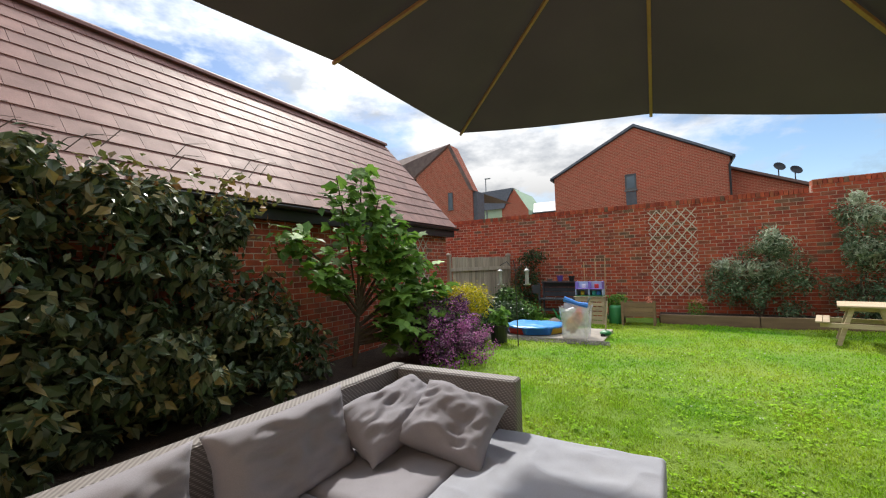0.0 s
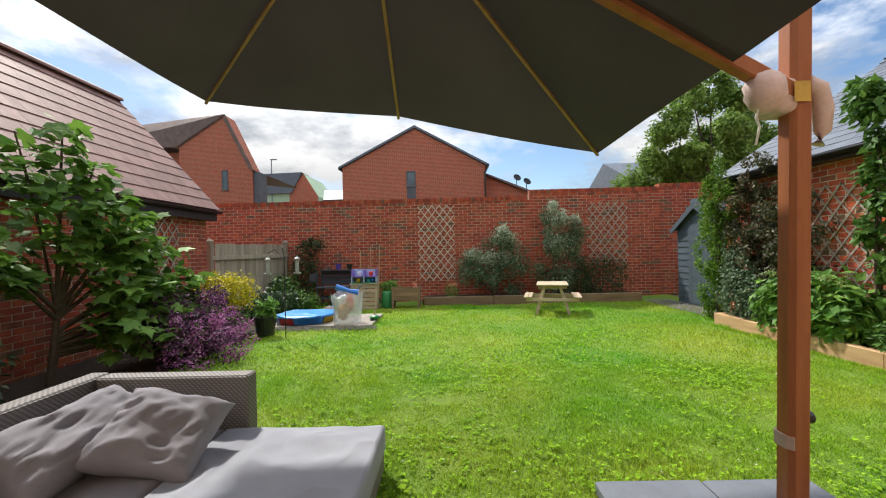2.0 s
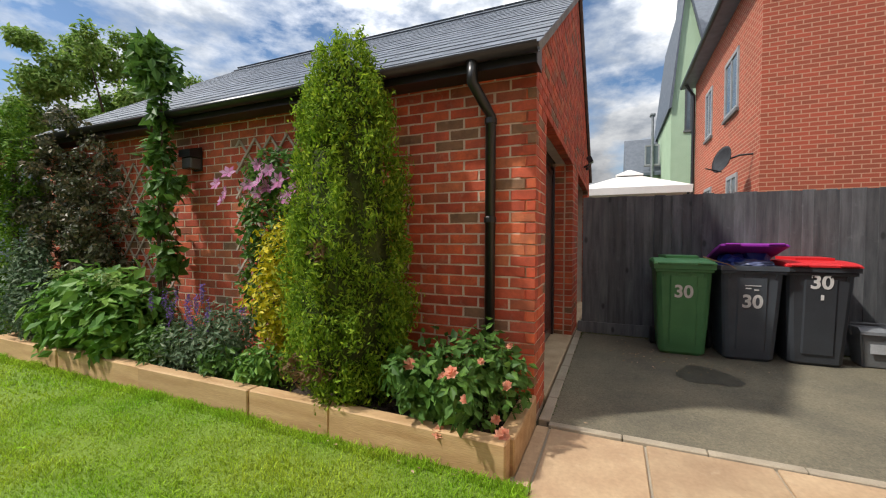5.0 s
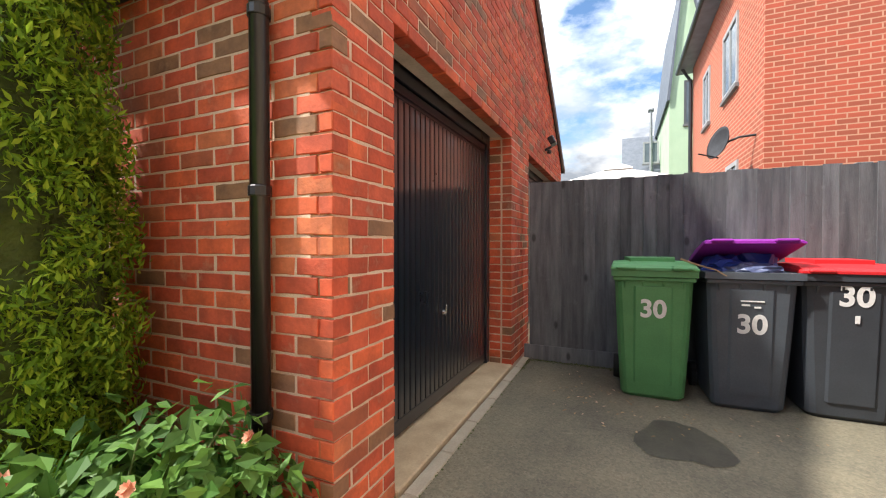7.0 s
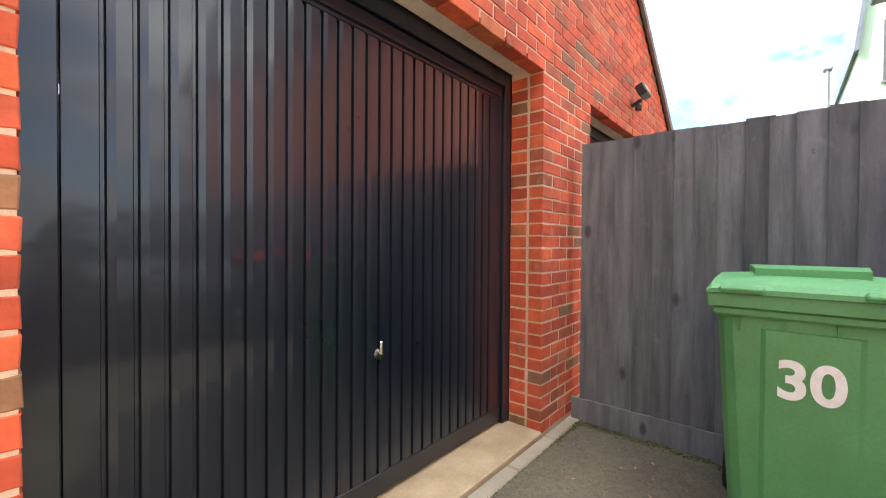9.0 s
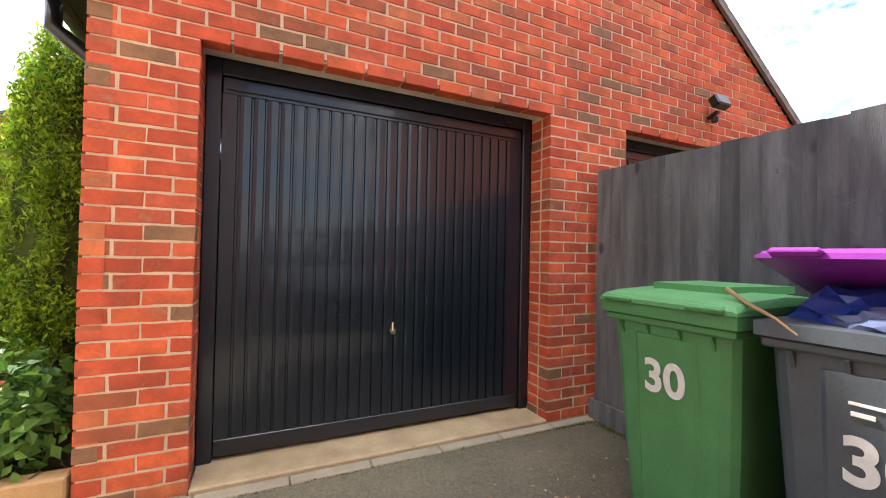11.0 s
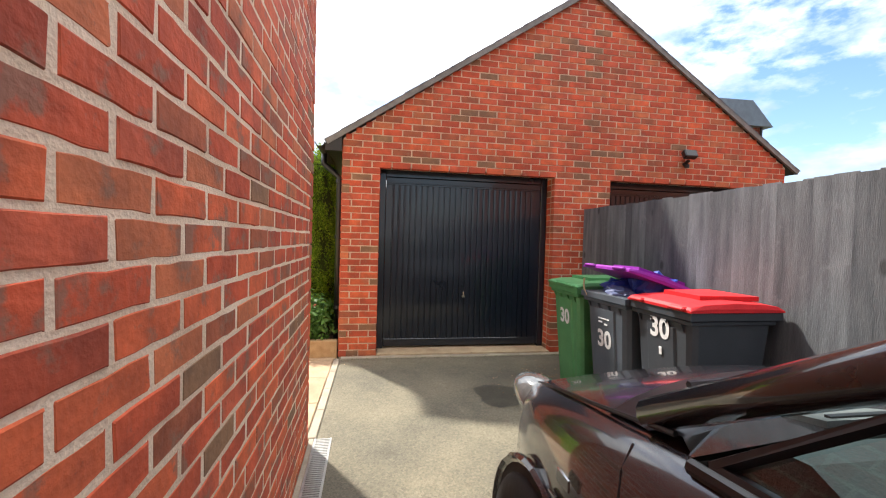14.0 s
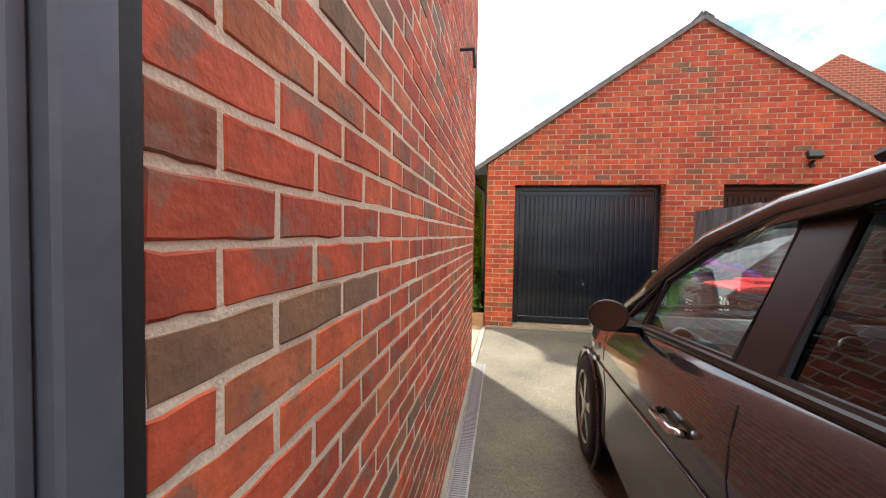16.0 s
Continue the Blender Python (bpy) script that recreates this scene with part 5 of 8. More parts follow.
def side(y, s, sx=-1, out=0.0):
    """A point on the side of the cabin: s is 0 at the belt and 1 at the roof rail."""
    top = 0.985 + 0.088 * max(0, (-2.42 - y)) - 0.014 * max(0, -3.6 - y)
    return Vector((sx * ((0.79 + out) - 0.20 * s), y, top + (1.50 - top) * s))


ROOFY = [(-3.02, 1.47, 0.58), (-3.3, 1.56, 0.60), (-3.8, 1.62, 0.61), (-4.4, 1.62, 0.60), (-5.0, 1.57, 0.57), (-5.25, 1.50, 0.54)]
bm = bmesh.new()
rows = []
for y, z, hw in ROOFY:
    edge = [(-hw - 0.045, -0.11), (-hw - 0.02, -0.05), (-hw * 0.9, -0.012), (-hw * 0.5, 0.008), (0, 0.014)]
    rows.append([bm.verts.new((x, y, z + dz)) for x, dz in edge] + [bm.verts.new((-x, y, z + dz)) for x, dz in reversed(edge[:-1])])
for r0, r1 in zip(rows, rows[1:]):
    for k in range(8):
        bm.faces.new((r0[k], r0[k + 1], r1[k + 1], r1[k]))
bmesh.ops.recalc_face_normals(bm, faces=bm.faces[:])
bmesh.ops.solidify(bm, geom=bm.faces[:], thickness=0.02)
part("roof", bm, paint, car, smooth=True)
for sx in (-1, 1):
    part("roof_rail", tube([(sx * 0.57, -3.55, 1.595), (sx * 0.56, -3.75, 1.645), (sx * 0.56, -4.6, 1.66), (sx * 0.55, -4.8, 1.61)], 0.016, 8), trim_b, car)
    part("front_pillar", tube([(sx * 0.755, -2.28, 1.0), (sx * 0.70, -2.68, 1.235), (sx * 0.64, -2.98, 1.40), (sx * 0.615, -3.35, 1.50), (sx * 0.61, -3.8, 1.55), (sx * 0.60, -4.6, 1.54)], [0.034, 0.038, 0.038, 0.036, 0.036, 0.032], 12), paint, car, smooth=True)
    part("window_line", tube([side(-2.45, 0.0, sx, 0.012), side(-3.3, 0.0, sx, 0.014), side(-4.9, 0.0, sx, 0.01)], 0.014, 8), trim_b, car)
    pil = part("centre_pillar", prism([(-3.45, 0), (-3.61, 0), (-3.56, 1), (-3.40, 1)], -0.02, 0.0, "x"), trim_b, car)
    pil.data.transform(Matrix(((sx * 1, 0, -0.20 * sx, sx * 0.795), (0, 1, 0, 0), (0, 0, 0.43, 1.08), (0, 0, 0, 1))))
    part("rear_pillar", tube([side(-4.95, 0.0, sx), side(-5.0, 0.5, sx), (sx * 0.58, -5.05, 1.47)], 0.07, 8), paint, car, smooth=True)
    panes = (("quarter_light", [(-2.48, 0.02), (-2.72, 0.02), (-2.72, 0.40)]), ("front_window", [(-2.76, 0.02), (-3.44, 0.02), (-3.39, 0.95), (-3.12, 0.84), (-2.76, 0.42)]), ("rear_window", [(-3.62, 0.02), (-4.85, 0.02), (-4.9, 0.93), (-3.57, 0.95)]))
    for nm, pts in panes:
        bm = bmesh.new()
        bm.faces.new([bm.verts.new(side(y, s, sx, -0.006)) for y, s in pts])
        g = part(nm, bm, dark_glass if nm == "rear_window" else car_glass, car, "dark side glass" if nm == "rear_window" else "greenish side glass")
        g.visible_shadow = False
        loop = [side(y, s, sx, 0.0) for y, s in pts]
        part("window_frame", tube(loop + loop[:1], 0.013, 6, cap=False), trim_b, g)
    mir = part("door_mirror", lathe([(0.002, 0.075), (0.45, 0.068), (0.75, 0.045), (0.93, 0.012), (1.0, -0.025), (0.99, -0.05)], 28), paint, car, "dark brown door mirror", True)
    mir.matrix_local = pose(sx * 0.965, -2.84, 1.085, -90, 0, 12 * sx) @ Matrix.Diagonal((0.078, 0.066, 0.8, 1))
    part("mirror_shell", lathe([(0.985, -0.04), (1.0, -0.052), (0.95, -0.062), (0.87, -0.058), (0.86, -0.045)], 28), trim_b, mir, "black plastic rim", True)
    part("mirror_glass", lathe([(0.002, -0.0600), (0.90, -0.0600), (0.90, -0.0565), (0.002, -0.0565)], 28), mirror_m, mir, "dark tinted mirror glass")
    part("mirror_arm", beam((sx * 0.78, -2.70, 1.0), (sx * 0.94, -2.82, 1.03), 0.07, 0.04, bevel=0.01), trim_b, car)
    for y in (-3.28, -4.28):
        h = part("door_handle", tube([(sx * 0.875, y + 0.09, 0.84), (sx * 0.905, y + 0.07, 0.842), (sx * 0.908, y - 0.08, 0.848), (sx * 0.875, y - 0.10, 0.85)], 0.013, 8), chrome_c, car, "chrome door handle", True)
        # flat black oval drawn on the door as the shaded hollow behind the handle
        part("handle_recess", crumple((sx * 0.866, y + 0.01, 0.842), (0.006, 0.075, 0.032), 1, 0.0, 2), trim_b, h)
    for pts in ([(-2.30, 0.95), (-2.36, 0.7), (-2.40, 0.42), (-2.42, 0.30)], [(-3.57, 1.02), (-3.60, 0.75), (-3.57, 0.5), (-3.52, 0.30)], [(-4.70, 1.05), (-4.66, 0.75), (-4.45, 0.62)]):
        fine = [Vector(pts[k]).lerp(Vector(pts[k + 1]), j / 5) for k in range(len(pts) - 1) for j in range(5)] + [Vector(pts[-1])]
        part("door_gap", tube([(sx * (body_x(p.x, p.y) - 0.001), p.x, p.y) for p in fine], 0.004, 6), trim_b, car)
    part("side_crease", tube([(sx * 0.868, -2.05, 0.70), (sx * 0.872, -3.3, 0.74), (sx * 0.868, -4.8, 0.78)], 0.006, 6), paint, car, smooth=True)
    for y in (-1.93, -4.55):
        part("wheel_arch", lathe([(0.30, 0.0), (0.365, 0.0), (0.37, 0.02), (0.36, 0.032), (0.35, 0.02), (0.30, 0.005)], 32), paint, car).matrix_local = pose(sx * 0.845, y, 0.32, 0, 90 * sx, 0)
        # flush black disc in place of an arch opening, standing for its shade
        part("arch_liner", lathe([(0.002, 0.0), (0.352, 0.0), (0.352, 0.012), (0.002, 0.012)], 32), rubber, car).matrix_local = pose(sx * 0.850, y, 0.32, 0, 90 * sx, 0)
        wh = part("wheel", lathe([(0.21, 0.0), (0.30, 0.0), (0.315, 0.02), (0.315, 0.18), (0.30, 0.2), (0.235, 0.205), (0.21, 0.19)], 32), rubber, car, smooth=True)
        wh.matrix_local = pose(sx * 0.685, y, 0.315, 0, 90 * sx, 0)
        part("rim", lathe([(0.19, 0.15), (0.215, 0.198), (0.228, 0.2), (0.228, 0.19), (0.2, 0.13)], 32), alloy, wh, smooth=True)
        bm = bmesh.new()
        for k in range(5):
            a = 2 * math.pi * k / 5
            for o in (-0.12, 0.12):
                beam((0.03 * math.cos(a), 0.03 * math.sin(a), 0.185), (0.205 * math.cos(a + o), 0.205 * math.sin(a + o), 0.18), 0.028, 0.02, bm=bm)
        part("spokes", bm, alloy, wh)
        part("hub_cap", lathe([(0.002, 0.17), (0.05, 0.17), (0.045, 0.2), (0.002, 0.202)], 16), alloy, wh)
        part("brake_disc", lathe([(0.002, 0.10), (0.15, 0.10), (0.15, 0.115), (0.002, 0.115)], 24), galv, wh)
    lamp = part("headlamp", crumple((0, 0, 0), (0.095, 0.20, 0.085), 3, 0.0), mat("headlamp_lens", (0.16, 0.17, 0.17), (0.05, 0.05, 0.05), 9, 0.06, 0.0, coat=1.0), car, "clear glazed headlamp", True)
    lamp.matrix_local = pose(sx * 0.665, -1.62, 0.735, 18, 8 * sx, -20 * sx)
    part("side_badge", box(sx * 0.872 - 0.003, sx * 0.872 + 0.003, -2.16, -2.10, 0.76, 0.79), chrome_c, car)
    part("side_repeater", box(sx * 0.873 - 0.004, sx * 0.873 + 0.004, -2.22, -2.16, 0.70, 0.72), chrome_c, car)
bm = bmesh.new()
cols = []
for k in range(9):
    u = k / 4 - 1
    foot, head = Vector((0.74 * u, screen_foot(0.74 * u), bonnet_z(0.74 * u, screen_foot(0.74 * u)) + 0.012)), Vector((0.60 * u, -3.03 - 0.03 * u * u, 1.47 - 0.03 * u * u))
    cols.append([bm.verts.new(foot.lerp(head, t) + Vector((0, 0, 0.035 * math.sin(math.pi * t)))) for t in (0, 0.25, 0.5, 0.75, 1)])
for r0, r1 in zip(cols, cols[1:]):
    for k in range(4):
        bm.faces.new((r0[k], r0[k + 1], r1[k + 1], r1[k]))
ws = part("windscreen", bm, car_glass, car, "sloping clear windscreen")
ws.visible_shadow = False
bm = bmesh.new()
bm.faces.new([bm.verts.new(p) for p in ((-0.66, -5.36, 1.06), (0.66, -5.36, 1.06), (0.54, -5.22, 1.47), (-0.54, -5.22, 1.47))])
part("rear_screen", bm, car_glass, car).visible_shadow = False
for sx, x1 in ((-0.55, 0.05), (0.62, 0.10)):
    ends = [(sx, 0.10), (sx * 0.75, 0.03), ((sx + x1) / 2, -0.01), (x1, -0.02)]
    part("wiper", tube([(x, screen_foot(x) + d, bonnet_z(x, screen_foot(x) + d) + 0.045) for x, d in ends], 0.012, 6), trim_b, car)
dash_m = mat("dashboard_grey", (0.12, 0.14, 0.14), (0.09, 0.105, 0.105), 6, 0.8, 0.4, fine=160)
dash = part("dashboard", prism([(-2.40, 0.97), (-2.46, 1.02), (-2.53, 1.025), (-2.59, 0.99), (-2.635, 0.935), (-2.66, 0.86), (-2.65, 0.66), (-2.40, 0.66)], -0.66, 0.66, "x"), dash_m, car, "grey moulded dashboard")
part("dashboard_shelf", prism([(-2.24, 0.96), (-2.32, 1.01), (-2.397, 1.025), (-2.397, 0.80), (-2.24, 0.80)], -0.45, 0.45, "x"), dash_m, dash)
seat_m = mat("seat_cloth", (0.025, 0.025, 0.028), (0.016, 0.016, 0.018), 12, 0.95, 0.4)
for x in (-0.36, 0.36):
    for y in (-3.75, -4.65):
        st = part("car_seat", box(x - 0.25, x + 0.25, y, y + 0.5, 0.45, 0.66, 0.05, seg=2), seat_m, car, "dark cloth seat")
        part("seat_back", box(x - 0.24, x + 0.24, y - 0.12, y + 0.0, 0.55, 1.18, 0.05, seg=2), seat_m, st)
        part("head_rest", box(x - 0.13, x + 0.13, y - 0.12, y - 0.02, 1.22, 1.40, 0.04, seg=2), seat_m, st)
part("cabin_floor", box(-0.74, 0.74, -5.25, -2.5, 0.30, 0.44), seat_m, car)
bm = bmesh.new()
for k in range(24):
    a0, a1 = 2 * math.pi * k / 24, 2 * math.pi * (k + 1) / 24
    tube([(0.36 + 0.18 * math.cos(a0), -2.95 - 0.05 * math.sin(a0), 0.98 + 0.17 * math.sin(a0)), (0.36 + 0.18 * math.cos(a1), -2.95 - 0.05 * math.sin(a1), 0.98 + 0.17 * math.sin(a1))], 0.014, 6, bm=bm)
part("steering_wheel", bm, trim_b, car)
satin = mat("satin_vent_rim", (0.22, 0.23, 0.23), (0.19, 0.20, 0.20), 20, 0.42, 0.05, metal=0.6)
for x in (-0.60, -0.07, 0.07):
    vent = part("air_vent", lathe([(0.040, 0.0), (0.056, 0.0), (0.060, 0.014), (0.048, 0.022), (0.040, 0.006)], 20), satin, car, "round satin-rimmed air vent", smooth=True)
    vent.matrix_local = pose(x, -2.638, 0.94, 68, 0, 0)
    part("vent_recess", lathe([(0.001, 0.004), (0.042, 0.004)], 20), trim_b, vent)
    for d in (-0.022, 0.0, 0.022):
        part("slat", box(-0.036, 0.036, d - 0.003, d + 0.003, 0.004, 0.012), trim_b, vent)
part("centre_screen", box(-0.12, 0.12, -0.05, 0.05, -0.01, 0.022, 0.01, seg=2), trim_b, car, "dark display set in the dashboard").matrix_local = pose(0, -2.555, 1.012, 32, 0, 0)
part("demister_slot", box(-0.42, -0.12, -2.382, -2.37, 1.01, 1.026), trim_b, dash)
part("inner_mirror", box(-0.11, 0.11, -3.0, -2.97, 1.33, 1.39, 0.012), trim_b, car)
part("front_grille", box(-0.32, 0.32, -1.345, -1.32, 0.40, 0.52, 0.01), trim_b, car)

# ---- cantilever parasol ----
wood_p = mat("orange_stained_wood", (0.40, 0.135, 0.045), (0.30, 0.095, 0.032), 3, 0.5, 0.3, fine=30, stretch=(6, 6, 0.6))
rib_m = mat("pale_rib_wood", (0.42, 0.24, 0.10), (0.32, 0.17, 0.07), 4, 0.6, 0.2)
canvas = mat("charcoal_canvas", (0.05, 0.04, 0.035), (0.042, 0.034, 0.03), 2, 0.95, 0.4, fine=240, trans=0.16)
hub_m = mat("cream_plastic", (0.68, 0.52, 0.48), (0.6, 0.45, 0.41), 6, 0.5, 0.1)
para = thing("cantilever_parasol", "charcoal cantilever parasol on an orange wooden pole", "parasol", at=(2.29, 2.51, 0.085))
CC, E1, E2 = Vector((-2.0, -0.11, 2.33)), Vector((1.72, -0.03, -0.285)), Vector((0.03, 1.73, 0.0))
NN = E1.cross(E2).normalized()
crown = CC + NN * 0.70
tips = [CC + E1 * a + E2 * b for a, b in ((-1, 1), (0, 1), (1, 1), (1, 0), (1, -1), (0, -1), (-1, -1), (-1, 0))]
tips[6] += Vector((0.16, 0.03, -0.26))
tips[1].z += 0.09
for k in range(8):
    p, q = tips[k], tips[(k + 1) % 8]
    bm = bmesh.new()
    N = 8
    grid = []
    for i in range(N + 1):
        row = []
        for j in range(N + 1):
            s, t = i / N, j / N
            w = crown.lerp(p.lerp(q, t), s)
            sag = 0.045 * math.sin(math.pi * t) * s
            row.append(bm.verts.new(w - NN * sag + (crown - p.lerp(q, t)).normalized() * (0.05 * math.sin(math.pi * t) * s)) if i else None)
        grid.append(row)
    top = bm.verts.new(crown)
    for i in range(N):
        for j in range(N):
            if i == 0:
                bm.faces.new((top, grid[1][j], grid[1][j + 1]))
            else:
                bm.faces.new((grid[i][j], grid[i + 1][j], grid[i + 1][j + 1], grid[i][j + 1]))
    bmesh.ops.recalc_face_normals(bm, faces=bm.faces[:])
    part("canopy_panel", bm, canvas, para, smooth=True)
    if k == 3:
        continue
    rib = part("rib", beam(crown - NN * 0.04, p - NN * 0.02, 0.022, 0.022, bevel=0.003), rib_m, para)
    m = crown.lerp(p, 0.62 / (p - crown).length) - NN * 0.04
    part("strut", beam(CC + NN * 0.46, m, 0.018, 0.026, bevel=0.003), rib_m, rib)
    part("strut_joint", box(m.x - 0.02, m.x + 0.02, m.y - 0.02, m.y + 0.02, m.z - 0.03, m.z + 0.02, 0.008), hub_m, rib)
part("lower_hub", lathe([(0.03, -0.06), (0.07, -0.05), (0.07, 0.05), (0.03, 0.06)], 16), wood_p, para).matrix_local = Matrix.Translation(CC + NN * 0.46)
part("pole", prism([(-0.05, -0.03), (-0.03, -0.05), (0.03, -0.05), (0.05, -0.03), (0.05, 0.03), (0.03, 0.05), (-0.03, 0.05), (-0.05, 0.03)], 0.0, 2.75, "z"), wood_p, para).rotation_euler = (radians(0.8), radians(1.0), 0)
arm = part("arm", beam((0.06, -0.04, 1.88), CC + NN * 0.64, 0.066, 0.075, bevel=0.008), wood_p, para)
hub = part("slider", box(-0.082, 0.082, -0.075, 0.075, 1.82, 1.98, 0.03, seg=3), hub_m, para, "cream plastic slider", True)
part("slider_grip", tube([(0.07, -0.03, 1.95), (0.13, -0.03, 1.93), (0.155, -0.03, 1.84), (0.15, -0.03, 1.74), (0.13, -0.03, 1.68)], [0.05, 0.046, 0.04, 0.033, 0.024], 10), hub_m, hub, smooth=True)
part("arm_clamp", crumple((-0.12, -0.05, 1.92), (0.085, 0.07, 0.10), 4, 0.1), hub_m, hub, smooth=True)
part("warning_label", box(-0.02, 0.05, -0.089, -0.086, 1.86, 1.95), mat("yellow_label", (0.65, 0.42, 0.08), rough=0.6), hub)
part("cord", tube([(-0.15, -0.06, 1.88), (-0.17, -0.06, 1.8), (-0.155, -0.06, 1.76), (-0.175, -0.06, 1.68)], 0.005, 6), fab, hub)
part("tape_band", prism([(-0.053, -0.032), (-0.032, -0.053), (0.032, -0.053), (0.053, -0.032), (0.053, 0.032), (0.032, 0.053), (-0.032, 0.053), (-0.053, 0.032)], 0.30, 0.36, "z"), mat("pale_band", (0.55, 0.42, 0.36), rough=0.6), para)
part("lock_knob", lathe([(0.02, 0.0), (0.03, 0.01), (0.03, 0.04), (0.02, 0.05)], 12), black_pl, para).matrix_local = pose(0.05, 0, 0.43, 0, 90, 0)
weight_m = mat("grey_granite_slab", (0.18, 0.20, 0.235), (0.15, 0.165, 0.195), 8, 0.7, 0.3, fine=150)
base_w = tagged(single("parasol_weight", box(-0.275, 0.275, -0.275, 0.275, 0, 0.08, 0.008), weight_m, "grey stone slab weighting the parasol base", "base weight", "parasol base slabs", at=(1.745, 2.49, 0.005)))
for x, y in ((2.305, 2.485), (1.745, 1.93), (2.305, 1.925)):
    copy_thing(base_w, pose(x, y, 0.005, 0, 0, 0.6))

# ---- rattan corner sofa ----
ratt = bpy.data.materials.new("grey_rattan")
ratt.use_nodes = True
rn, rl = ratt.node_tree.nodes, ratt.node_tree.links
rtc, wv1, wv2, rmx, rbp = rn.new("ShaderNodeTexCoord"), rn.new("ShaderNodeTexWave"), rn.new("ShaderNodeTexWave"), rn.new("ShaderNodeMath"), rn.new("ShaderNodeBump")
wv1.bands_direction, wv2.bands_direction = "DIAGONAL", "Z"
wv1.inputs["Scale"].default_value, wv2.inputs["Scale"].default_value = 22, 30
rmx.operation = "MULTIPLY"
rcr = rn.new("ShaderNodeValToRGB")
rcr.color_ramp.elements[0].color, rcr.color_ramp.elements[1].color = (0.13, 0.115, 0.105, 1), (0.34, 0.31, 0.29, 1)
for w in (wv1, wv2):
    rl.new(rtc.outputs["Object"], w.inputs["Vector"])
rl.new(wv1.outputs["Fac"], rmx.inputs[0])
rl.new(wv2.outputs["Fac"], rmx.inputs[1])
rl.new(rmx.outputs["Value"], rcr.inputs["Fac"])
rl.new(rcr.outputs["Color"], rn["Principled BSDF"].inputs["Base Color"])
rbp.inputs["Strength"].default_value, rbp.inputs["Distance"].default_value = 0.6, 0.004
rl.new(rmx.outputs["Value"], rbp.inputs["Height"])
rl.new(rbp.outputs["Normal"], rn["Principled BSDF"].inputs["Normal"])
rn["Principled BSDF"].inputs["Roughness"].default_value = 0.6
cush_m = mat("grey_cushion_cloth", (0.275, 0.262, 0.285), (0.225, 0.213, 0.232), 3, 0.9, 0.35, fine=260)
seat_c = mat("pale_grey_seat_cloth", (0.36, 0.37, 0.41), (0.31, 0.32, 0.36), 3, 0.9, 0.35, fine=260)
sofa = thing("corner_sofa", "grey rattan corner sofa with a long chaise end", "sofa")
part("backrest", box(-1.55, -1.43, -0.2, 3.14, 0.03, 0.605, 0.012), ratt, sofa)
part("arm", box(-1.428, -0.50, 3.02, 3.14, 0.03, 0.60, 0.012), ratt, sofa)
part("seat_base", box(-1.428, -0.62, -0.2, 3.018, 0.03, 0.16, 0.01), ratt, sofa)
part("chaise_base", box(-0.618, 0.315, 2.1, 3.0, 0.03, 0.16, 0.01), ratt, sofa)


def soft_slab(x0, x1, y0, y1, z0, z1, seed, amp=0.010, n=36):
    """A flat cushion with rounded rim and creased top."""
    bm = bmesh.new()
    bmesh.ops.create_grid(bm, x_segments=n, y_segments=n, size=1)
    for v in bm.verts:
        u, w = v.co.x, v.co.y
        x, y = x0 + (u + 1) / 2 * (x1 - x0), y0 + (w + 1) / 2 * (y1 - y0)
        rim = max(abs(u), abs(w))
        h = z1 - (0.02 if rim > 0.999 else 0)
        c = abs(noise.noise((x * 2.6 + y * 1.7 + seed, y * 3.1 - x, seed))) ** 0.6
        flat = 1 - 0.85 * rim ** 8
        v.co = (x, y, h + flat * (amp * (1 - c) * 1.6 + 0.5 * amp * noise.noise((x * 9, y * 9, seed)) - amp))
    ex = bmesh.ops.extrude_edge_only(bm, edges=[e for e in bm.edges if e.is_boundary])
    for v in [g for g in ex["geom"] if isinstance(g, bmesh.types.BMVert)]:
        v.co.z = z0
    return bm


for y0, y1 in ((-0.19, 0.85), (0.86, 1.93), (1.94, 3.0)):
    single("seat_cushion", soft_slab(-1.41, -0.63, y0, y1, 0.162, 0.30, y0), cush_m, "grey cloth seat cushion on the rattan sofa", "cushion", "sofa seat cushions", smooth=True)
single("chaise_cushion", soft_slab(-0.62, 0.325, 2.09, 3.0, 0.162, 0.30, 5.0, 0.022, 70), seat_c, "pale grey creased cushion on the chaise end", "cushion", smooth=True)


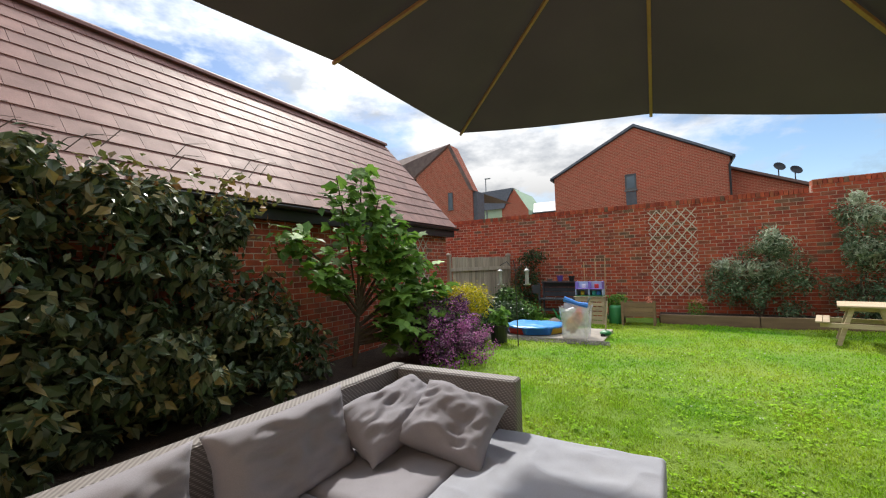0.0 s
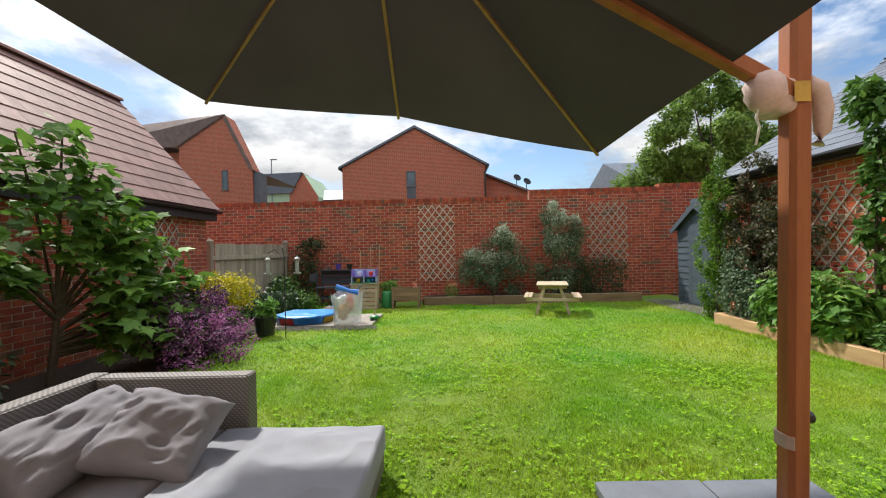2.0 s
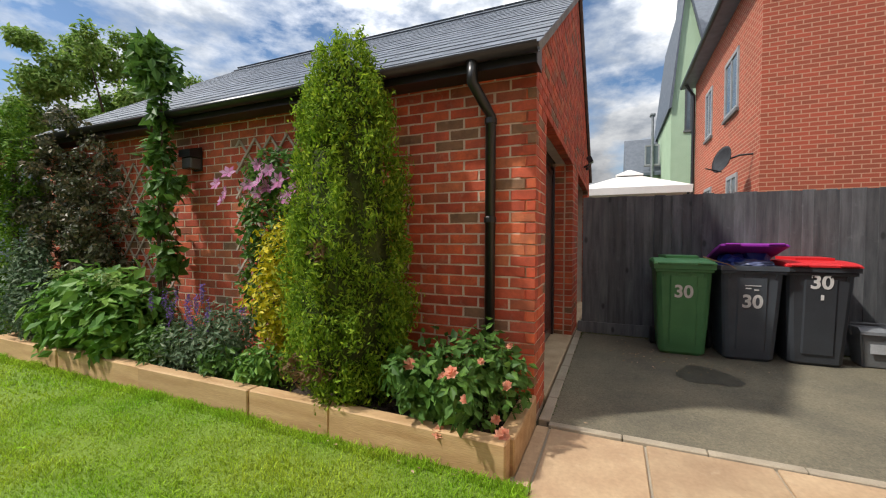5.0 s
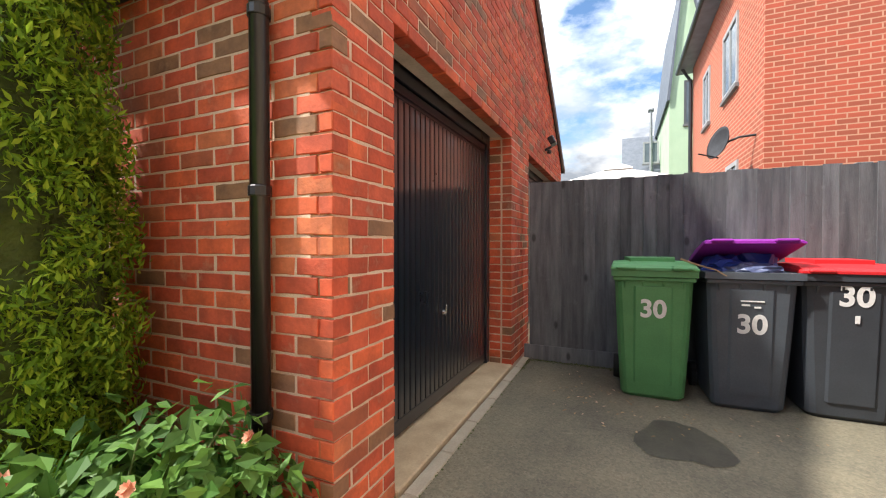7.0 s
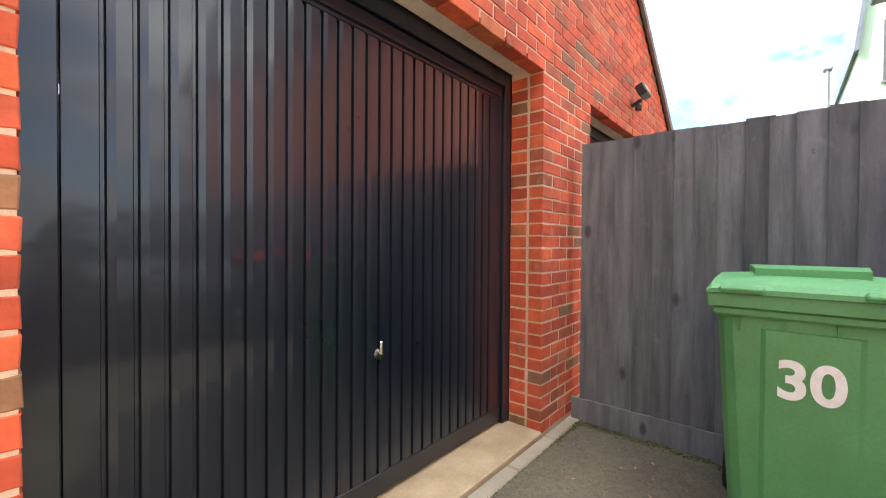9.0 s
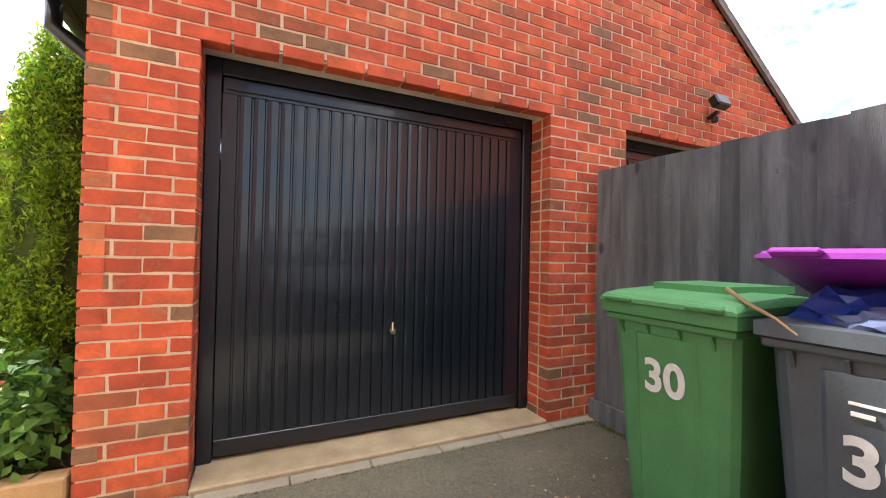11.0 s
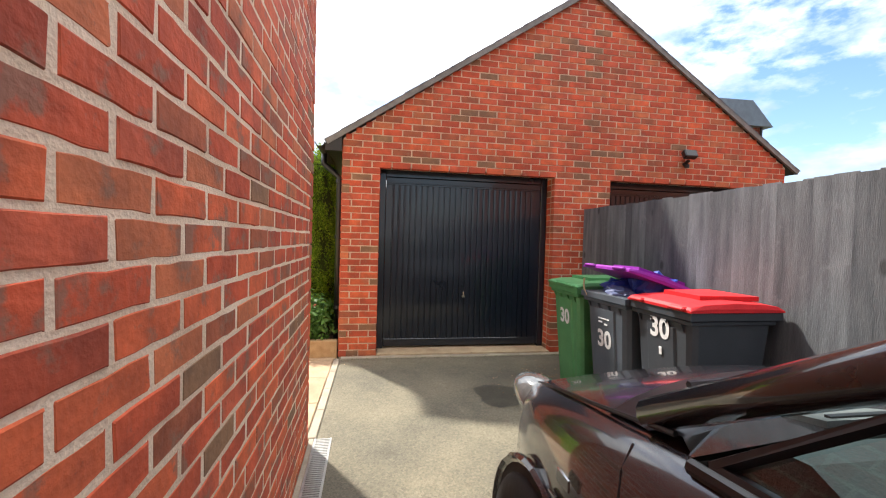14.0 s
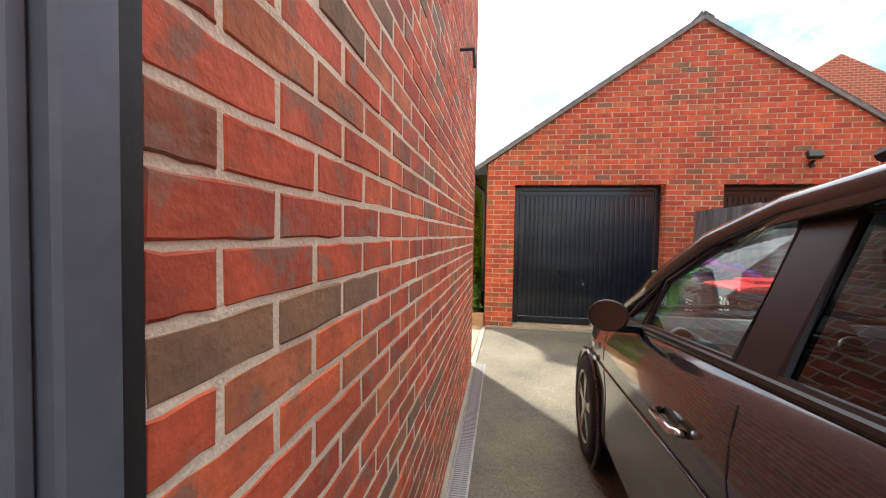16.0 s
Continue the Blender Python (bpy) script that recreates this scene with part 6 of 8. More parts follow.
def pillow(m, w, h, t, seed, material=None):
    bm = bmesh.new()
    n = 30
    faces = []
    for sgn in (1, -1):
        g = []
        for i in range(n + 1):
            row = []
            for j in range(n + 1):
                u, v = i / n * 2 - 1, j / n * 2 - 1
                pinch = 1 - 0.10 * (1 - abs(u) ** 2) * abs(v) ** 4
                pin2 = 1 - 0.10 * (1 - abs(v) ** 2) * abs(u) ** 4
                th = t * (max(0, (1 - u ** 4)) * max(0, (1 - v ** 4))) ** 0.55
                cr = 1 + 0.35 * noise.noise((u * 1.7 + seed, v * 1.7, seed)) - 0.45 * abs(noise.noise((u * 2.5 + v * 1.5, v * 3 - u + seed, sgn)))
                row.append(bm.verts.new((u * w / 2 * pin2, sgn * th * cr, v * h / 2 * pinch)))
            g.append(row)
        for i in range(n):
            for j in range(n):
                bm.faces.new((g[i][j], g[i + 1][j], g[i + 1][j + 1], g[i][j + 1]) if sgn < 0 else (g[i][j], g[i][j + 1], g[i + 1][j + 1], g[i + 1][j]))
    bmesh.ops.remove_doubles(bm, verts=bm.verts[:], dist=0.0005)
    bmesh.ops.recalc_face_normals(bm, faces=bm.faces[:])
    ob = single("scatter_cushion", bm, material or cush_m, "plump grey creased cushion resting on the sofa", "cushion", "sofa back cushions", smooth=True)
    ob.matrix_world = m
    return ob


pillow(pose(-1.24, 1.90, 0.47, -14, 0, 90), 0.80, 0.44, 0.10, 1)
pillow(pose(-1.24, 1.08, 0.47, -14, 0, 90), 0.80, 0.44, 0.10, 4)
pillow(pose(-1.24, 0.26, 0.47, -14, 0, 90), 0.80, 0.44, 0.10, 7)
pillow(pose(-1.12, 2.58, 0.45, -60, 0, 80) @ pose(0, 0, 0, 0, -8, 0), 0.80, 0.40, 0.12, 9)
pillow(pose(-0.74, 2.62, 0.445, -58, 0, 30) @ pose(0, 0, 0, 0, 26, 0), 0.53, 0.47, 0.12, 12)

# ---- trellises ----
lath_m = mat("pale_lath", (0.66, 0.58, 0.49), (0.5, 0.42, 0.34), 6, 0.85, 0.3)
lath_d = mat("weathered_lath", (0.46, 0.38, 0.31), (0.34, 0.28, 0.22), 6, 0.85, 0.3)


def trellis(label, m, w, h, cell, material):
    """Expanding lattice in the plane of local x and z, standing off the wall along local -y."""
    t = thing("trellis", label, "trellis", "wall trellises")
    k, slope = 0, 1.25
    n = int((h + w * slope) / cell) + 1
    for s, off in ((1, -0.010), (-1, -0.022)):
        for i in range(n):
            c = i * cell
            pts = []
            x0, x1 = max(0, (c - h) / slope), min(w, c / slope)
            if x1 - x0 < 0.03:
                continue
            za, zb = c - x0 * slope, c - x1 * slope
            a, b = (x0, za), (x1, zb)
            if s < 0:
                a, b = (w - x0, za), (w - x1, zb)
            part("lath", beam((a[0] - w / 2, off, a[1]), (b[0] - w / 2, off, b[1]), 0.010, 0.022), material, t)
    t.matrix_world = m
    return t


trellis("pale diamond lattice trellis fixed to the back wall", pose(0.42, WY, 0.52), 0.93, 1.95, 0.24, lath_m)
trellis("pale diamond lattice trellis on the wall behind shrubs", pose(4.83, WY, 0.85), 1.0, 1.58, 0.24, lath_d)
trellis("weathered lattice trellis carrying a pink clematis", pose(GX, 3.95, 0.75, 0, 0, -90), 0.85, 1.4, 0.24, lath_d)
trellis("weathered lattice trellis behind dark climbers", pose(GX, 5.75, 0.55, 0, 0, -90), 0.95, 1.5, 0.26, lath_d)
trellis("weathered lattice trellis beside the fig", pose(LX, 6.95, 0.45, 0, 0, 90), 0.9, 1.5, 0.24, lath_d)

# ---- plants ----
def leaf_mat(name, stops, rough=0.5, trans=0.3):
    return mat(name, (1.05, 1.05, 1.05), (0.8, 0.8, 0.8), 8, rough, 0, stops=stops, vary="island", trans=trans, fine=40, spec=0.25)


def leaves(name, parent, material, blobs, n, size, seed, shape=0.5, shell=0.55, up=0.35, out=0.6, fold=0.25, tipdrop=0.2, bias=None):
    """n leaves spread through ellipsoids (x, y, z, rx, ry, rz); each leaf has a folded midrib and a pointed tip."""
    rg = np.random.default_rng(seed)
    vol = np.array([b[3] * b[4] + b[4] * b[5] + b[3] * b[5] for b in blobs])
    pick = rg.choice(len(blobs), n, p=vol / vol.sum())
    B = np.array(blobs)[pick]
    d = rg.normal(size=(n, 3))
    d /= np.linalg.norm(d, axis=1)[:, None]
    rad = shell + (1 - shell) * rg.random(n) ** 0.6
    rad *= 1 + 0.18 * rg.normal(size=n).clip(-1, 1.6) * (rad > 0.8)
    pos = B[:, :3] + d * B[:, 3:6] * rad[:, None]
    nrm = d * out + rg.normal(size=(n, 3)) * 0.45 + np.array([0, 0, up])
    nrm /= np.linalg.norm(nrm, axis=1)[:, None]
    ax = rg.normal(size=(n, 3)) + d * 0.5 + np.array([0, 0, -tipdrop])
    ax -= nrm * (ax * nrm).sum(1)[:, None]
    ax /= np.linalg.norm(ax, axis=1)[:, None]
    sd = np.cross(nrm, ax)
    s = size * rg.uniform(0.6, 1.25, n)[:, None]
    base = pos
    mid = pos + ax * s * 0.45 - nrm * s * 0.10
    tip = pos + ax * s - nrm * s * 0.22
    lf = mid + sd * s * shape * 0.5 + nrm * s * fold * 0.35
    rt = mid - sd * s * shape * 0.5 + nrm * s * fold * 0.35
    V = np.stack([base, lf, tip, rt, mid], 1).reshape(-1, 3)
    k = np.arange(n)[:, None] * 5
    F = np.concatenate([k + np.array([[0, 4, 1]]), k + np.array([[1, 4, 2]]), k + np.array([[2, 4, 3]]), k + np.array([[3, 4, 0]])])
    me = bpy.data.meshes.new(name)
    me.from_pydata(V.tolist(), [], F.tolist())
    me.materials.append(material)
    ob = new(name, me)
    ob.parent = parent
    ob["kind"] = "stuff"
    return ob


def clumpy(blobs, n, r, seed, tall=1.0, keep=0.0):
    """n small tufts over the skin of the ellipsoids, so that foliage gathers in clumps with gaps and an uneven outline."""
    rg = np.random.default_rng(seed)
    B = np.array(blobs, float)
    area = B[:, 3] * B[:, 4] + B[:, 4] * B[:, 5] + B[:, 3] * B[:, 5]
    out = []
    for k in rg.choice(len(B), n, p=area / area.sum()):
        d = rg.normal(size=3)
        d /= np.linalg.norm(d)
        p = B[k, :3] + d * B[k, 3:6] * rg.uniform(0.78, 1.10)
        if p[2] < keep:
            p[2] = keep + rg.uniform(0, 0.1)
        s = r * rg.uniform(0.55, 1.35)
        out.append((p[0], p[1], p[2], s, s, s * tall))
    return out


def plant(name, label, category, at=(0, 0, 0), group=""):
    return thing(name, label, category, group, at=at)


def stems(parent, material, ends, foot=(0, 0, 0), r=0.012, bend=0.08, seed=1, name="stem"):
    rg = random.Random(seed)
    f = Vector(foot)
    for e in ends:
        e = Vector(e)
        m1 = f.lerp(e, 0.35) + Vector((rg.uniform(-bend, bend), rg.uniform(-bend, bend), 0))
        m2 = f.lerp(e, 0.7) + Vector((rg.uniform(-bend, bend), rg.uniform(-bend, bend), 0))
        part(name, tube([f, m1, m2, e], [r, r * 0.8, r * 0.6, r * 0.3], 6), material, parent)


bark = mat("bark", (0.10, 0.07, 0.05), (0.06, 0.042, 0.03), 12, 0.95, 0.8, fine=40)
green_stem = mat("green_stem", (0.10, 0.14, 0.04), rough=0.7)
g_mid = leaf_mat("mid_green_leaf", [(0.0, (0.052, 0.130, 0.026)), (0.5, (0.098, 0.208, 0.039)), (1.0, (0.143, 0.273, 0.052))])
g_dark = leaf_mat("dark_green_leaf", [(0.0, (0.0168, 0.042, 0.0144)), (0.6, (0.0336, 0.0744, 0.024)), (1.0, (0.072, 0.12, 0.036))], 0.38, 0.2)
g_fresh = leaf_mat("fresh_green_leaf", [(0.0, (0.081, 0.196, 0.034)), (0.5, (0.138, 0.299, 0.046)), (1.0, (0.230, 0.391, 0.069))])
g_grey = leaf_mat("grey_green_leaf", [(0.0, (0.066, 0.118, 0.053)), (0.6, (0.132, 0.205, 0.112)), (1.0, (0.291, 0.356, 0.225))], 0.6)
g_yel = leaf_mat("golden_leaf", [(0.0, (0.22, 0.27, 0.012)), (0.5, (0.55, 0.48, 0.018)), (1.0, (0.74, 0.60, 0.03))])
g_cypress = leaf_mat("cypress_spray", [(0.0, (0.085, 0.16, 0.015)), (0.45, (0.185, 0.32, 0.022)), (0.8, (0.32, 0.46, 0.034)), (1.0, (0.42, 0.53, 0.045))], 0.8, 0.45)
g_creeper = leaf_mat("dark_creeper_leaf", [(0.0, (0.041, 0.068, 0.035)), (0.5, (0.074, 0.111, 0.051)), (0.85, (0.135, 0.149, 0.074)), (1.0, (0.270, 0.216, 0.074))], 0.34, 0.15)
g_purple = leaf_mat("plum_leaf", [(0.0, (0.05, 0.02, 0.045)), (0.5, (0.11, 0.04, 0.10)), (1.0, (0.18, 0.08, 0.16))], 0.6)
petal_pink = leaf_mat("pink_petal", [(0.0, (0.50, 0.14, 0.33)), (0.6, (0.62, 0.24, 0.46)), (1.0, (0.7, 0.4, 0.6))], 0.7, 0.35)
petal_mauve = leaf_mat("mauve_flower", [(0.0, (0.24, 0.06, 0.20)), (0.5, (0.40, 0.13, 0.33)), (1.0, (0.55, 0.25, 0.46))], 0.7, 0.3)
petal_peach = leaf_mat("peach_petal", [(0.0, (0.75, 0.25, 0.16)), (1.0, (0.85, 0.45, 0.3))], 0.7, 0.35)
petal_violet = leaf_mat("violet_flower", [(0.0, (0.14, 0.08, 0.3)), (1.0, (0.28, 0.18, 0.45))], 0.7, 0.3)

# columnar golden cypress
cyp = plant("conifer", "tall columnar golden-green cypress in the raised bed", "conifer", (5.30, 2.81, 0.12))
rng = np.random.default_rng(5)
clumps = []
H = 2.44
PROFILE = ((0.0, 0.62), (0.08, 0.84), (0.23, 1.0), (0.46, 0.95), (0.62, 0.85), (0.77, 0.73), (0.90, 0.58), (0.96, 0.44), (1.0, 0.16))
while len(clumps) < 460:
    z = rng.uniform(0.02, 1.0)
    wide = float(np.interp(z, [p[0] for p in PROFILE], [p[1] for p in PROFILE]))
    if rng.random() > wide + 0.15:
        continue
    a = rng.uniform(0, 2 * math.pi)
    k = 0.445 * wide * rng.uniform(0.72, 1.04) * (1 + 0.10 * noise.noise((math.cos(a) * 1.5, math.sin(a) * 1.5, z * 5)))
    s = rng.uniform(0.04, 0.085)
    clumps.append((k * math.cos(a) * 0.85, k * math.sin(a), z * H, s, s, s * rng.uniform(1.6, 2.8)))
leaves("spray_foliage", cyp, g_cypress, clumps, 42000, 0.040, 3, 0.36, 0.25, 0.1, 0.9, 0.15, -1.6)
# added solid core closes the gaps; its dark tone stands for shade inside
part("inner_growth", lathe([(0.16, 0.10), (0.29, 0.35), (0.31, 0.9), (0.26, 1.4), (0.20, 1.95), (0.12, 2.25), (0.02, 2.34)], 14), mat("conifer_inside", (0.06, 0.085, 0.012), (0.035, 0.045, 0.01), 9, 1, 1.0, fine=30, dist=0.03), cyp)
part("trunk", tube([(0, 0, -0.05), (0.01, 0, 0.3)], [0.06, 0.05], 8), bark, cyp)
leaves("dead_sprig", cyp, leaf_mat("dead_needle", [(0, (0.16, 0.09, 0.04)), (1, (0.24, 0.15, 0.07))]), [(-0.36, -0.06, 1.05, 0.03, 0.06, 0.08), (-0.3, 0.1, 0.3, 0.08, 0.2, 0.1)], 260, 0.05, 8, 0.35)

# bright young conifer by the shed
th = plant("conifer", "slim bright green conifer by the shed", "conifer", (5.30, 7.45, 0.1))
leaves("spray_foliage", th, leaf_mat("bright_spray", [(0, (0.06, 0.15, 0.015)), (0.6, (0.13, 0.26, 0.02)), (1, (0.22, 0.34, 0.03))], 0.7, 0.3), clumpy([(0, 0, 0.45, 0.26, 0.30, 0.5), (-0.02, 0.02, 1.1, 0.27, 0.30, 0.6), (0, 0, 1.8, 0.22, 0.25, 0.55), (0, 0, 2.3, 0.12, 0.13, 0.35)], 150, 0.075, 6, 2.0) + [(0, 0, 1.1, 0.16, 0.18, 0.9)], 11000, 0.055, 6, 0.4, 0.35, 0.4, 0.8, 0.15, -0.9)
part("trunk", tube([(0, 0, -0.1), (0, 0, 1.9)], [0.05, 0.02], 8), bark, th)

# dark climber over the end of the garage wall
iv = plant("climbing_shrub", "dense dark-leaved climber covering the garage wall", "climber", (5.50, 6.6, 0.1))
leaves("foliage", iv, leaf_mat("bronze_leaf", [(0, (0.046, 0.058, 0.029)), (0.6, (0.111, 0.117, 0.058)), (1, (0.234, 0.182, 0.104))], 0.42, 0.25), clumpy([(0, 0.1, 1.6, 0.26, 0.65, 0.9), (0, 0.5, 1.5, 0.25, 0.5, 1.05), (0.02, -0.35, 1.35, 0.2, 0.45, 0.9), (0, 0.2, 0.7, 0.25, 0.6, 0.6)], 170, 0.11, 11, 0.8) + [(0.05, 0.1, 1.4, 0.15, 0.55, 0.8)], 10500, 0.062, 11, 0.55, 0.35, 0.2, 0.6, 0.25, 0.8)
stems(iv, bark, [(0.05, 0.5, 2.2), (0.05, -0.3, 1.9), (0.1, 0.1, 2.3)], seed=3)
vb = plant("variegated_shrub", "loose variegated shrub at the corner of the bed", "shrub", (5.18, 6.75, 0.1))
leaves("foliage", vb, g_grey, [(0, 0, 0.45, 0.25, 0.4, 0.42), (0, -0.3, 0.3, 0.2, 0.3, 0.3), (0.05, 0.2, 0.8, 0.18, 0.25, 0.35)], 3600, 0.06, 12, 0.5)
stems(vb, bark, [(0, 0.1, 0.7), (0.05, -0.25, 0.5)], seed=4)

# hydrangea
hy = plant("hydrangea", "broad-leaved green hydrangea spilling over the sleepers", "shrub", (5.25, 5.62, 0.12))
leaves("foliage", hy, g_fresh, [(0, 0, 0.38, 0.36, 0.6, 0.36), (-0.06, 0.35, 0.35, 0.3, 0.4, 0.35), (-0.05, -0.4, 0.34, 0.28, 0.35, 0.32), (0, 0.05, 0.62, 0.28, 0.45, 0.22)], 2300, 0.135, 14, 0.66, 0.5, 0.6, 0.5)
leaves("flower_bud", hy, leaf_mat("lime_bud", [(0, (0.25, 0.36, 0.10)), (1, (0.42, 0.5, 0.2))]), [(-0.15, 0.2 * k - 0.5, 0.72 + 0.06 * (k % 2), 0.05, 0.06, 0.03) for k in range(6)], 240, 0.04, 15, 0.6)
stems(hy, green_stem, [(-0.1, 0.3, 0.6), (0, -0.3, 0.6), (0.05, 0.1, 0.75)], seed=5)

# slender climber on a post
cl = plant("climbing_rose", "tall slender green climber rising above the eaves", "climber", (5.47, 5.08, 0.1))
leaves("foliage", cl, g_mid, [(0, 0, 0.45, 0.09, 0.10, 0.22), (0.03, -0.05, 0.95, 0.11, 0.13, 0.2), (-0.02, 0.06, 1.3, 0.13, 0.17, 0.18), (0, -0.06, 1.62, 0.14, 0.17, 0.16), (0.02, 0.05, 1.95, 0.12, 0.14, 0.18), (0.0, 0.0, 2.3, 0.09, 0.10, 0.2), (-0.03, 0, 2.68, 0.19, 0.24, 0.20), (-0.05, 0.04, 2.86, 0.16, 0.20, 0.12), (-0.05, 0.12, 2.97, 0.08, 0.1, 0.08)], 1500, 0.115, 21, 0.55, 0.3)
stems(cl, bark, [(0, 0, 2.75), (0.03, 0.03, 2.3), (-0.02, -0.02, 1.8)], r=0.02, bend=0.04, seed=6)

# clematis
cm = plant("clematis", "clematis with large pink flowers on the trellis", "climber", (5.62, 3.85, 0.1))
leaves("foliage", cm, g_mid, [(0, 0, 1.25, 0.12, 0.34, 0.35), (-0.02, 0.1, 0.75, 0.1, 0.22, 0.45), (-0.02, -0.1, 1.7, 0.12, 0.36, 0.2)], 1700, 0.075, 22, 0.5)
stems(cm, bark, [(0, 0.1, 1.7), (0, -0.2, 1.75), (-0.02, 0.3, 1.6)], r=0.007, bend=0.06, seed=7)


def blossom(parent, centre, facing, r, petals, material, name="flower", cup=0.25, w=0.55):
    bm = bmesh.new()
    f = Vector(facing).normalized()
    q = f.to_track_quat("Z", "Y").to_matrix()
    c = Vector(centre)
    for k in range(petals):
        a = 2 * math.pi * k / petals
        d, sd = Vector((math.cos(a), math.sin(a), 0)), Vector((-math.sin(a), math.cos(a), 0))
        pts = [Vector((0, 0, 0)), d * r * 0.55 + sd * r * w * 0.5 + Vector((0, 0, r * cup * 0.6)), d * r + Vector((0, 0, r * cup)), d * r * 0.55 - sd * r * w * 0.5 + Vector((0, 0, r * cup * 0.6))]
        vs = [bm.verts.new(c + q @ p) for p in pts]
        bm.faces.new(vs[:3])
        bm.faces.new((vs[0], vs[2], vs[3]))
    return part(name, bm, material, parent)


rg = random.Random(8)
for k in range(22):
    a = rg.uniform(-0.42, 0.5)
    blossom(cm, (-0.10 + rg.uniform(-0.05, 0.03), a, 1.62 + rg.uniform(-0.16, 0.16) - abs(a) * 0.1), (-1, rg.uniform(-0.5, 0.5), rg.uniform(0, 0.7)), rg.uniform(0.055, 0.08), 6, petal_pink)

# golden shrub, salvia, small greens
gs = plant("golden_shrub", "upright golden-leaved shrub beside the cypress", "shrub", (5.42, 3.47, 0.12))
leaves("foliage", gs, g_yel, [(0, 0, 0.95, 0.2, 0.26, 0.33), (-0.03, 0.06, 0.65, 0.2, 0.24, 0.3), (0, 0.03, 0.4, 0.14, 0.16, 0.25)], 2600, 0.055, 31, 0.5)
stems(gs, bark, [(0, 0.05, 0.9), (0, -0.1, 0.7)], seed=9)
sv = plant("salvia", "grey-green salvia with thin violet flower spikes", "perennial", (5.28, 4.2, 0.12))
leaves("foliage", sv, g_grey, [(0, 0, 0.2, 0.24, 0.4, 0.22), (0.05, -0.15, 0.35, 0.2, 0.3, 0.22), (-0.06, 0.25, 0.22, 0.16, 0.25, 0.2)], 2600, 0.06, 33, 0.38)
ends = [(rg.uniform(-0.22, 0.15), rg.uniform(-0.4, 0.45), rg.uniform(0.45, 0.72)) for _ in range(18)]
stems(sv, green_stem, ends, r=0.004, bend=0.05, seed=10)
leaves("flower_spike", sv, petal_violet, [(x, y, z - 0.06, 0.014, 0.014, 0.09) for x, y, z in ends], 900, 0.022, 34, 0.5)
for nm, lab, y, seed, m, h in (("leafy_perennial", "low fresh green perennial along the sleeper edge", 3.52, 41, g_fresh, 0.30), ("leafy_perennial", "low fresh green perennial along the sleeper edge", 3.95, 43, g_mid, 0.26), ("leafy_perennial", "low dark green perennial along the sleeper edge", 4.72, 45, g_mid, 0.34)):
    lp = plant(nm, lab, "perennial", (5.19, y, 0.12), "bed perennials")
    leaves("foliage", lp, m, [(0, 0, h * 0.5, 0.14, 0.2, h * 0.6)], 650, 0.07, seed, 0.45, 0.3)
    stems(lp, green_stem, [(0, 0.05, h * 0.8), (0.03, -0.06, h * 0.8)], r=0.005, seed=seed)

# rose bush with peach blooms
ro = plant("rose_bush", "low rose bush with peach-coloured blooms", "rose bush", (5.36, 2.0, 0.12))
leaves("foliage", ro, g_mid, [(-0.05, 0, 0.28, 0.28, 0.3, 0.24), (-0.12, 0.12, 0.2, 0.24, 0.22, 0.18), (0.05, -0.15, 0.33, 0.22, 0.2, 0.22), (-0.2, -0.05, 0.12, 0.15, 0.25, 0.12), (-0.38, -0.12, 0.30, 0.12, 0.12, 0.12), (-0.30, 0.22, 0.34, 0.14, 0.14, 0.14), (0.1, -0.3, 0.2, 0.2, 0.12, 0.2)], 1800, 0.075, 51, 0.6)
stems(ro, green_stem, [(-0.2, 0.2, 0.42), (-0.1, -0.1, 0.5), (0.1, -0.2, 0.5), (0.1, 0.2, 0.45), (-0.3, -0.1, 0.3)], r=0.007, seed=11)
for x, y, z, r in ((-0.28, 0.20, 0.38, 0.055), (-0.30, -0.02, 0.34, 0.045), (-0.18, -0.2, 0.42, 0.03), (-0.26, 0.05, 0.22, 0.03), (-0.36, -0.02, 0.06, 0.05), (-0.30, -0.36, 0.08, 0.06), (-0.22, -0.30, 0.12, 0.04), (0.1, -0.3, 0.45, 0.03), (-0.05, 0.3, 0.3, 0.03), (-0.48, -0.14, 0.44, 0.05), (-0.44, -0.20, 0.30, 0.035), (-0.12, -0.34, 0.28, 0.045)):
    r *= 0.82
    for lay in range(3):
        fl = blossom(ro, (x, y, z + lay * 0.004), (-0.7, rg.uniform(-0.4, 0.4), 0.8), r * (1 - 0.25 * lay), 7 - lay, petal_peach, "bloom", 0.35 + 0.4 * lay, 0.8)

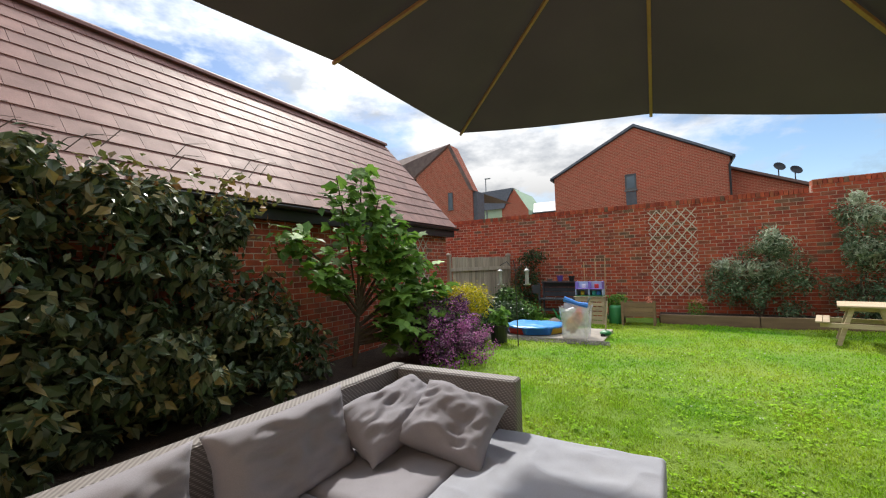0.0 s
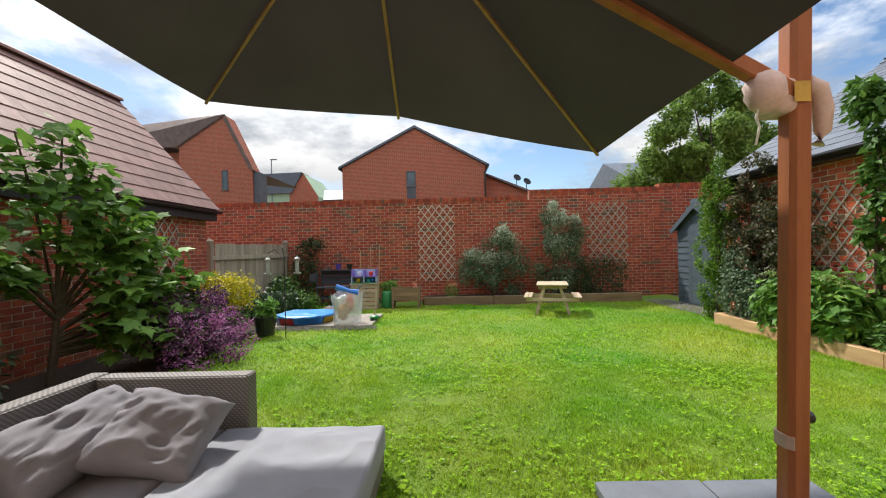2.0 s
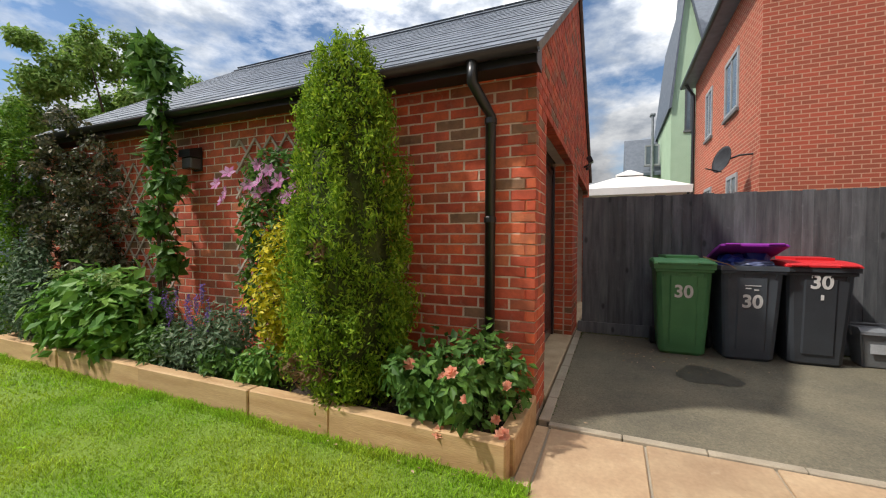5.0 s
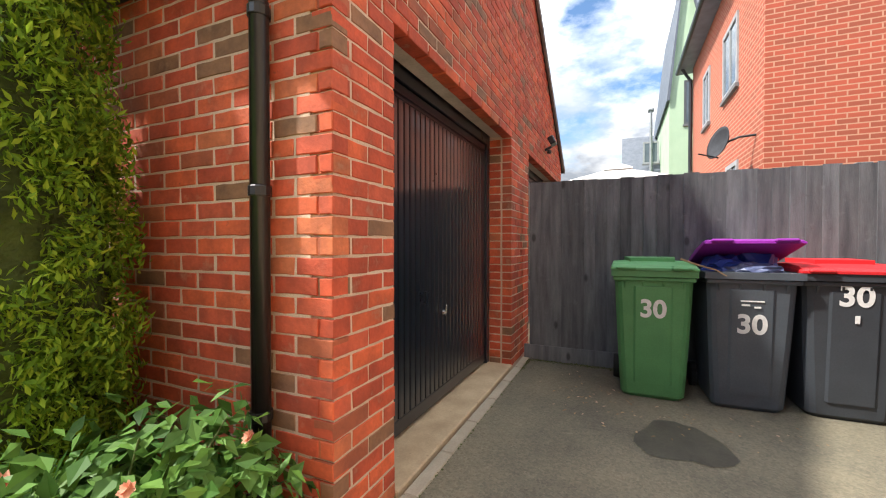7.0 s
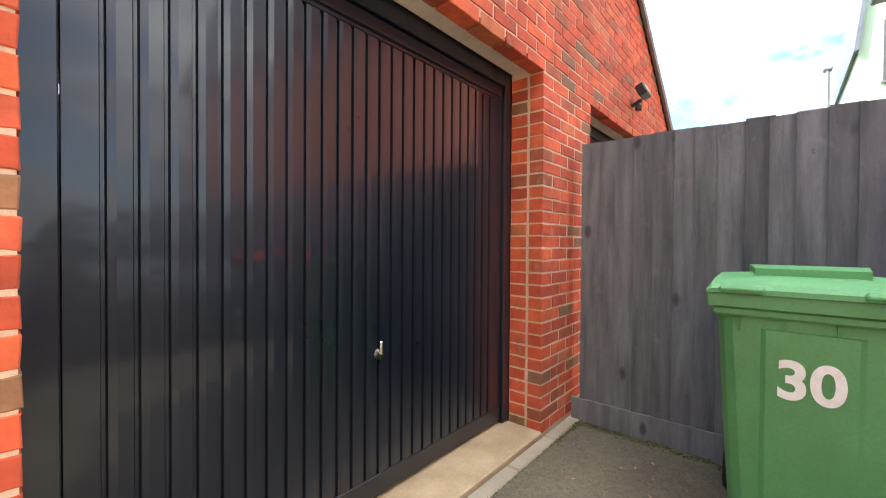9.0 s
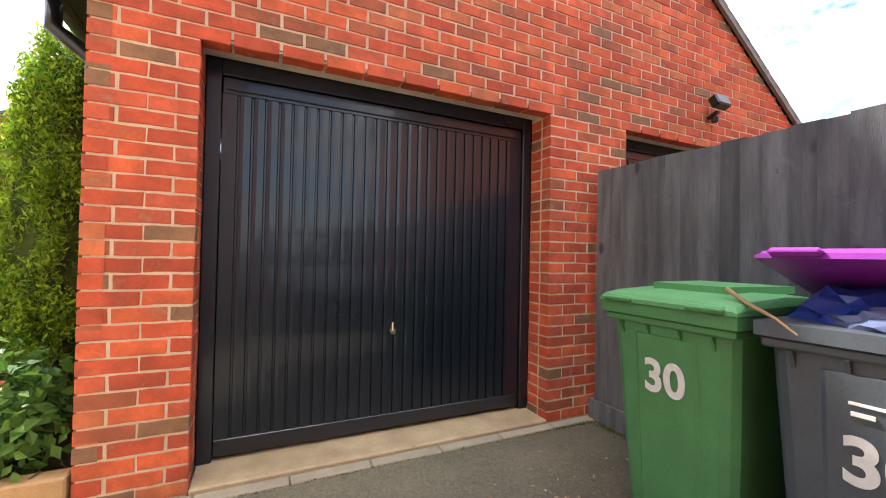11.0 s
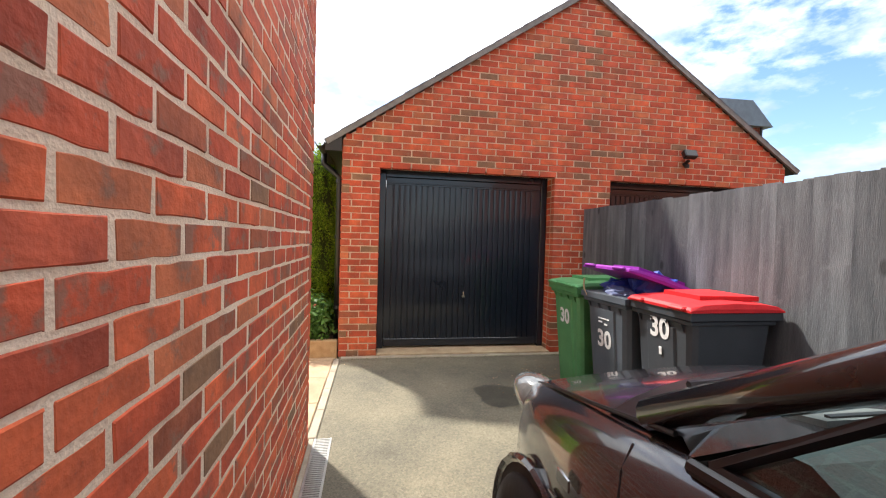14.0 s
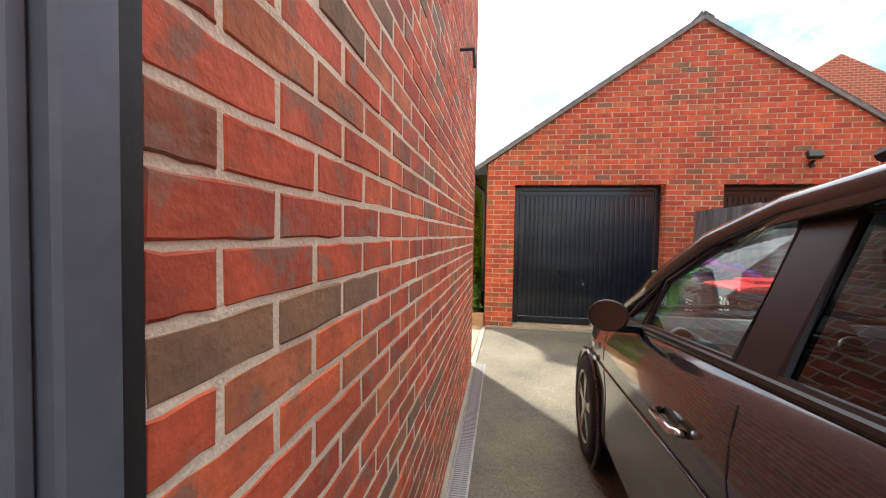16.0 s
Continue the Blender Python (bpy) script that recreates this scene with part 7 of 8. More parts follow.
# shrubs in the back border
for nm, lab, x, y, blobs, m, n, sz, seed in (
        ("buddleia", "broad grey-green shrub in the back border", 1.85, 10.42, [(0, 0, 0.55, 0.85, 0.38, 0.5), (0.25, 0, 1.0, 0.5, 0.36, 0.5), (-0.5, 0, 0.7, 0.4, 0.34, 0.4), (0.2, 0, 1.4, 0.22, 0.25, 0.28)], g_grey, 5200, 0.085, 61),
        ("buddleia", "tall upright grey-green shrub in the back border", 3.38, 10.42, [(0, 0, 0.7, 0.5, 0.38, 0.65), (0.05, 0, 1.4, 0.38, 0.34, 0.55), (-0.1, 0, 1.9, 0.2, 0.22, 0.32), (0.45, 0, 1.55, 0.14, 0.2, 0.35)], g_grey, 5200, 0.085, 63),
        ("laurel", "low dark green shrub in the back border", 4.45, 10.42, [(0, 0, 0.45, 0.62, 0.36, 0.45), (-0.5, 0, 0.35, 0.4, 0.34, 0.4)], g_dark, 3200, 0.07, 65)):
    sh = plant(nm, lab, "shrub", (x, y, 0.14), "back border shrubs")
    leaves("foliage", sh, m, clumpy(blobs, 90, 0.15, seed, 1.25) + [(b[0], b[1], b[2], b[3] * 0.7, b[4] * 0.7, b[5] * 0.7) for b in blobs], n, sz, seed, 0.34, 0.3, 0.5, 0.6, 0.25, -0.3)
    stems(sh, bark, [(b[0], b[1], b[2]) for b in blobs], r=0.018, seed=seed)
    if nm == "buddleia":
        leaves("new_growth", sh, leaf_mat("silver_tip", [(0, (0.30, 0.37, 0.24)), (1, (0.55, 0.6, 0.46))], 0.6), [(b[0], b[1] - 0.1, b[2] + b[5] * 0.8, b[3] * 0.7, b[4] * 0.7, b[5] * 0.45) for b in blobs], 1500, 0.095, seed + 1, 0.28, 0.4, 0.2, 0.8, 0.2, -1.2)
sm = plant("snapdragon", "small clump with orange and white flowers", "perennial", (0.78, 10.25, 0.14))
leaves("foliage", sm, g_fresh, [(0, 0, 0.16, 0.18, 0.12, 0.18)], 420, 0.05, 67, 0.4)
leaves("flower", sm, petal_peach, [(0.05, -0.05, 0.34, 0.12, 0.05, 0.06)], 60, 0.04, 68, 0.6)

# the dark creeper covering the neighbour's wall
cr = plant("virginia_creeper", "huge dark creeper smothering the neighbour's garage wall", "climber", (-3.55, 1.05, 0.04))
blobs = [(0.05, 1.45 - 0.55 * k, 1.12 + 0.1 * math.sin(k), 0.50, 0.50, 1.05) for k in range(8)] + [(0.1, 1.80, 1.45, 0.34, 0.36, 0.42), (0.0, 1.75, 1.85, 0.2, 0.40, 0.2), (0.2, 2.55, 0.38, 0.42, 0.55, 0.36), (0.2, 2.15, 0.8, 0.42, 0.42, 0.5)] + [(0.22, 1.9 - 0.8 * k, 0.5, 0.62, 0.65, 0.55) for k in range(6)] + [(0.05, 1.0 - 0.9 * k, 1.9, 0.36, 0.6, 0.34) for k in range(4)]
inner = [(b[0] - 0.08, b[1], b[2], b[3] * 0.75, b[4] * 0.8, b[5] * 0.85) for b in blobs]
leaves("inner_foliage", cr, g_creeper, inner, 9000, 0.12, 70, 0.55, 0.5, 0.1, 0.7, 0.25, 0.9)
leaves("foliage", cr, g_creeper, clumpy(blobs, 520, 0.13, 71, 0.9, 0.08), 21000, 0.112, 71, 0.60, 0.2, 0.45, 0.55, 0.35, 1.4)
leaves("new_leaf", cr, leaf_mat("bronze_young_leaf", [(0, (0.10, 0.13, 0.03)), (0.6, (0.17, 0.16, 0.04)), (1, (0.22, 0.11, 0.04))], 0.45), [(0.25, 2.0 - 0.5 * k, 2.05, 0.25, 0.4, 0.25) for k in range(8)] + [(0.35, 2.3, 1.4, 0.15, 0.2, 0.5)], 700, 0.085, 72, 0.65)
stems(cr, bark, [(0.1, 2.0 - k * 0.5, 2.0) for k in range(8)], foot=(-0.2, 0.5, 0), r=0.02, bend=0.2, seed=12)
for k in range(14):
    y = rg.uniform(-0.4, 2.6)
    z = 2.2 + rg.uniform(0, 0.2)
    p = [Vector((0.05, y, z)), Vector((0.0, y + 0.15, z + 0.18)), Vector((-0.1, y + 0.4, z + 0.2 + rg.uniform(0, 0.1)))]
    part("tendril", tube(p, [0.005, 0.004, 0.002], 5), bark, cr)

# fig tree against the wall, large lobed leaves
fig = plant("fig_tree", "fig tree with large lobed leaves against the brick wall", "fig tree", (-3.35, 4.62, 0.04))
LOBES = [(0, 0), (0.28, -0.10), (0.50, 0.12), (0.36, 0.30), (0.56, 0.56), (0.24, 0.58), (0.0, 1.0), (-0.24, 0.58), (-0.56, 0.56), (-0.36, 0.30), (-0.50, 0.12), (-0.28, -0.10)]
leaves("small_foliage", fig, g_mid, [(0.3, -0.4, 2.0, 0.3, 0.5, 0.45), (0.35, 0.3, 1.7, 0.3, 0.5, 0.4), (0.5, 0.9, 1.1, 0.3, 0.5, 0.45), (0.5, 1.2, 0.6, 0.3, 0.4, 0.4), (0.05, -1.0, 1.6, 0.15, 0.3, 0.25), (0.4, 0.4, 1.3, 0.25, 0.3, 0.4)], 420, 0.14, 77, 0.75, 0.2)
g_fig = mat("fig_leaf", (0.20, 0.35, 0.05), (0.09, 0.20, 0.032), 5, 0.6, 0.3, vary="object", amount=0.4, trans=0.35, fine=30)
fig_me = []
for k in range(3):
    bm = bmesh.new()
    c = bm.verts.new((0, 0.42, 0.0))
    ring = [bm.verts.new((x * (1 - 0.06 * k), y, -0.18 * (abs(x) ** 1.3) - (0.20 + 0.06 * k) * max(0, y - 0.4) ** 1.4 + 0.03)) for x, y in LOBES]
    for i in range(12):
        bm.faces.new((c, ring[i], ring[(i + 1) % 12]))
    bmesh.ops.recalc_face_normals(bm, faces=bm.faces[:])
    me = bpy.data.meshes.new("fig_leaf")
    bm.to_mesh(me)
    bm.free()
    me.shade_smooth()
    me.materials.append(g_fig)
    fig_me.append(me)
limbs = []
rg = random.Random(21)
for tip in ((0.05, -1.05, 1.72), (0.2, -0.45, 2.45), (0.3, -0.1, 2.6), (0.3, 0.25, 2.3), (0.4, 0.35, 1.95), (0.45, 0.7, 1.75), (0.5, 0.55, 1.45), (0.55, 1.0, 1.4), (0.6, 1.3, 1.0), (0.6, 1.5, 0.6), (0.7, 1.4, 0.25), (0.7, 0.95, 0.35), (0.6, 0.9, 0.95), (0.7, 0.75, 0.6), (0.75, 1.1, 0.15), (0.1, -0.85, 1.35), (0.55, 1.1, 0.75), (0.75, 0.5, 0.45), (0.8, 0.75, 0.25), (0.65, 0.55, 0.95), (0.8, 1.35, 0.5)):
    e = Vector(tip)
    fork = Vector((0.02, 0.08, min(0.75, 0.25 + e.z * 0.3)))
    path = [Vector((0, 0, 0)), fork, fork.lerp(e, 0.55) + Vector((0, 0, 0.12)), e]
    part("limb", tube(path, [0.035, 0.026, 0.016, 0.007], 7), bark, fig)
    limbs.append(path)
FIG = []
for k in range(1050):
    path = limbs[k % len(limbs)]
    t = rg.uniform(0.45, 1.05) ** 0.8
    seg = min(2, int(t * 3)) if t < 1 else 2
    p = path[seg].lerp(path[seg + 1], min(1.1, t * 3 - seg))
    a = rg.uniform(0, 2 * math.pi)
    p = p + Vector((math.cos(a) * 0.12, math.sin(a) * 0.16, rg.uniform(-0.12, 0.12)))
    if p.x < -0.42:
        p.x = -0.3
    s = rg.uniform(0.12, 0.235)
    FIG.append((fig_me[k % 3], Matrix.Translation(p) @ Euler((rg.uniform(-0.9, 0.35), rg.uniform(-0.5, 0.7), rg.uniform(-2.6, 0.4))).to_matrix().to_4x4() @ Matrix.Scale(s, 4)))
for me, m in FIG[:270]:
    LATER.append((fig, me, m))
fv, ff = [], []
for me, m in FIG[270:]:
    base = len(fv)
    fv += [m @ q.co for q in me.vertices]
    ff += [tuple(base + i for i in p.vertices) for p in me.polygons]
me = bpy.data.meshes.new("leaf_mass")
me.from_pydata(fv, [], ff)
me.materials.append(mat("fig_leaf_mass", (0.18, 0.32, 0.048), (0.085, 0.19, 0.03), 5, 0.6, 0.3, vary="island", amount=0.4, trans=0.35, fine=30))
ob = new("leaf_mass", me)
ob.parent = fig
tagged(ob, kind="stuff")

# flowering shrubs along the left border
pk = plant("purple_shrub", "plum-leaved shrub covered in mauve-pink flowers", "shrub", (-2.35, 5.35, 0.03))
leaves("foliage", pk, g_purple, clumpy([(-0.25, 0.3, 0.45, 0.42, 0.6, 0.40), (0.1, 0, 0.3, 0.5, 0.55, 0.32), (-0.3, 0.8, 0.4, 0.35, 0.4, 0.36)], 70, 0.11, 81, 1.2) + [(-0.1, 0.2, 0.3, 0.4, 0.5, 0.3)], 5200, 0.05, 81, 0.5)
leaves("flower", pk, petal_mauve, clumpy([(0.25, -0.05, 0.34, 0.42, 0.5, 0.30), (0.0, 0.3, 0.45, 0.42, 0.5, 0.30), (0.3, -0.25, 0.2, 0.32, 0.35, 0.2)], 60, 0.09, 82), 2800, 0.034, 82, 0.6, 0.4)
stems(pk, bark, [(0.2, 0, 0.5), (-0.2, 0.3, 0.7), (-0.3, 0.7, 0.6)], seed=13)
ye = plant("golden_euonymus", "bright yellow-leaved shrub beside the wooden fence", "shrub", (-2.85, 7.0, 0.03))
leaves("foliage", ye, g_yel, [(0.1, 0, 0.68, 0.36, 0.35, 0.3), (-0.2, 0.1, 0.75, 0.28, 0.3, 0.25)], 3000, 0.055, 83, 0.5)
leaves("lower_foliage", ye, g_mid, [(0, -0.1, 0.25, 0.4, 0.35, 0.25)], 900, 0.06, 84, 0.5)
for lab, x, y, bl, n, sz, seed, m in (("dark green fern-like shrub beneath the fence", -3.0, 8.6, [(0, 0, 0.28, 0.5, 0.6, 0.28), (0.2, 0.6, 0.25, 0.4, 0.45, 0.25), (-0.2, 1.2, 0.4, 0.25, 0.4, 0.40)], 3000, 0.09, 91, g_dark),
                                     ("leafy green shrub in the shaded back corner", -2.55, 9.35, [(0, 0, 0.22, 0.4, 0.35, 0.24), (-0.5, 0.3, 0.4, 0.35, 0.4, 0.4)], 2200, 0.09, 93, g_mid),
                                     ("dark climber creeping up the corner of the wall", -2.9, 10.6, [(0, 0, 0.8, 0.4, 0.2, 0.75), (0.2, 0, 1.5, 0.35, 0.16, 0.2)], 1800, 0.08, 95, g_dark)):
    sh = plant("shrub", lab, "shrub", (x, y, 0.03), "corner shrubs")
    leaves("foliage", sh, m, bl, n, sz, seed, 0.45, 0.4)
    stems(sh, bark, [(b[0], b[1], b[2]) for b in bl], seed=seed)

# broadleaf tree beyond the wall
tree = plant("tree", "broadleaf tree with light green foliage behind the wall", "tree", (10.6, 15.5, -0.05))
part("trunk", tube([(0, 0, 0), (0.1, 0, 1.6), (0.0, 0.1, 3.4)], [0.24, 0.19, 0.13], 10), bark, tree)
limb_ends = [(-1.5, 0.3, 4.6), (-1.0, -0.6, 6.2), (0.2, 0.4, 7.3), (1.3, 0, 6.4), (2.2, 0.2, 5.0), (0.6, -0.9, 5.2), (-1.9, 0.2, 3.6), (2.4, -0.4, 3.9), (-0.4, 0.8, 5.2)]
for e in limb_ends:
    part("limb", tube([(0, 0.05, 2.6), (e[0] * 0.4, e[1] * 0.4, 2.6 + (e[2] - 2.6) * 0.5), e], [0.09, 0.05, 0.015], 7), bark, tree)
cb = []
for e in limb_ends:
    for k in range(9):
        cb.append((e[0] * 1.15 + rg.uniform(-1.1, 1.1), e[1] + rg.uniform(-0.8, 0.8), e[2] + rg.uniform(-1.3, 0.6), rg.uniform(0.22, 0.55), rg.uniform(0.22, 0.5), rg.uniform(0.25, 0.65)))
leaves("crown", tree, leaf_mat("tree_leaf", [(0, (0.12, 0.22, 0.04)), (0.5, (0.22, 0.35, 0.065)), (1, (0.33, 0.46, 0.11))], 0.5, 0.45), cb, 44000, 0.16, 97, 0.5, 0.3)
tree2 = plant("tree", "small leafy tree beyond the fence", "tree", (16.2, 6.5, -0.05))
part("trunk", tube([(0, 0, 0), (0, 0, 2.6)], [0.08, 0.05], 8), bark, tree2)
leaves("crown", tree2, g_fresh, [(0, 0, 3.3, 0.5, 0.6, 0.8), (0.2, 0.3, 2.7, 0.5, 0.5, 0.5)], 1500, 0.13, 98, 0.5, 0.3)

# ---- grass blades, clover and fallen petals ----
rg = np.random.default_rng(17)


def blades(name, n, x0, x1, y0, y1, h, w, seed, material):
    rg = np.random.default_rng(seed)
    x, y = rg.uniform(x0, x1, n), rg.uniform(y0, y1, n)
    keep = ~((x < -2.5) & (y < 8.3)) & ~((x > 4.97) & (y < 7.2)) & (y < 9.95)
    x, y = x[keep], y[keep]
    n = len(x)
    z = np.array([0.015 + 0.035 * noise.noise((a * 0.55, b * 0.55, 3)) + 0.012 * noise.noise((a * 2.5, b * 2.5, 8)) for a, b in zip(x, y)])
    patch = np.array([noise.noise((a * 0.8, b * 0.8, 11)) for a, b in zip(x, y)])
    a = rg.uniform(0, 2 * math.pi, n)
    tuft = np.array([noise.noise((a * 4.5, b * 4.5, 5)) for a, b in zip(x, y)])
    hh = h * rg.uniform(0.5, 1.2, n) * (1 + 0.45 * patch + 0.7 * tuft).clip(0.25, 2)
    lean = rg.normal(size=(n, 2)) * hh[:, None] * 0.55
    b = np.stack([x, y, z], 1)
    sd = np.stack([np.cos(a), np.sin(a), np.zeros(n)], 1) * w * rg.uniform(0.7, 1.3, n)[:, None]
    tip = b + np.concatenate([lean, hh[:, None]], 1)
    mid = b + np.concatenate([lean * 0.35, hh[:, None] * 0.6], 1)
    V = np.stack([b - sd, b + sd, mid + sd * 0.7, mid - sd * 0.7, tip], 1).reshape(-1, 3)
    k = np.arange(n)[:, None] * 5
    F4, F3 = (k + np.array([[0, 1, 2, 3]])).tolist(), (k + np.array([[3, 2, 4]])).tolist()
    me = bpy.data.meshes.new(name)
    me.from_pydata(V.tolist(), [], F4 + F3)
    me.materials.append(material)
    return tagged(new(name, me), "short mown green grass blades of the lawn", "grass", kind="stuff")


blades("grass", 210000, -2.6, 5.0, 1.5, 5.0, 0.027, 0.003, 1, grass_m)
blades("grass", 90000, -3.8, 5.6, 5.0, 10.0, 0.032, 0.005, 2, grass_m)
blades("grass", 5000, 4.88, 4.97, 1.52, 7.1, 0.045, 0.003, 3, grass_m)
blades("grass", 6000, -1.5, 4.97, 1.47, 1.60, 0.045, 0.003, 4, grass_m)
clover_m = mat("clover_leaf", (0.22, 0.42, 0.025), (0.29, 0.47, 0.03), 2, 0.85, 0, spec=0.1, vary="island", amount=0.3, trans=0.3)
cx, cy = [], []
for k in range(40):
    cx0, cy0 = rg.uniform(-1.0, 3.6), rg.uniform(1.9, 7.5)
    m = int(rg.uniform(40, 170))
    cx += list(rg.normal(cx0, 0.35, m))
    cy += list(rg.normal(cy0, 0.3, m))
blobs = [(a, b, 0.05, 0.02, 0.02, 0.012) for a, b in zip(cx, cy) if -2.4 < a < 4.9 and 1.55 < b < 9.8]
ob = leaves("clover", None, clover_m, blobs, 16000, 0.024, 99, 0.9, 0.2, 2.5, 0.2)
tagged(ob, "low clover leaves scattered through the lawn", "clover", kind="stuff")
ob = leaves("clover_flower", None, mat("clover_white", (0.7, 0.7, 0.62), rough=0.8), [b[:2] + (0.065, 0.008, 0.008, 0.008) for b in blobs[::9]], 900, 0.012, 100, 0.8, 0.2)
tagged(ob, "tiny white clover flowers dotted over the lawn", "clover", kind="stuff")

# moss and grit gathered along the foot of the fence and the door sill
moss_m = leaf_mat("moss", [(0, (0.05, 0.06, 0.02)), (0.6, (0.10, 0.12, 0.03)), (1, (0.16, 0.15, 0.07))], 0.95, 0.0)
line = [(8.60 + 0.03 * rg.random(), 1.48 - 0.045 * k, 0.0, 0.05 * rg.uniform(0.3, 1.3), 0.05, 0.012) for k in range(90)] + [(8.30 + 0.04 * k, 1.50, 0.0, 0.04, 0.03 * rg.uniform(0.5, 1.5), 0.012) for k in range(8)] + [(5.9 + 0.08 * k, 1.505, 0.0, 0.05, 0.012 * rg.uniform(0.5, 1.8), 0.008) for k in range(30)]
ob = leaves("moss", None, moss_m, line, 9000, 0.014, 131, 0.8, 0.1, 1.2, 0.3)
tagged(ob, "dull green moss along the foot of the fence", "moss", kind="stuff")

# ---- picnic table ----
pine = mat("pale_pine", (0.50, 0.40, 0.27), (0.38, 0.29, 0.19), 3, 0.8, 0.4, fine=30, vary="object", amount=0.12, stretch=(0.7, 6, 6))
pt = thing("picnic_table", "small pale wooden picnic table with attached benches", "picnic table", at=(2.78, 8.62, 0.02))
for k in range(5):
    part("top_plank", box(-0.42, 0.42, -0.34 + k * 0.137, -0.21 + k * 0.137, 0.56, 0.585, 0.003), pine, pt)
for sx in (-1, 1):
    for k in range(2):
        x = sx * (0.60 + k * 0.115)
        part("bench_plank", box(x - 0.053, x + 0.053, -0.36, 0.36, 0.33, 0.352, 0.003), pine, pt)
    for y in (-0.27, 0.27):
        part("leg", beam((sx * 0.20, y, 0.555), (sx * 0.44, y, 0.0), 0.03, 0.075, bevel=0.003), pine, pt)
for y in (-0.30, 0.30):
    part("bench_bearer", beam((-0.70, y, 0.295), (0.70, y, 0.295), 0.025, 0.065), pine, pt)
    part("top_bearer", beam((-0.38, y * 0.78, 0.528), (0.38, y * 0.78, 0.528), 0.025, 0.06), pine, pt)
pt.rotation_euler, pt.scale = (0, 0, radians(-14)), (0.70, 1.15, 1.0)

# ---- play corner ----
stone_m = mat("play_slab", (0.36, 0.32, 0.27), (0.26, 0.23, 0.2), 3, 0.9, 0.5)
ps = thing("play_paving", "pale worn paving and gravel under the toys", "paving", kind="structure")
for i in range(3):
    for j in range(2):
        part("slab", box(-2.45 + i * 0.61, -1.85 + i * 0.61, 7.45 + j * 0.61, 8.05 + j * 0.61, 0.0, 0.062 + 0.003 * ((i + j) % 2), 0.006), stone_m, ps)
rg = np.random.default_rng(3)
gravel_m = mat("gravel", (0.34, 0.31, 0.29), (0.22, 0.2, 0.19), 20, 0.9, 0.3, vary="island", amount=0.4)
for nm, x0, x1, y0, y1, n in (("gravel", -2.6, -0.5, 7.15, 7.45, 900), ("gravel", 5.2, 5.8, 7.25, 9.9, 1800)):
    V, F = [], []
    for k in range(n):
        c = Vector((rg.uniform(x0, x1), rg.uniform(y0, y1), 0.045 + rg.uniform(0, 0.012)))
        s = rg.uniform(0.007, 0.016)
        b = len(V)
        V += [c + Vector(p) * s for p in ((1, 0, 0), (-0.5, 0.9, 0), (-0.5, -0.9, 0), (0, 0, 0.9), (0, 0, -0.9))]
        F += [(b, b + 1, b + 3), (b + 1, b + 2, b + 3), (b + 2, b, b + 3), (b + 1, b, b + 4), (b + 2, b + 1, b + 4), (b, b + 2, b + 4)]
    me = bpy.data.meshes.new(nm)
    me.from_pydata(V, [], F)
    me.materials.append(gravel_m)
    tagged(new(nm, me), "loose pale grey gravel beside the lawn", "gravel", kind="stuff")


def plastic(name, c, rough=0.4):
    return mat(name, c, tuple(v * 0.85 for v in c), 6, rough, 0.1)


# sand and water pool
pool = thing("sand_pit", "blue plastic sandpit with red and yellow panels", "sandpit", at=(-1.92, 7.95, 0.066))
blue_p, red_p, yel_p, grn_p = plastic("blue_plastic", (0.03, 0.20, 0.62)), plastic("red_plastic", (0.6, 0.03, 0.03)), plastic("yellow_plastic", (0.65, 0.45, 0.03)), plastic("green_plastic", (0.03, 0.22, 0.07))
bm = lathe([(0.36, 0.0), (0.47, 0.02), (0.50, 0.17), (0.52, 0.19), (0.45, 0.19), (0.42, 0.06), (0.05, 0.05)], 8)
pool.scale = (1.1, 1.0, 0.72)
part("tub", bm, blue_p, pool)
for k, m in ((5, red_p), (4, blue_p), (6, blue_p), (7, yel_p), (3, yel_p)):
    a0, a1 = 2 * math.pi * k / 8, 2 * math.pi * (k + 1) / 8
    bm = bmesh.new()
    vs = [bm.verts.new((r * math.cos(a), r * math.sin(a), z)) for r, a, z in ((0.478, a0 + 0.08, 0.02), (0.478, a1 - 0.08, 0.02), (0.508, a1 - 0.12, 0.165), (0.508, a0 + 0.12, 0.165))]
    bm.faces.new(vs)
    bmesh.ops.solidify(bm, geom=bm.faces[:], thickness=0.012)
    part("side_panel", bm, m, pool)
cv = soft_slab(-0.46, 0.46, -0.46, 0.46, 0.17, 0.215, 3.0, 0.035, 30)
for v in cv.verts:
    d = math.hypot(v.co.x, v.co.y)
    if d > 0.49:
        v.co.x *= 0.49 / d
        v.co.y *= 0.49 / d
part("crumpled_cover", cv, plastic("blue_tarpaulin", (0.05, 0.30, 0.70), 0.35), pool, "crumpled bright blue cover", True)

# clear bag of toys
bag = thing("toy_bag", "large clear plastic bag full of colourful toys", "bag", at=(-1.07, 7.62, 0.04))
bag_m = mat("clear_bag", (0.75, 0.76, 0.8), (0.62, 0.64, 0.7), 9, 0.25, 0.4, fine=20)
bn, bl_ = bag_m.node_tree.nodes, bag_m.node_tree.links
see, half_clear = bn.new("ShaderNodeBsdfTransparent"), bn.new("ShaderNodeMixShader")
half_clear.inputs["Fac"].default_value = 0.5
bl_.new(bn["Principled BSDF"].outputs["BSDF"], half_clear.inputs[1])
bl_.new(see.outputs["BSDF"], half_clear.inputs[2])
bl_.new(half_clear.outputs["Shader"], bn["Material Output"].inputs["Surface"])
bm = bmesh.new()
rings = []
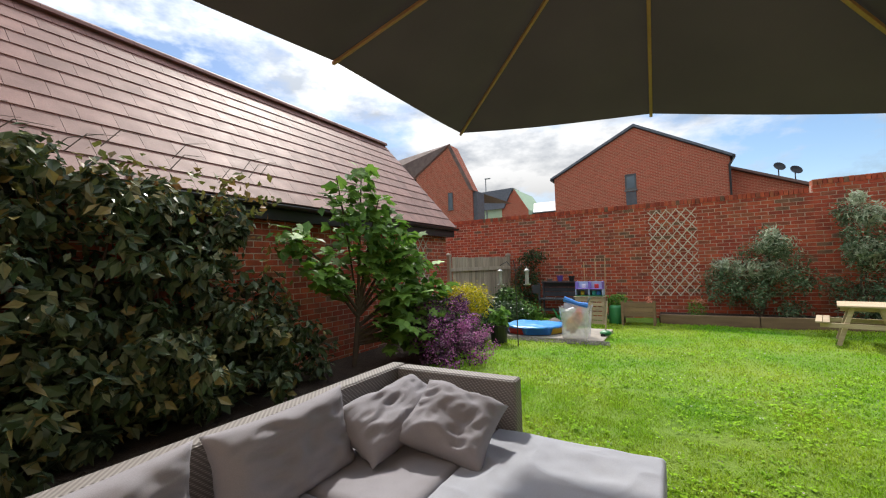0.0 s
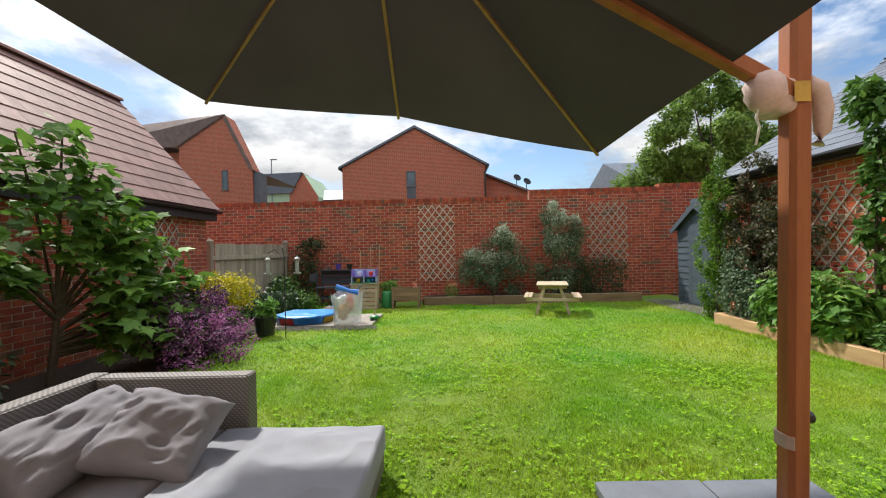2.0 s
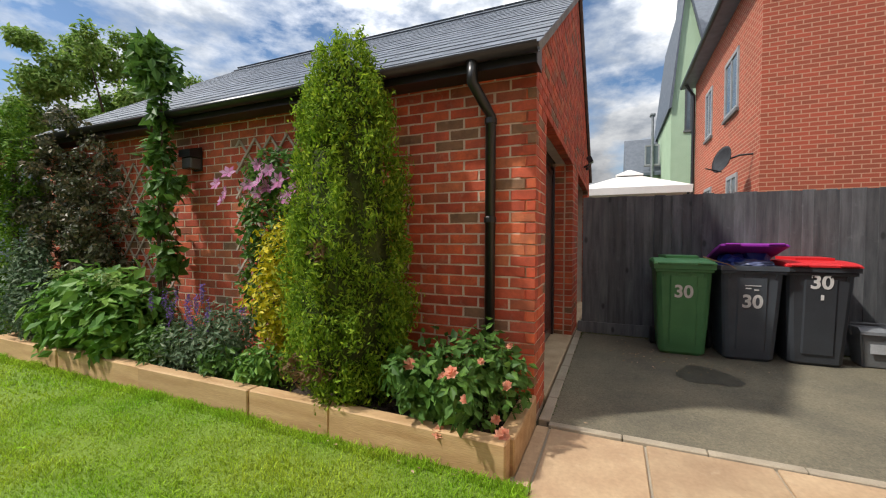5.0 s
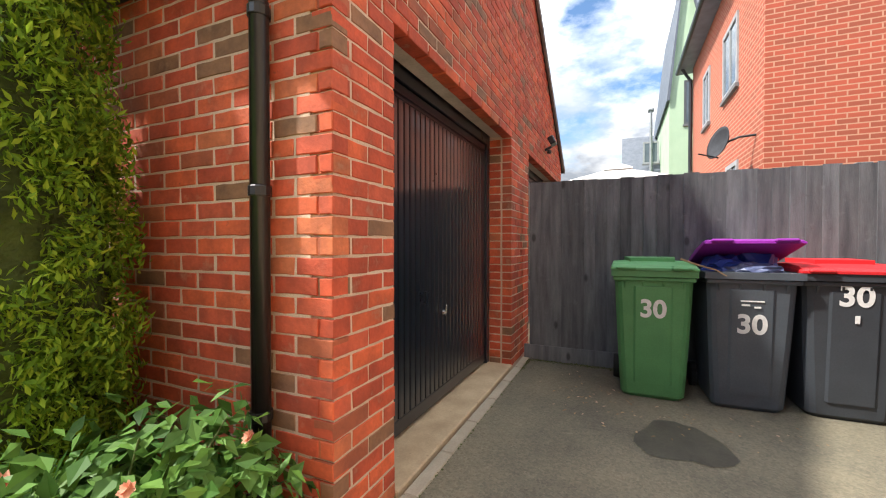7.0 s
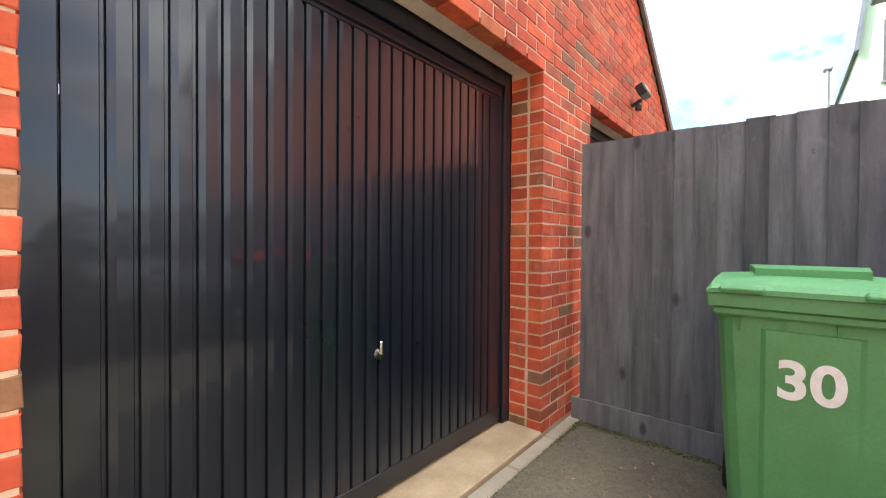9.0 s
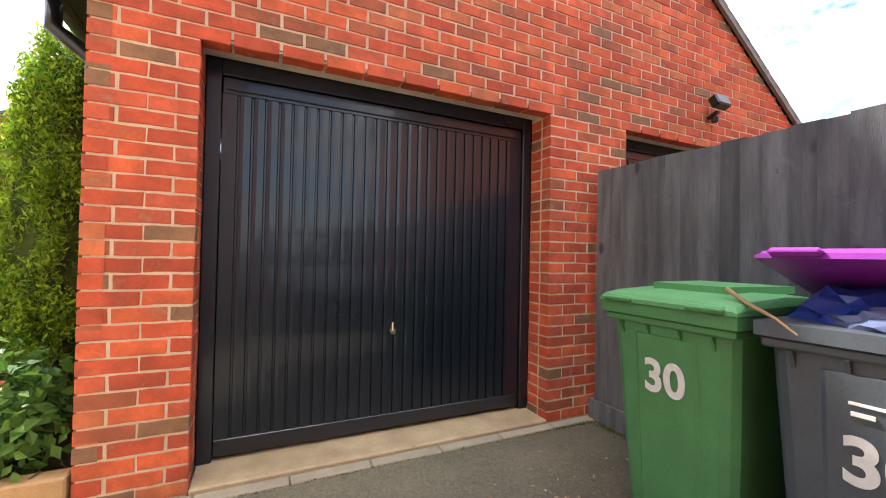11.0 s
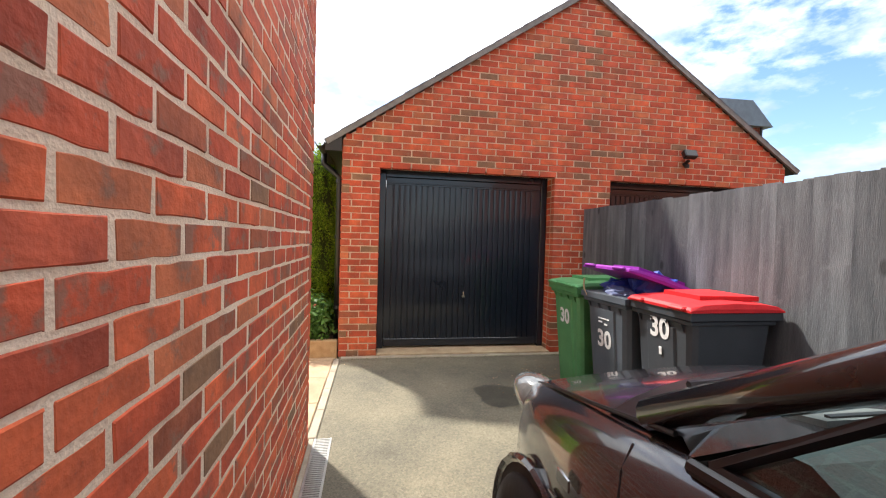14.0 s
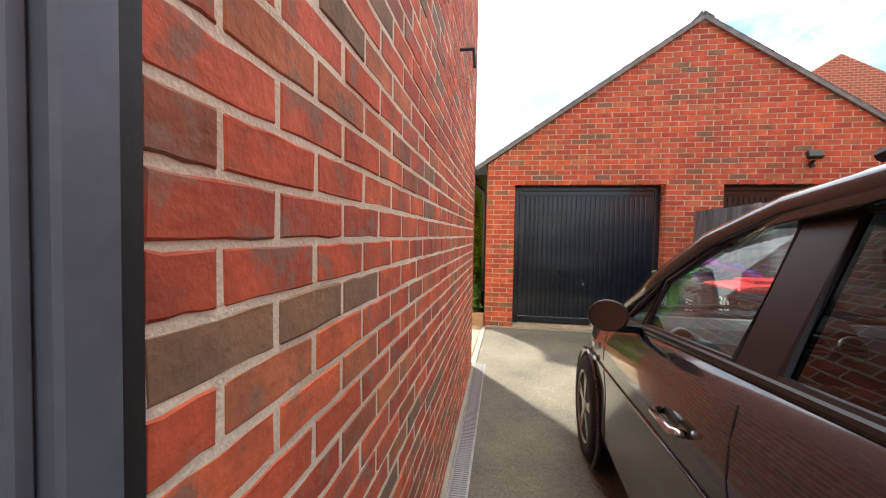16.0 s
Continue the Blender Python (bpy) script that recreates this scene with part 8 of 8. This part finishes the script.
rgn = random.Random(4)
for z, w in ((0.0, 0.20), (0.05, 0.23), (0.3, 0.245), (0.48, 0.265), (0.56, 0.27)):
    rings.append([bm.verts.new(((1 + rgn.uniform(-0.06, 0.06)) * w * max(-0.8, min(0.8, 1.15 * math.cos(2 * math.pi * k / 20))) * 1.1, (1 + rgn.uniform(-0.06, 0.06)) * w * max(-0.8, min(0.8, 1.15 * math.sin(2 * math.pi * k / 20))) * 1.1, z + (rgn.uniform(-0.03, 0.03) if z > 0.5 else 0))) for k in range(20)])
for r0, r1 in zip(rings, rings[1:]):
    for k in range(20):
        bm.faces.new((r0[k], r0[(k + 1) % 20], r1[(k + 1) % 20], r1[k]))
bm.faces.new(rings[0][::-1])
part("bag_film", bm, bag_m, bag)
part("toy", crumple((-0.05, -0.12, 0.25), (0.1, 0.09, 0.15), 3, 0.3, 2), plastic("orange_toy", (0.55, 0.2, 0.06)), bag)
part("toy", crumple((0.08, -0.13, 0.4), (0.06, 0.07, 0.16), 5, 0.3, 2), red_p, bag)
part("toy", crumple((-0.08, 0.0, 0.42), (0.12, 0.1, 0.12), 6, 0.3, 2), plastic("white_toy", (0.7, 0.7, 0.7)), bag)
part("toy", tube([(-0.18, -0.05, 0.68), (0.05, -0.05, 0.60), (0.2, -0.02, 0.57)], [0.05, 0.035, 0.05], 8), blue_p, bag)
part("toy", tube([(0.16, 0.0, 0.5), (0.21, 0, 0.66), (0.24, 0, 0.7)], 0.02, 8), plastic("grey_toy", (0.2, 0.2, 0.22)), bag)
mow = thing("toy_mower", "green toy mower with a long wooden handle", "toy", at=(-0.66, 7.95, 0.03))
part("deck", crumple((0, 0, 0.08), (0.10, 0.09, 0.05), 1, 0.1, 2), grn_p, mow)
for y in (-0.08, 0.08):
    wh = part("wheel", lathe([(0.02, -0.012), (0.04, -0.012), (0.04, 0.012), (0.02, 0.012)], 12), rubber, mow)
    wh.matrix_local = pose(-0.03, y, 0.04, 90)
part("handle", tube([(0, 0, 0.1), (0.05, 0.02, 0.62)], 0.012, 8), pine, mow)

# mud kitchen
mk = thing("mud_kitchen", "dark grey painted wooden toy mud kitchen", "play kitchen", at=(-2.02, 10.35, 0.0))
mk_m = mat("charcoal_paint", (0.06, 0.065, 0.075), (0.045, 0.048, 0.055), 4, 0.8, 0.3)
for x in (-0.45, 0.42):
    for y in (-0.2, 0.18):
        part("leg", box(x, x + 0.04, y, y + 0.04, 0, 0.86, 0.003), mk_m, mk)
for z, d in ((0.46, 0.24), (0.2, 0.24)):
    part("shelf", box(-0.46, 0.46, -d, d - 0.02, z, z + 0.03, 0.003), mk_m, mk)
for k in range(3):
    part("back_plank", box(-0.46, 0.46, 0.2, 0.22, 0.52 + k * 0.115, 0.625 + k * 0.115, 0.003), mk_m, mk)
part("top_shelf", box(-0.46, 0.46, 0.06, 0.24, 0.865, 0.89, 0.003), mk_m, mk)
for x in (-0.2, 0.2):
    part("bowl", lathe([(0.08, 0.44), (0.11, 0.492), (0.115, 0.495), (0.09, 0.46)], 16, centre=(x, -0.05)), galv, mk)
part("chalk_board", box(-0.58, -0.44, -0.25, -0.235, 0.62, 0.82, 0.004), mk_m, mk)
for x, c, h in ((0.0, (0.10, 0.06, 0.35), 0.14), (0.28, (0.02, 0.02, 0.02), 0.13), (-0.25, (0.25, 0.2, 0.18), 0.07)):
    single("plant_pot", lathe([(0.05, 0), (0.075, h * 0.9), (0.085, h * 0.9), (0.085, h), (0.065, h), (0.05, 0.02)], 16), plastic("pot_plastic", c), "small plant pot standing on the toy kitchen", "plant pot", "pots on the kitchen", at=(-2.02 + x, 10.5, 0.89))

# pallet stand with a dolls' house
pal = thing("pallet_stand", "pale slatted pallet stand", "pallet", at=(-1.17, 9.6, 0.0))
for k in range(6):
    part("slat", box(-0.29, 0.29, -0.17, -0.15, 0.03 + k * 0.095, 0.105 + k * 0.095, 0.002), pine, pal)
for x in (-0.28, -0.02, 0.24):
    part("block", box(x, x + 0.045, -0.149, 0.15, 0.0, 0.59, 0.002), pine, pal)
part("top", box(-0.31, 0.31, -0.19, 0.17, 0.591, 0.61, 0.003), pine, pal)
dh = thing("dolls_house", "open purple and green toy dolls' house", "dolls' house", at=(-1.17, 9.6, 0.611))
vio, pal_b = plastic("violet_plastic", (0.22, 0.14, 0.5)), plastic("pale_blue_plastic", (0.4, 0.5, 0.7))
part("floor", box(-0.28, 0.28, -0.14, 0.12, 0, 0.02), grn_p, dh)
part("floor", box(-0.28, 0.28, -0.14, 0.12, 0.15, 0.165), vio, dh)
part("back", box(-0.28, 0.28, 0.105, 0.12, 0.021, 0.31), pal_b, dh)
for x in (-0.28, -0.01, 0.26):
    part("wall", box(x, x + 0.02, -0.14, 0.104, 0.021, 0.149), pal_b, dh)
    part("wall", box(x, x + 0.02, -0.14, 0.104, 0.166, 0.31), vio, dh)
for x, z, m in ((-0.15, 0.02, yel_p), (0.08, 0.02, plastic("teal_plastic", (0.03, 0.4, 0.35))), (0.18, 0.02, blue_p), (-0.12, 0.166, plastic("white_plastic", (0.7, 0.7, 0.75))), (0.14, 0.166, red_p)):
    part("toy_furniture", box(x - 0.04, x + 0.04, -0.05, 0.03, z + 0.001, z + 0.09, 0.008), m, dh)
for x, dx, h in ((-1.32, -0.02, 1.35), (-1.10, 0.0, 1.43), (-0.93, 0.04, 1.46)):
    single("bamboo_cane", tube([(x, 9.9, 0.0), (x + dx, 9.95, h)], 0.010, 7), mat("bamboo", (0.5, 0.33, 0.17), rough=0.6), "tall thin wooden cane leaning by the pallet", "cane", "garden canes")
for x, y, s in ((-0.70, 9.75, 1.0), (-1.72, 9.5, 0.8)):
    wc = thing("watering_can", "green plastic watering can", "watering can", "green watering cans", at=(x, y, 0.0))
    part("body", lathe([(0.12 * s, 0.0), (0.14 * s, 0.05), (0.14 * s, 0.36 * s), (0.11 * s, 0.40 * s), (0.10 * s, 0.40 * s)], 18), grn_p, wc, smooth=True)
    part("handle", tube([(0.1 * s, 0, 0.38 * s), (0.2 * s, 0, 0.36 * s), (0.22 * s, 0, 0.2 * s), (0.14 * s, 0, 0.1 * s)], 0.012, 7), grn_p, wc)
    part("spout", tube([(-0.13 * s, 0, 0.12 * s), (-0.3 * s, 0, 0.42 * s)], [0.03, 0.015], 8), grn_p, wc)
tp = plant("potted_herb", "leafy green plant growing behind the planter", "plant", (-0.68, 9.95, 0.0))
leaves("foliage", tp, g_fresh, [(0, 0, 0.5, 0.22, 0.16, 0.14)], 420, 0.07, 121, 0.5)
stems(tp, green_stem, [(0, 0, 0.5), (0.1, 0, 0.5)], seed=4)
pl = thing("wooden_planter", "weathered wooden trough planter on legs", "planter", at=(-0.26, 9.72, 0.0))
for k in range(3):
    part("side_board", box(-0.27, 0.27, -0.17, -0.15, 0.2 + k * 0.095, 0.29 + k * 0.095, 0.003), sleeper_d, pl)
    part("side_board", box(-0.27, 0.27, 0.15, 0.17, 0.2 + k * 0.095, 0.29 + k * 0.095, 0.003), sleeper_d, pl)
for x in (-0.31, 0.27):
    part("end_board", box(x + 0.008, x + 0.032, -0.149, 0.149, 0.2, 0.48, 0.003), sleeper_d, pl)
    for y in (-0.19, 0.15):
        part("leg", box(x, x + 0.045, y, y + 0.04, 0, 0.5, 0.003), sleeper_d, pl)
part("soil", box(-0.27, 0.27, -0.149, 0.149, 0.21, 0.45), soil_m, pl)
gn = plant("planter_seedling", "small reddish seedling in the wooden planter", "plant", (-0.06, 9.72, 0.45))
leaves("foliage", gn, petal_peach, [(0, 0, 0.09, 0.05, 0.05, 0.08)], 50, 0.05, 131, 0.5)

# black pot, rocks, bird feeders
bp_ = thing("potted_plant", "lime-leaved plant in a black pot", "potted plant", at=(-2.22, 6.95, 0.03))
part("pot", lathe([(0.13, 0), (0.165, 0.26), (0.18, 0.26), (0.18, 0.30), (0.155, 0.30), (0.14, 0.22)], 20), black_pl, bp_)
leaves("foliage", bp_, g_fresh, [(0, 0, 0.40, 0.14, 0.14, 0.13), (0.06, 0, 0.5, 0.08, 0.08, 0.08)], 110, 0.13, 141, 0.65, 0.3)
rock_m = mat("field_stone", (0.25, 0.2, 0.17), (0.16, 0.13, 0.11), 6, 0.95, 0.6)
for x, y, s in ((-1.78, 8.9, 0.13), (-2.1, 8.75, 0.10), (-1.45, 8.85, 0.08)):
    single("rock", crumple((0, 0, s * 0.6), (s * 1.2, s, s * 0.8), x, 0.25, 2), rock_m, "rounded brown garden stone by the toys", "stone", "garden stones", at=(x, y, 0.03))
fp = thing("feeder_pole", "thin dark garden pole holding bird feeders", "feeder pole", at=(-1.80, 6.72, 0.03))
part("pole", tube([(0, 0, 0), (0, 0, 1.25), (-0.03, 0.02, 1.38)], 0.008, 6), vent_m, fp)
part("arm", tube([(0, 0, 1.2), (-0.16, 0.05, 1.36), (-0.30, 0.1, 1.30)], 0.006, 6), vent_m, fp)
part("arm", tube([(0, 0, 1.2), (0.10, 0.1, 1.34), (0.14, 0.15, 1.25)], 0.006, 6), vent_m, fp)
clear = mat("feeder_tube", (0.5, 0.52, 0.5), (0.4, 0.4, 0.38), 10, 0.2, 0.1, trans=0.4)
for x, y in ((-0.30, 0.1), (0.14, 0.15)):
    bf = thing("bird_feeder", "clear tube bird feeder with pale metal ends", "bird feeder", "bird feeders", at=(-1.80 + x, 6.72 + y, 1.0))
    part("tube", lathe([(0.03, 0.02), (0.03, 0.22)], 14), clear, bf)
    part("cap", lathe([(0.045, 0.22), (0.045, 0.24), (0.01, 0.27), (0.004, 0.30)], 14), galv, bf)
    part("tray", lathe([(0.055, 0.0), (0.06, 0.02), (0.03, 0.02)], 14), galv, bf)

# fallen petals and leaf litter by the sleeper edge
lit = leaves("leaf_litter", None, leaf_mat("dry_litter", [(0, (0.25, 0.15, 0.08)), (0.7, (0.4, 0.28, 0.16)), (1, (0.6, 0.4, 0.3))], 0.8, 0.1), [(4.9, 2.2, 0.04, 0.08, 0.6, 0.01), (5.85, 1.2, 0.01, 0.1, 0.3, 0.004), (7.9, 0.9, 0.01, 0.6, 0.5, 0.004), (7.6, 0.2, 0.01, 0.3, 0.8, 0.004)], 130, 0.028, 151, 0.5, 0.1, 3.0, 0.1)
tagged(lit, "scattered dry petals and leaf bits", "leaf litter", kind="stuff")

# ---- pieces of walls, roofs and paving ----
for parent, data, m in LATER:
    if isinstance(data, tuple):
        ob = part(data[2], data[0], data[1], parent)
    else:
        ob = new(data.name.split(".")[0], data)
        ob.parent = parent
    ob.matrix_local = m
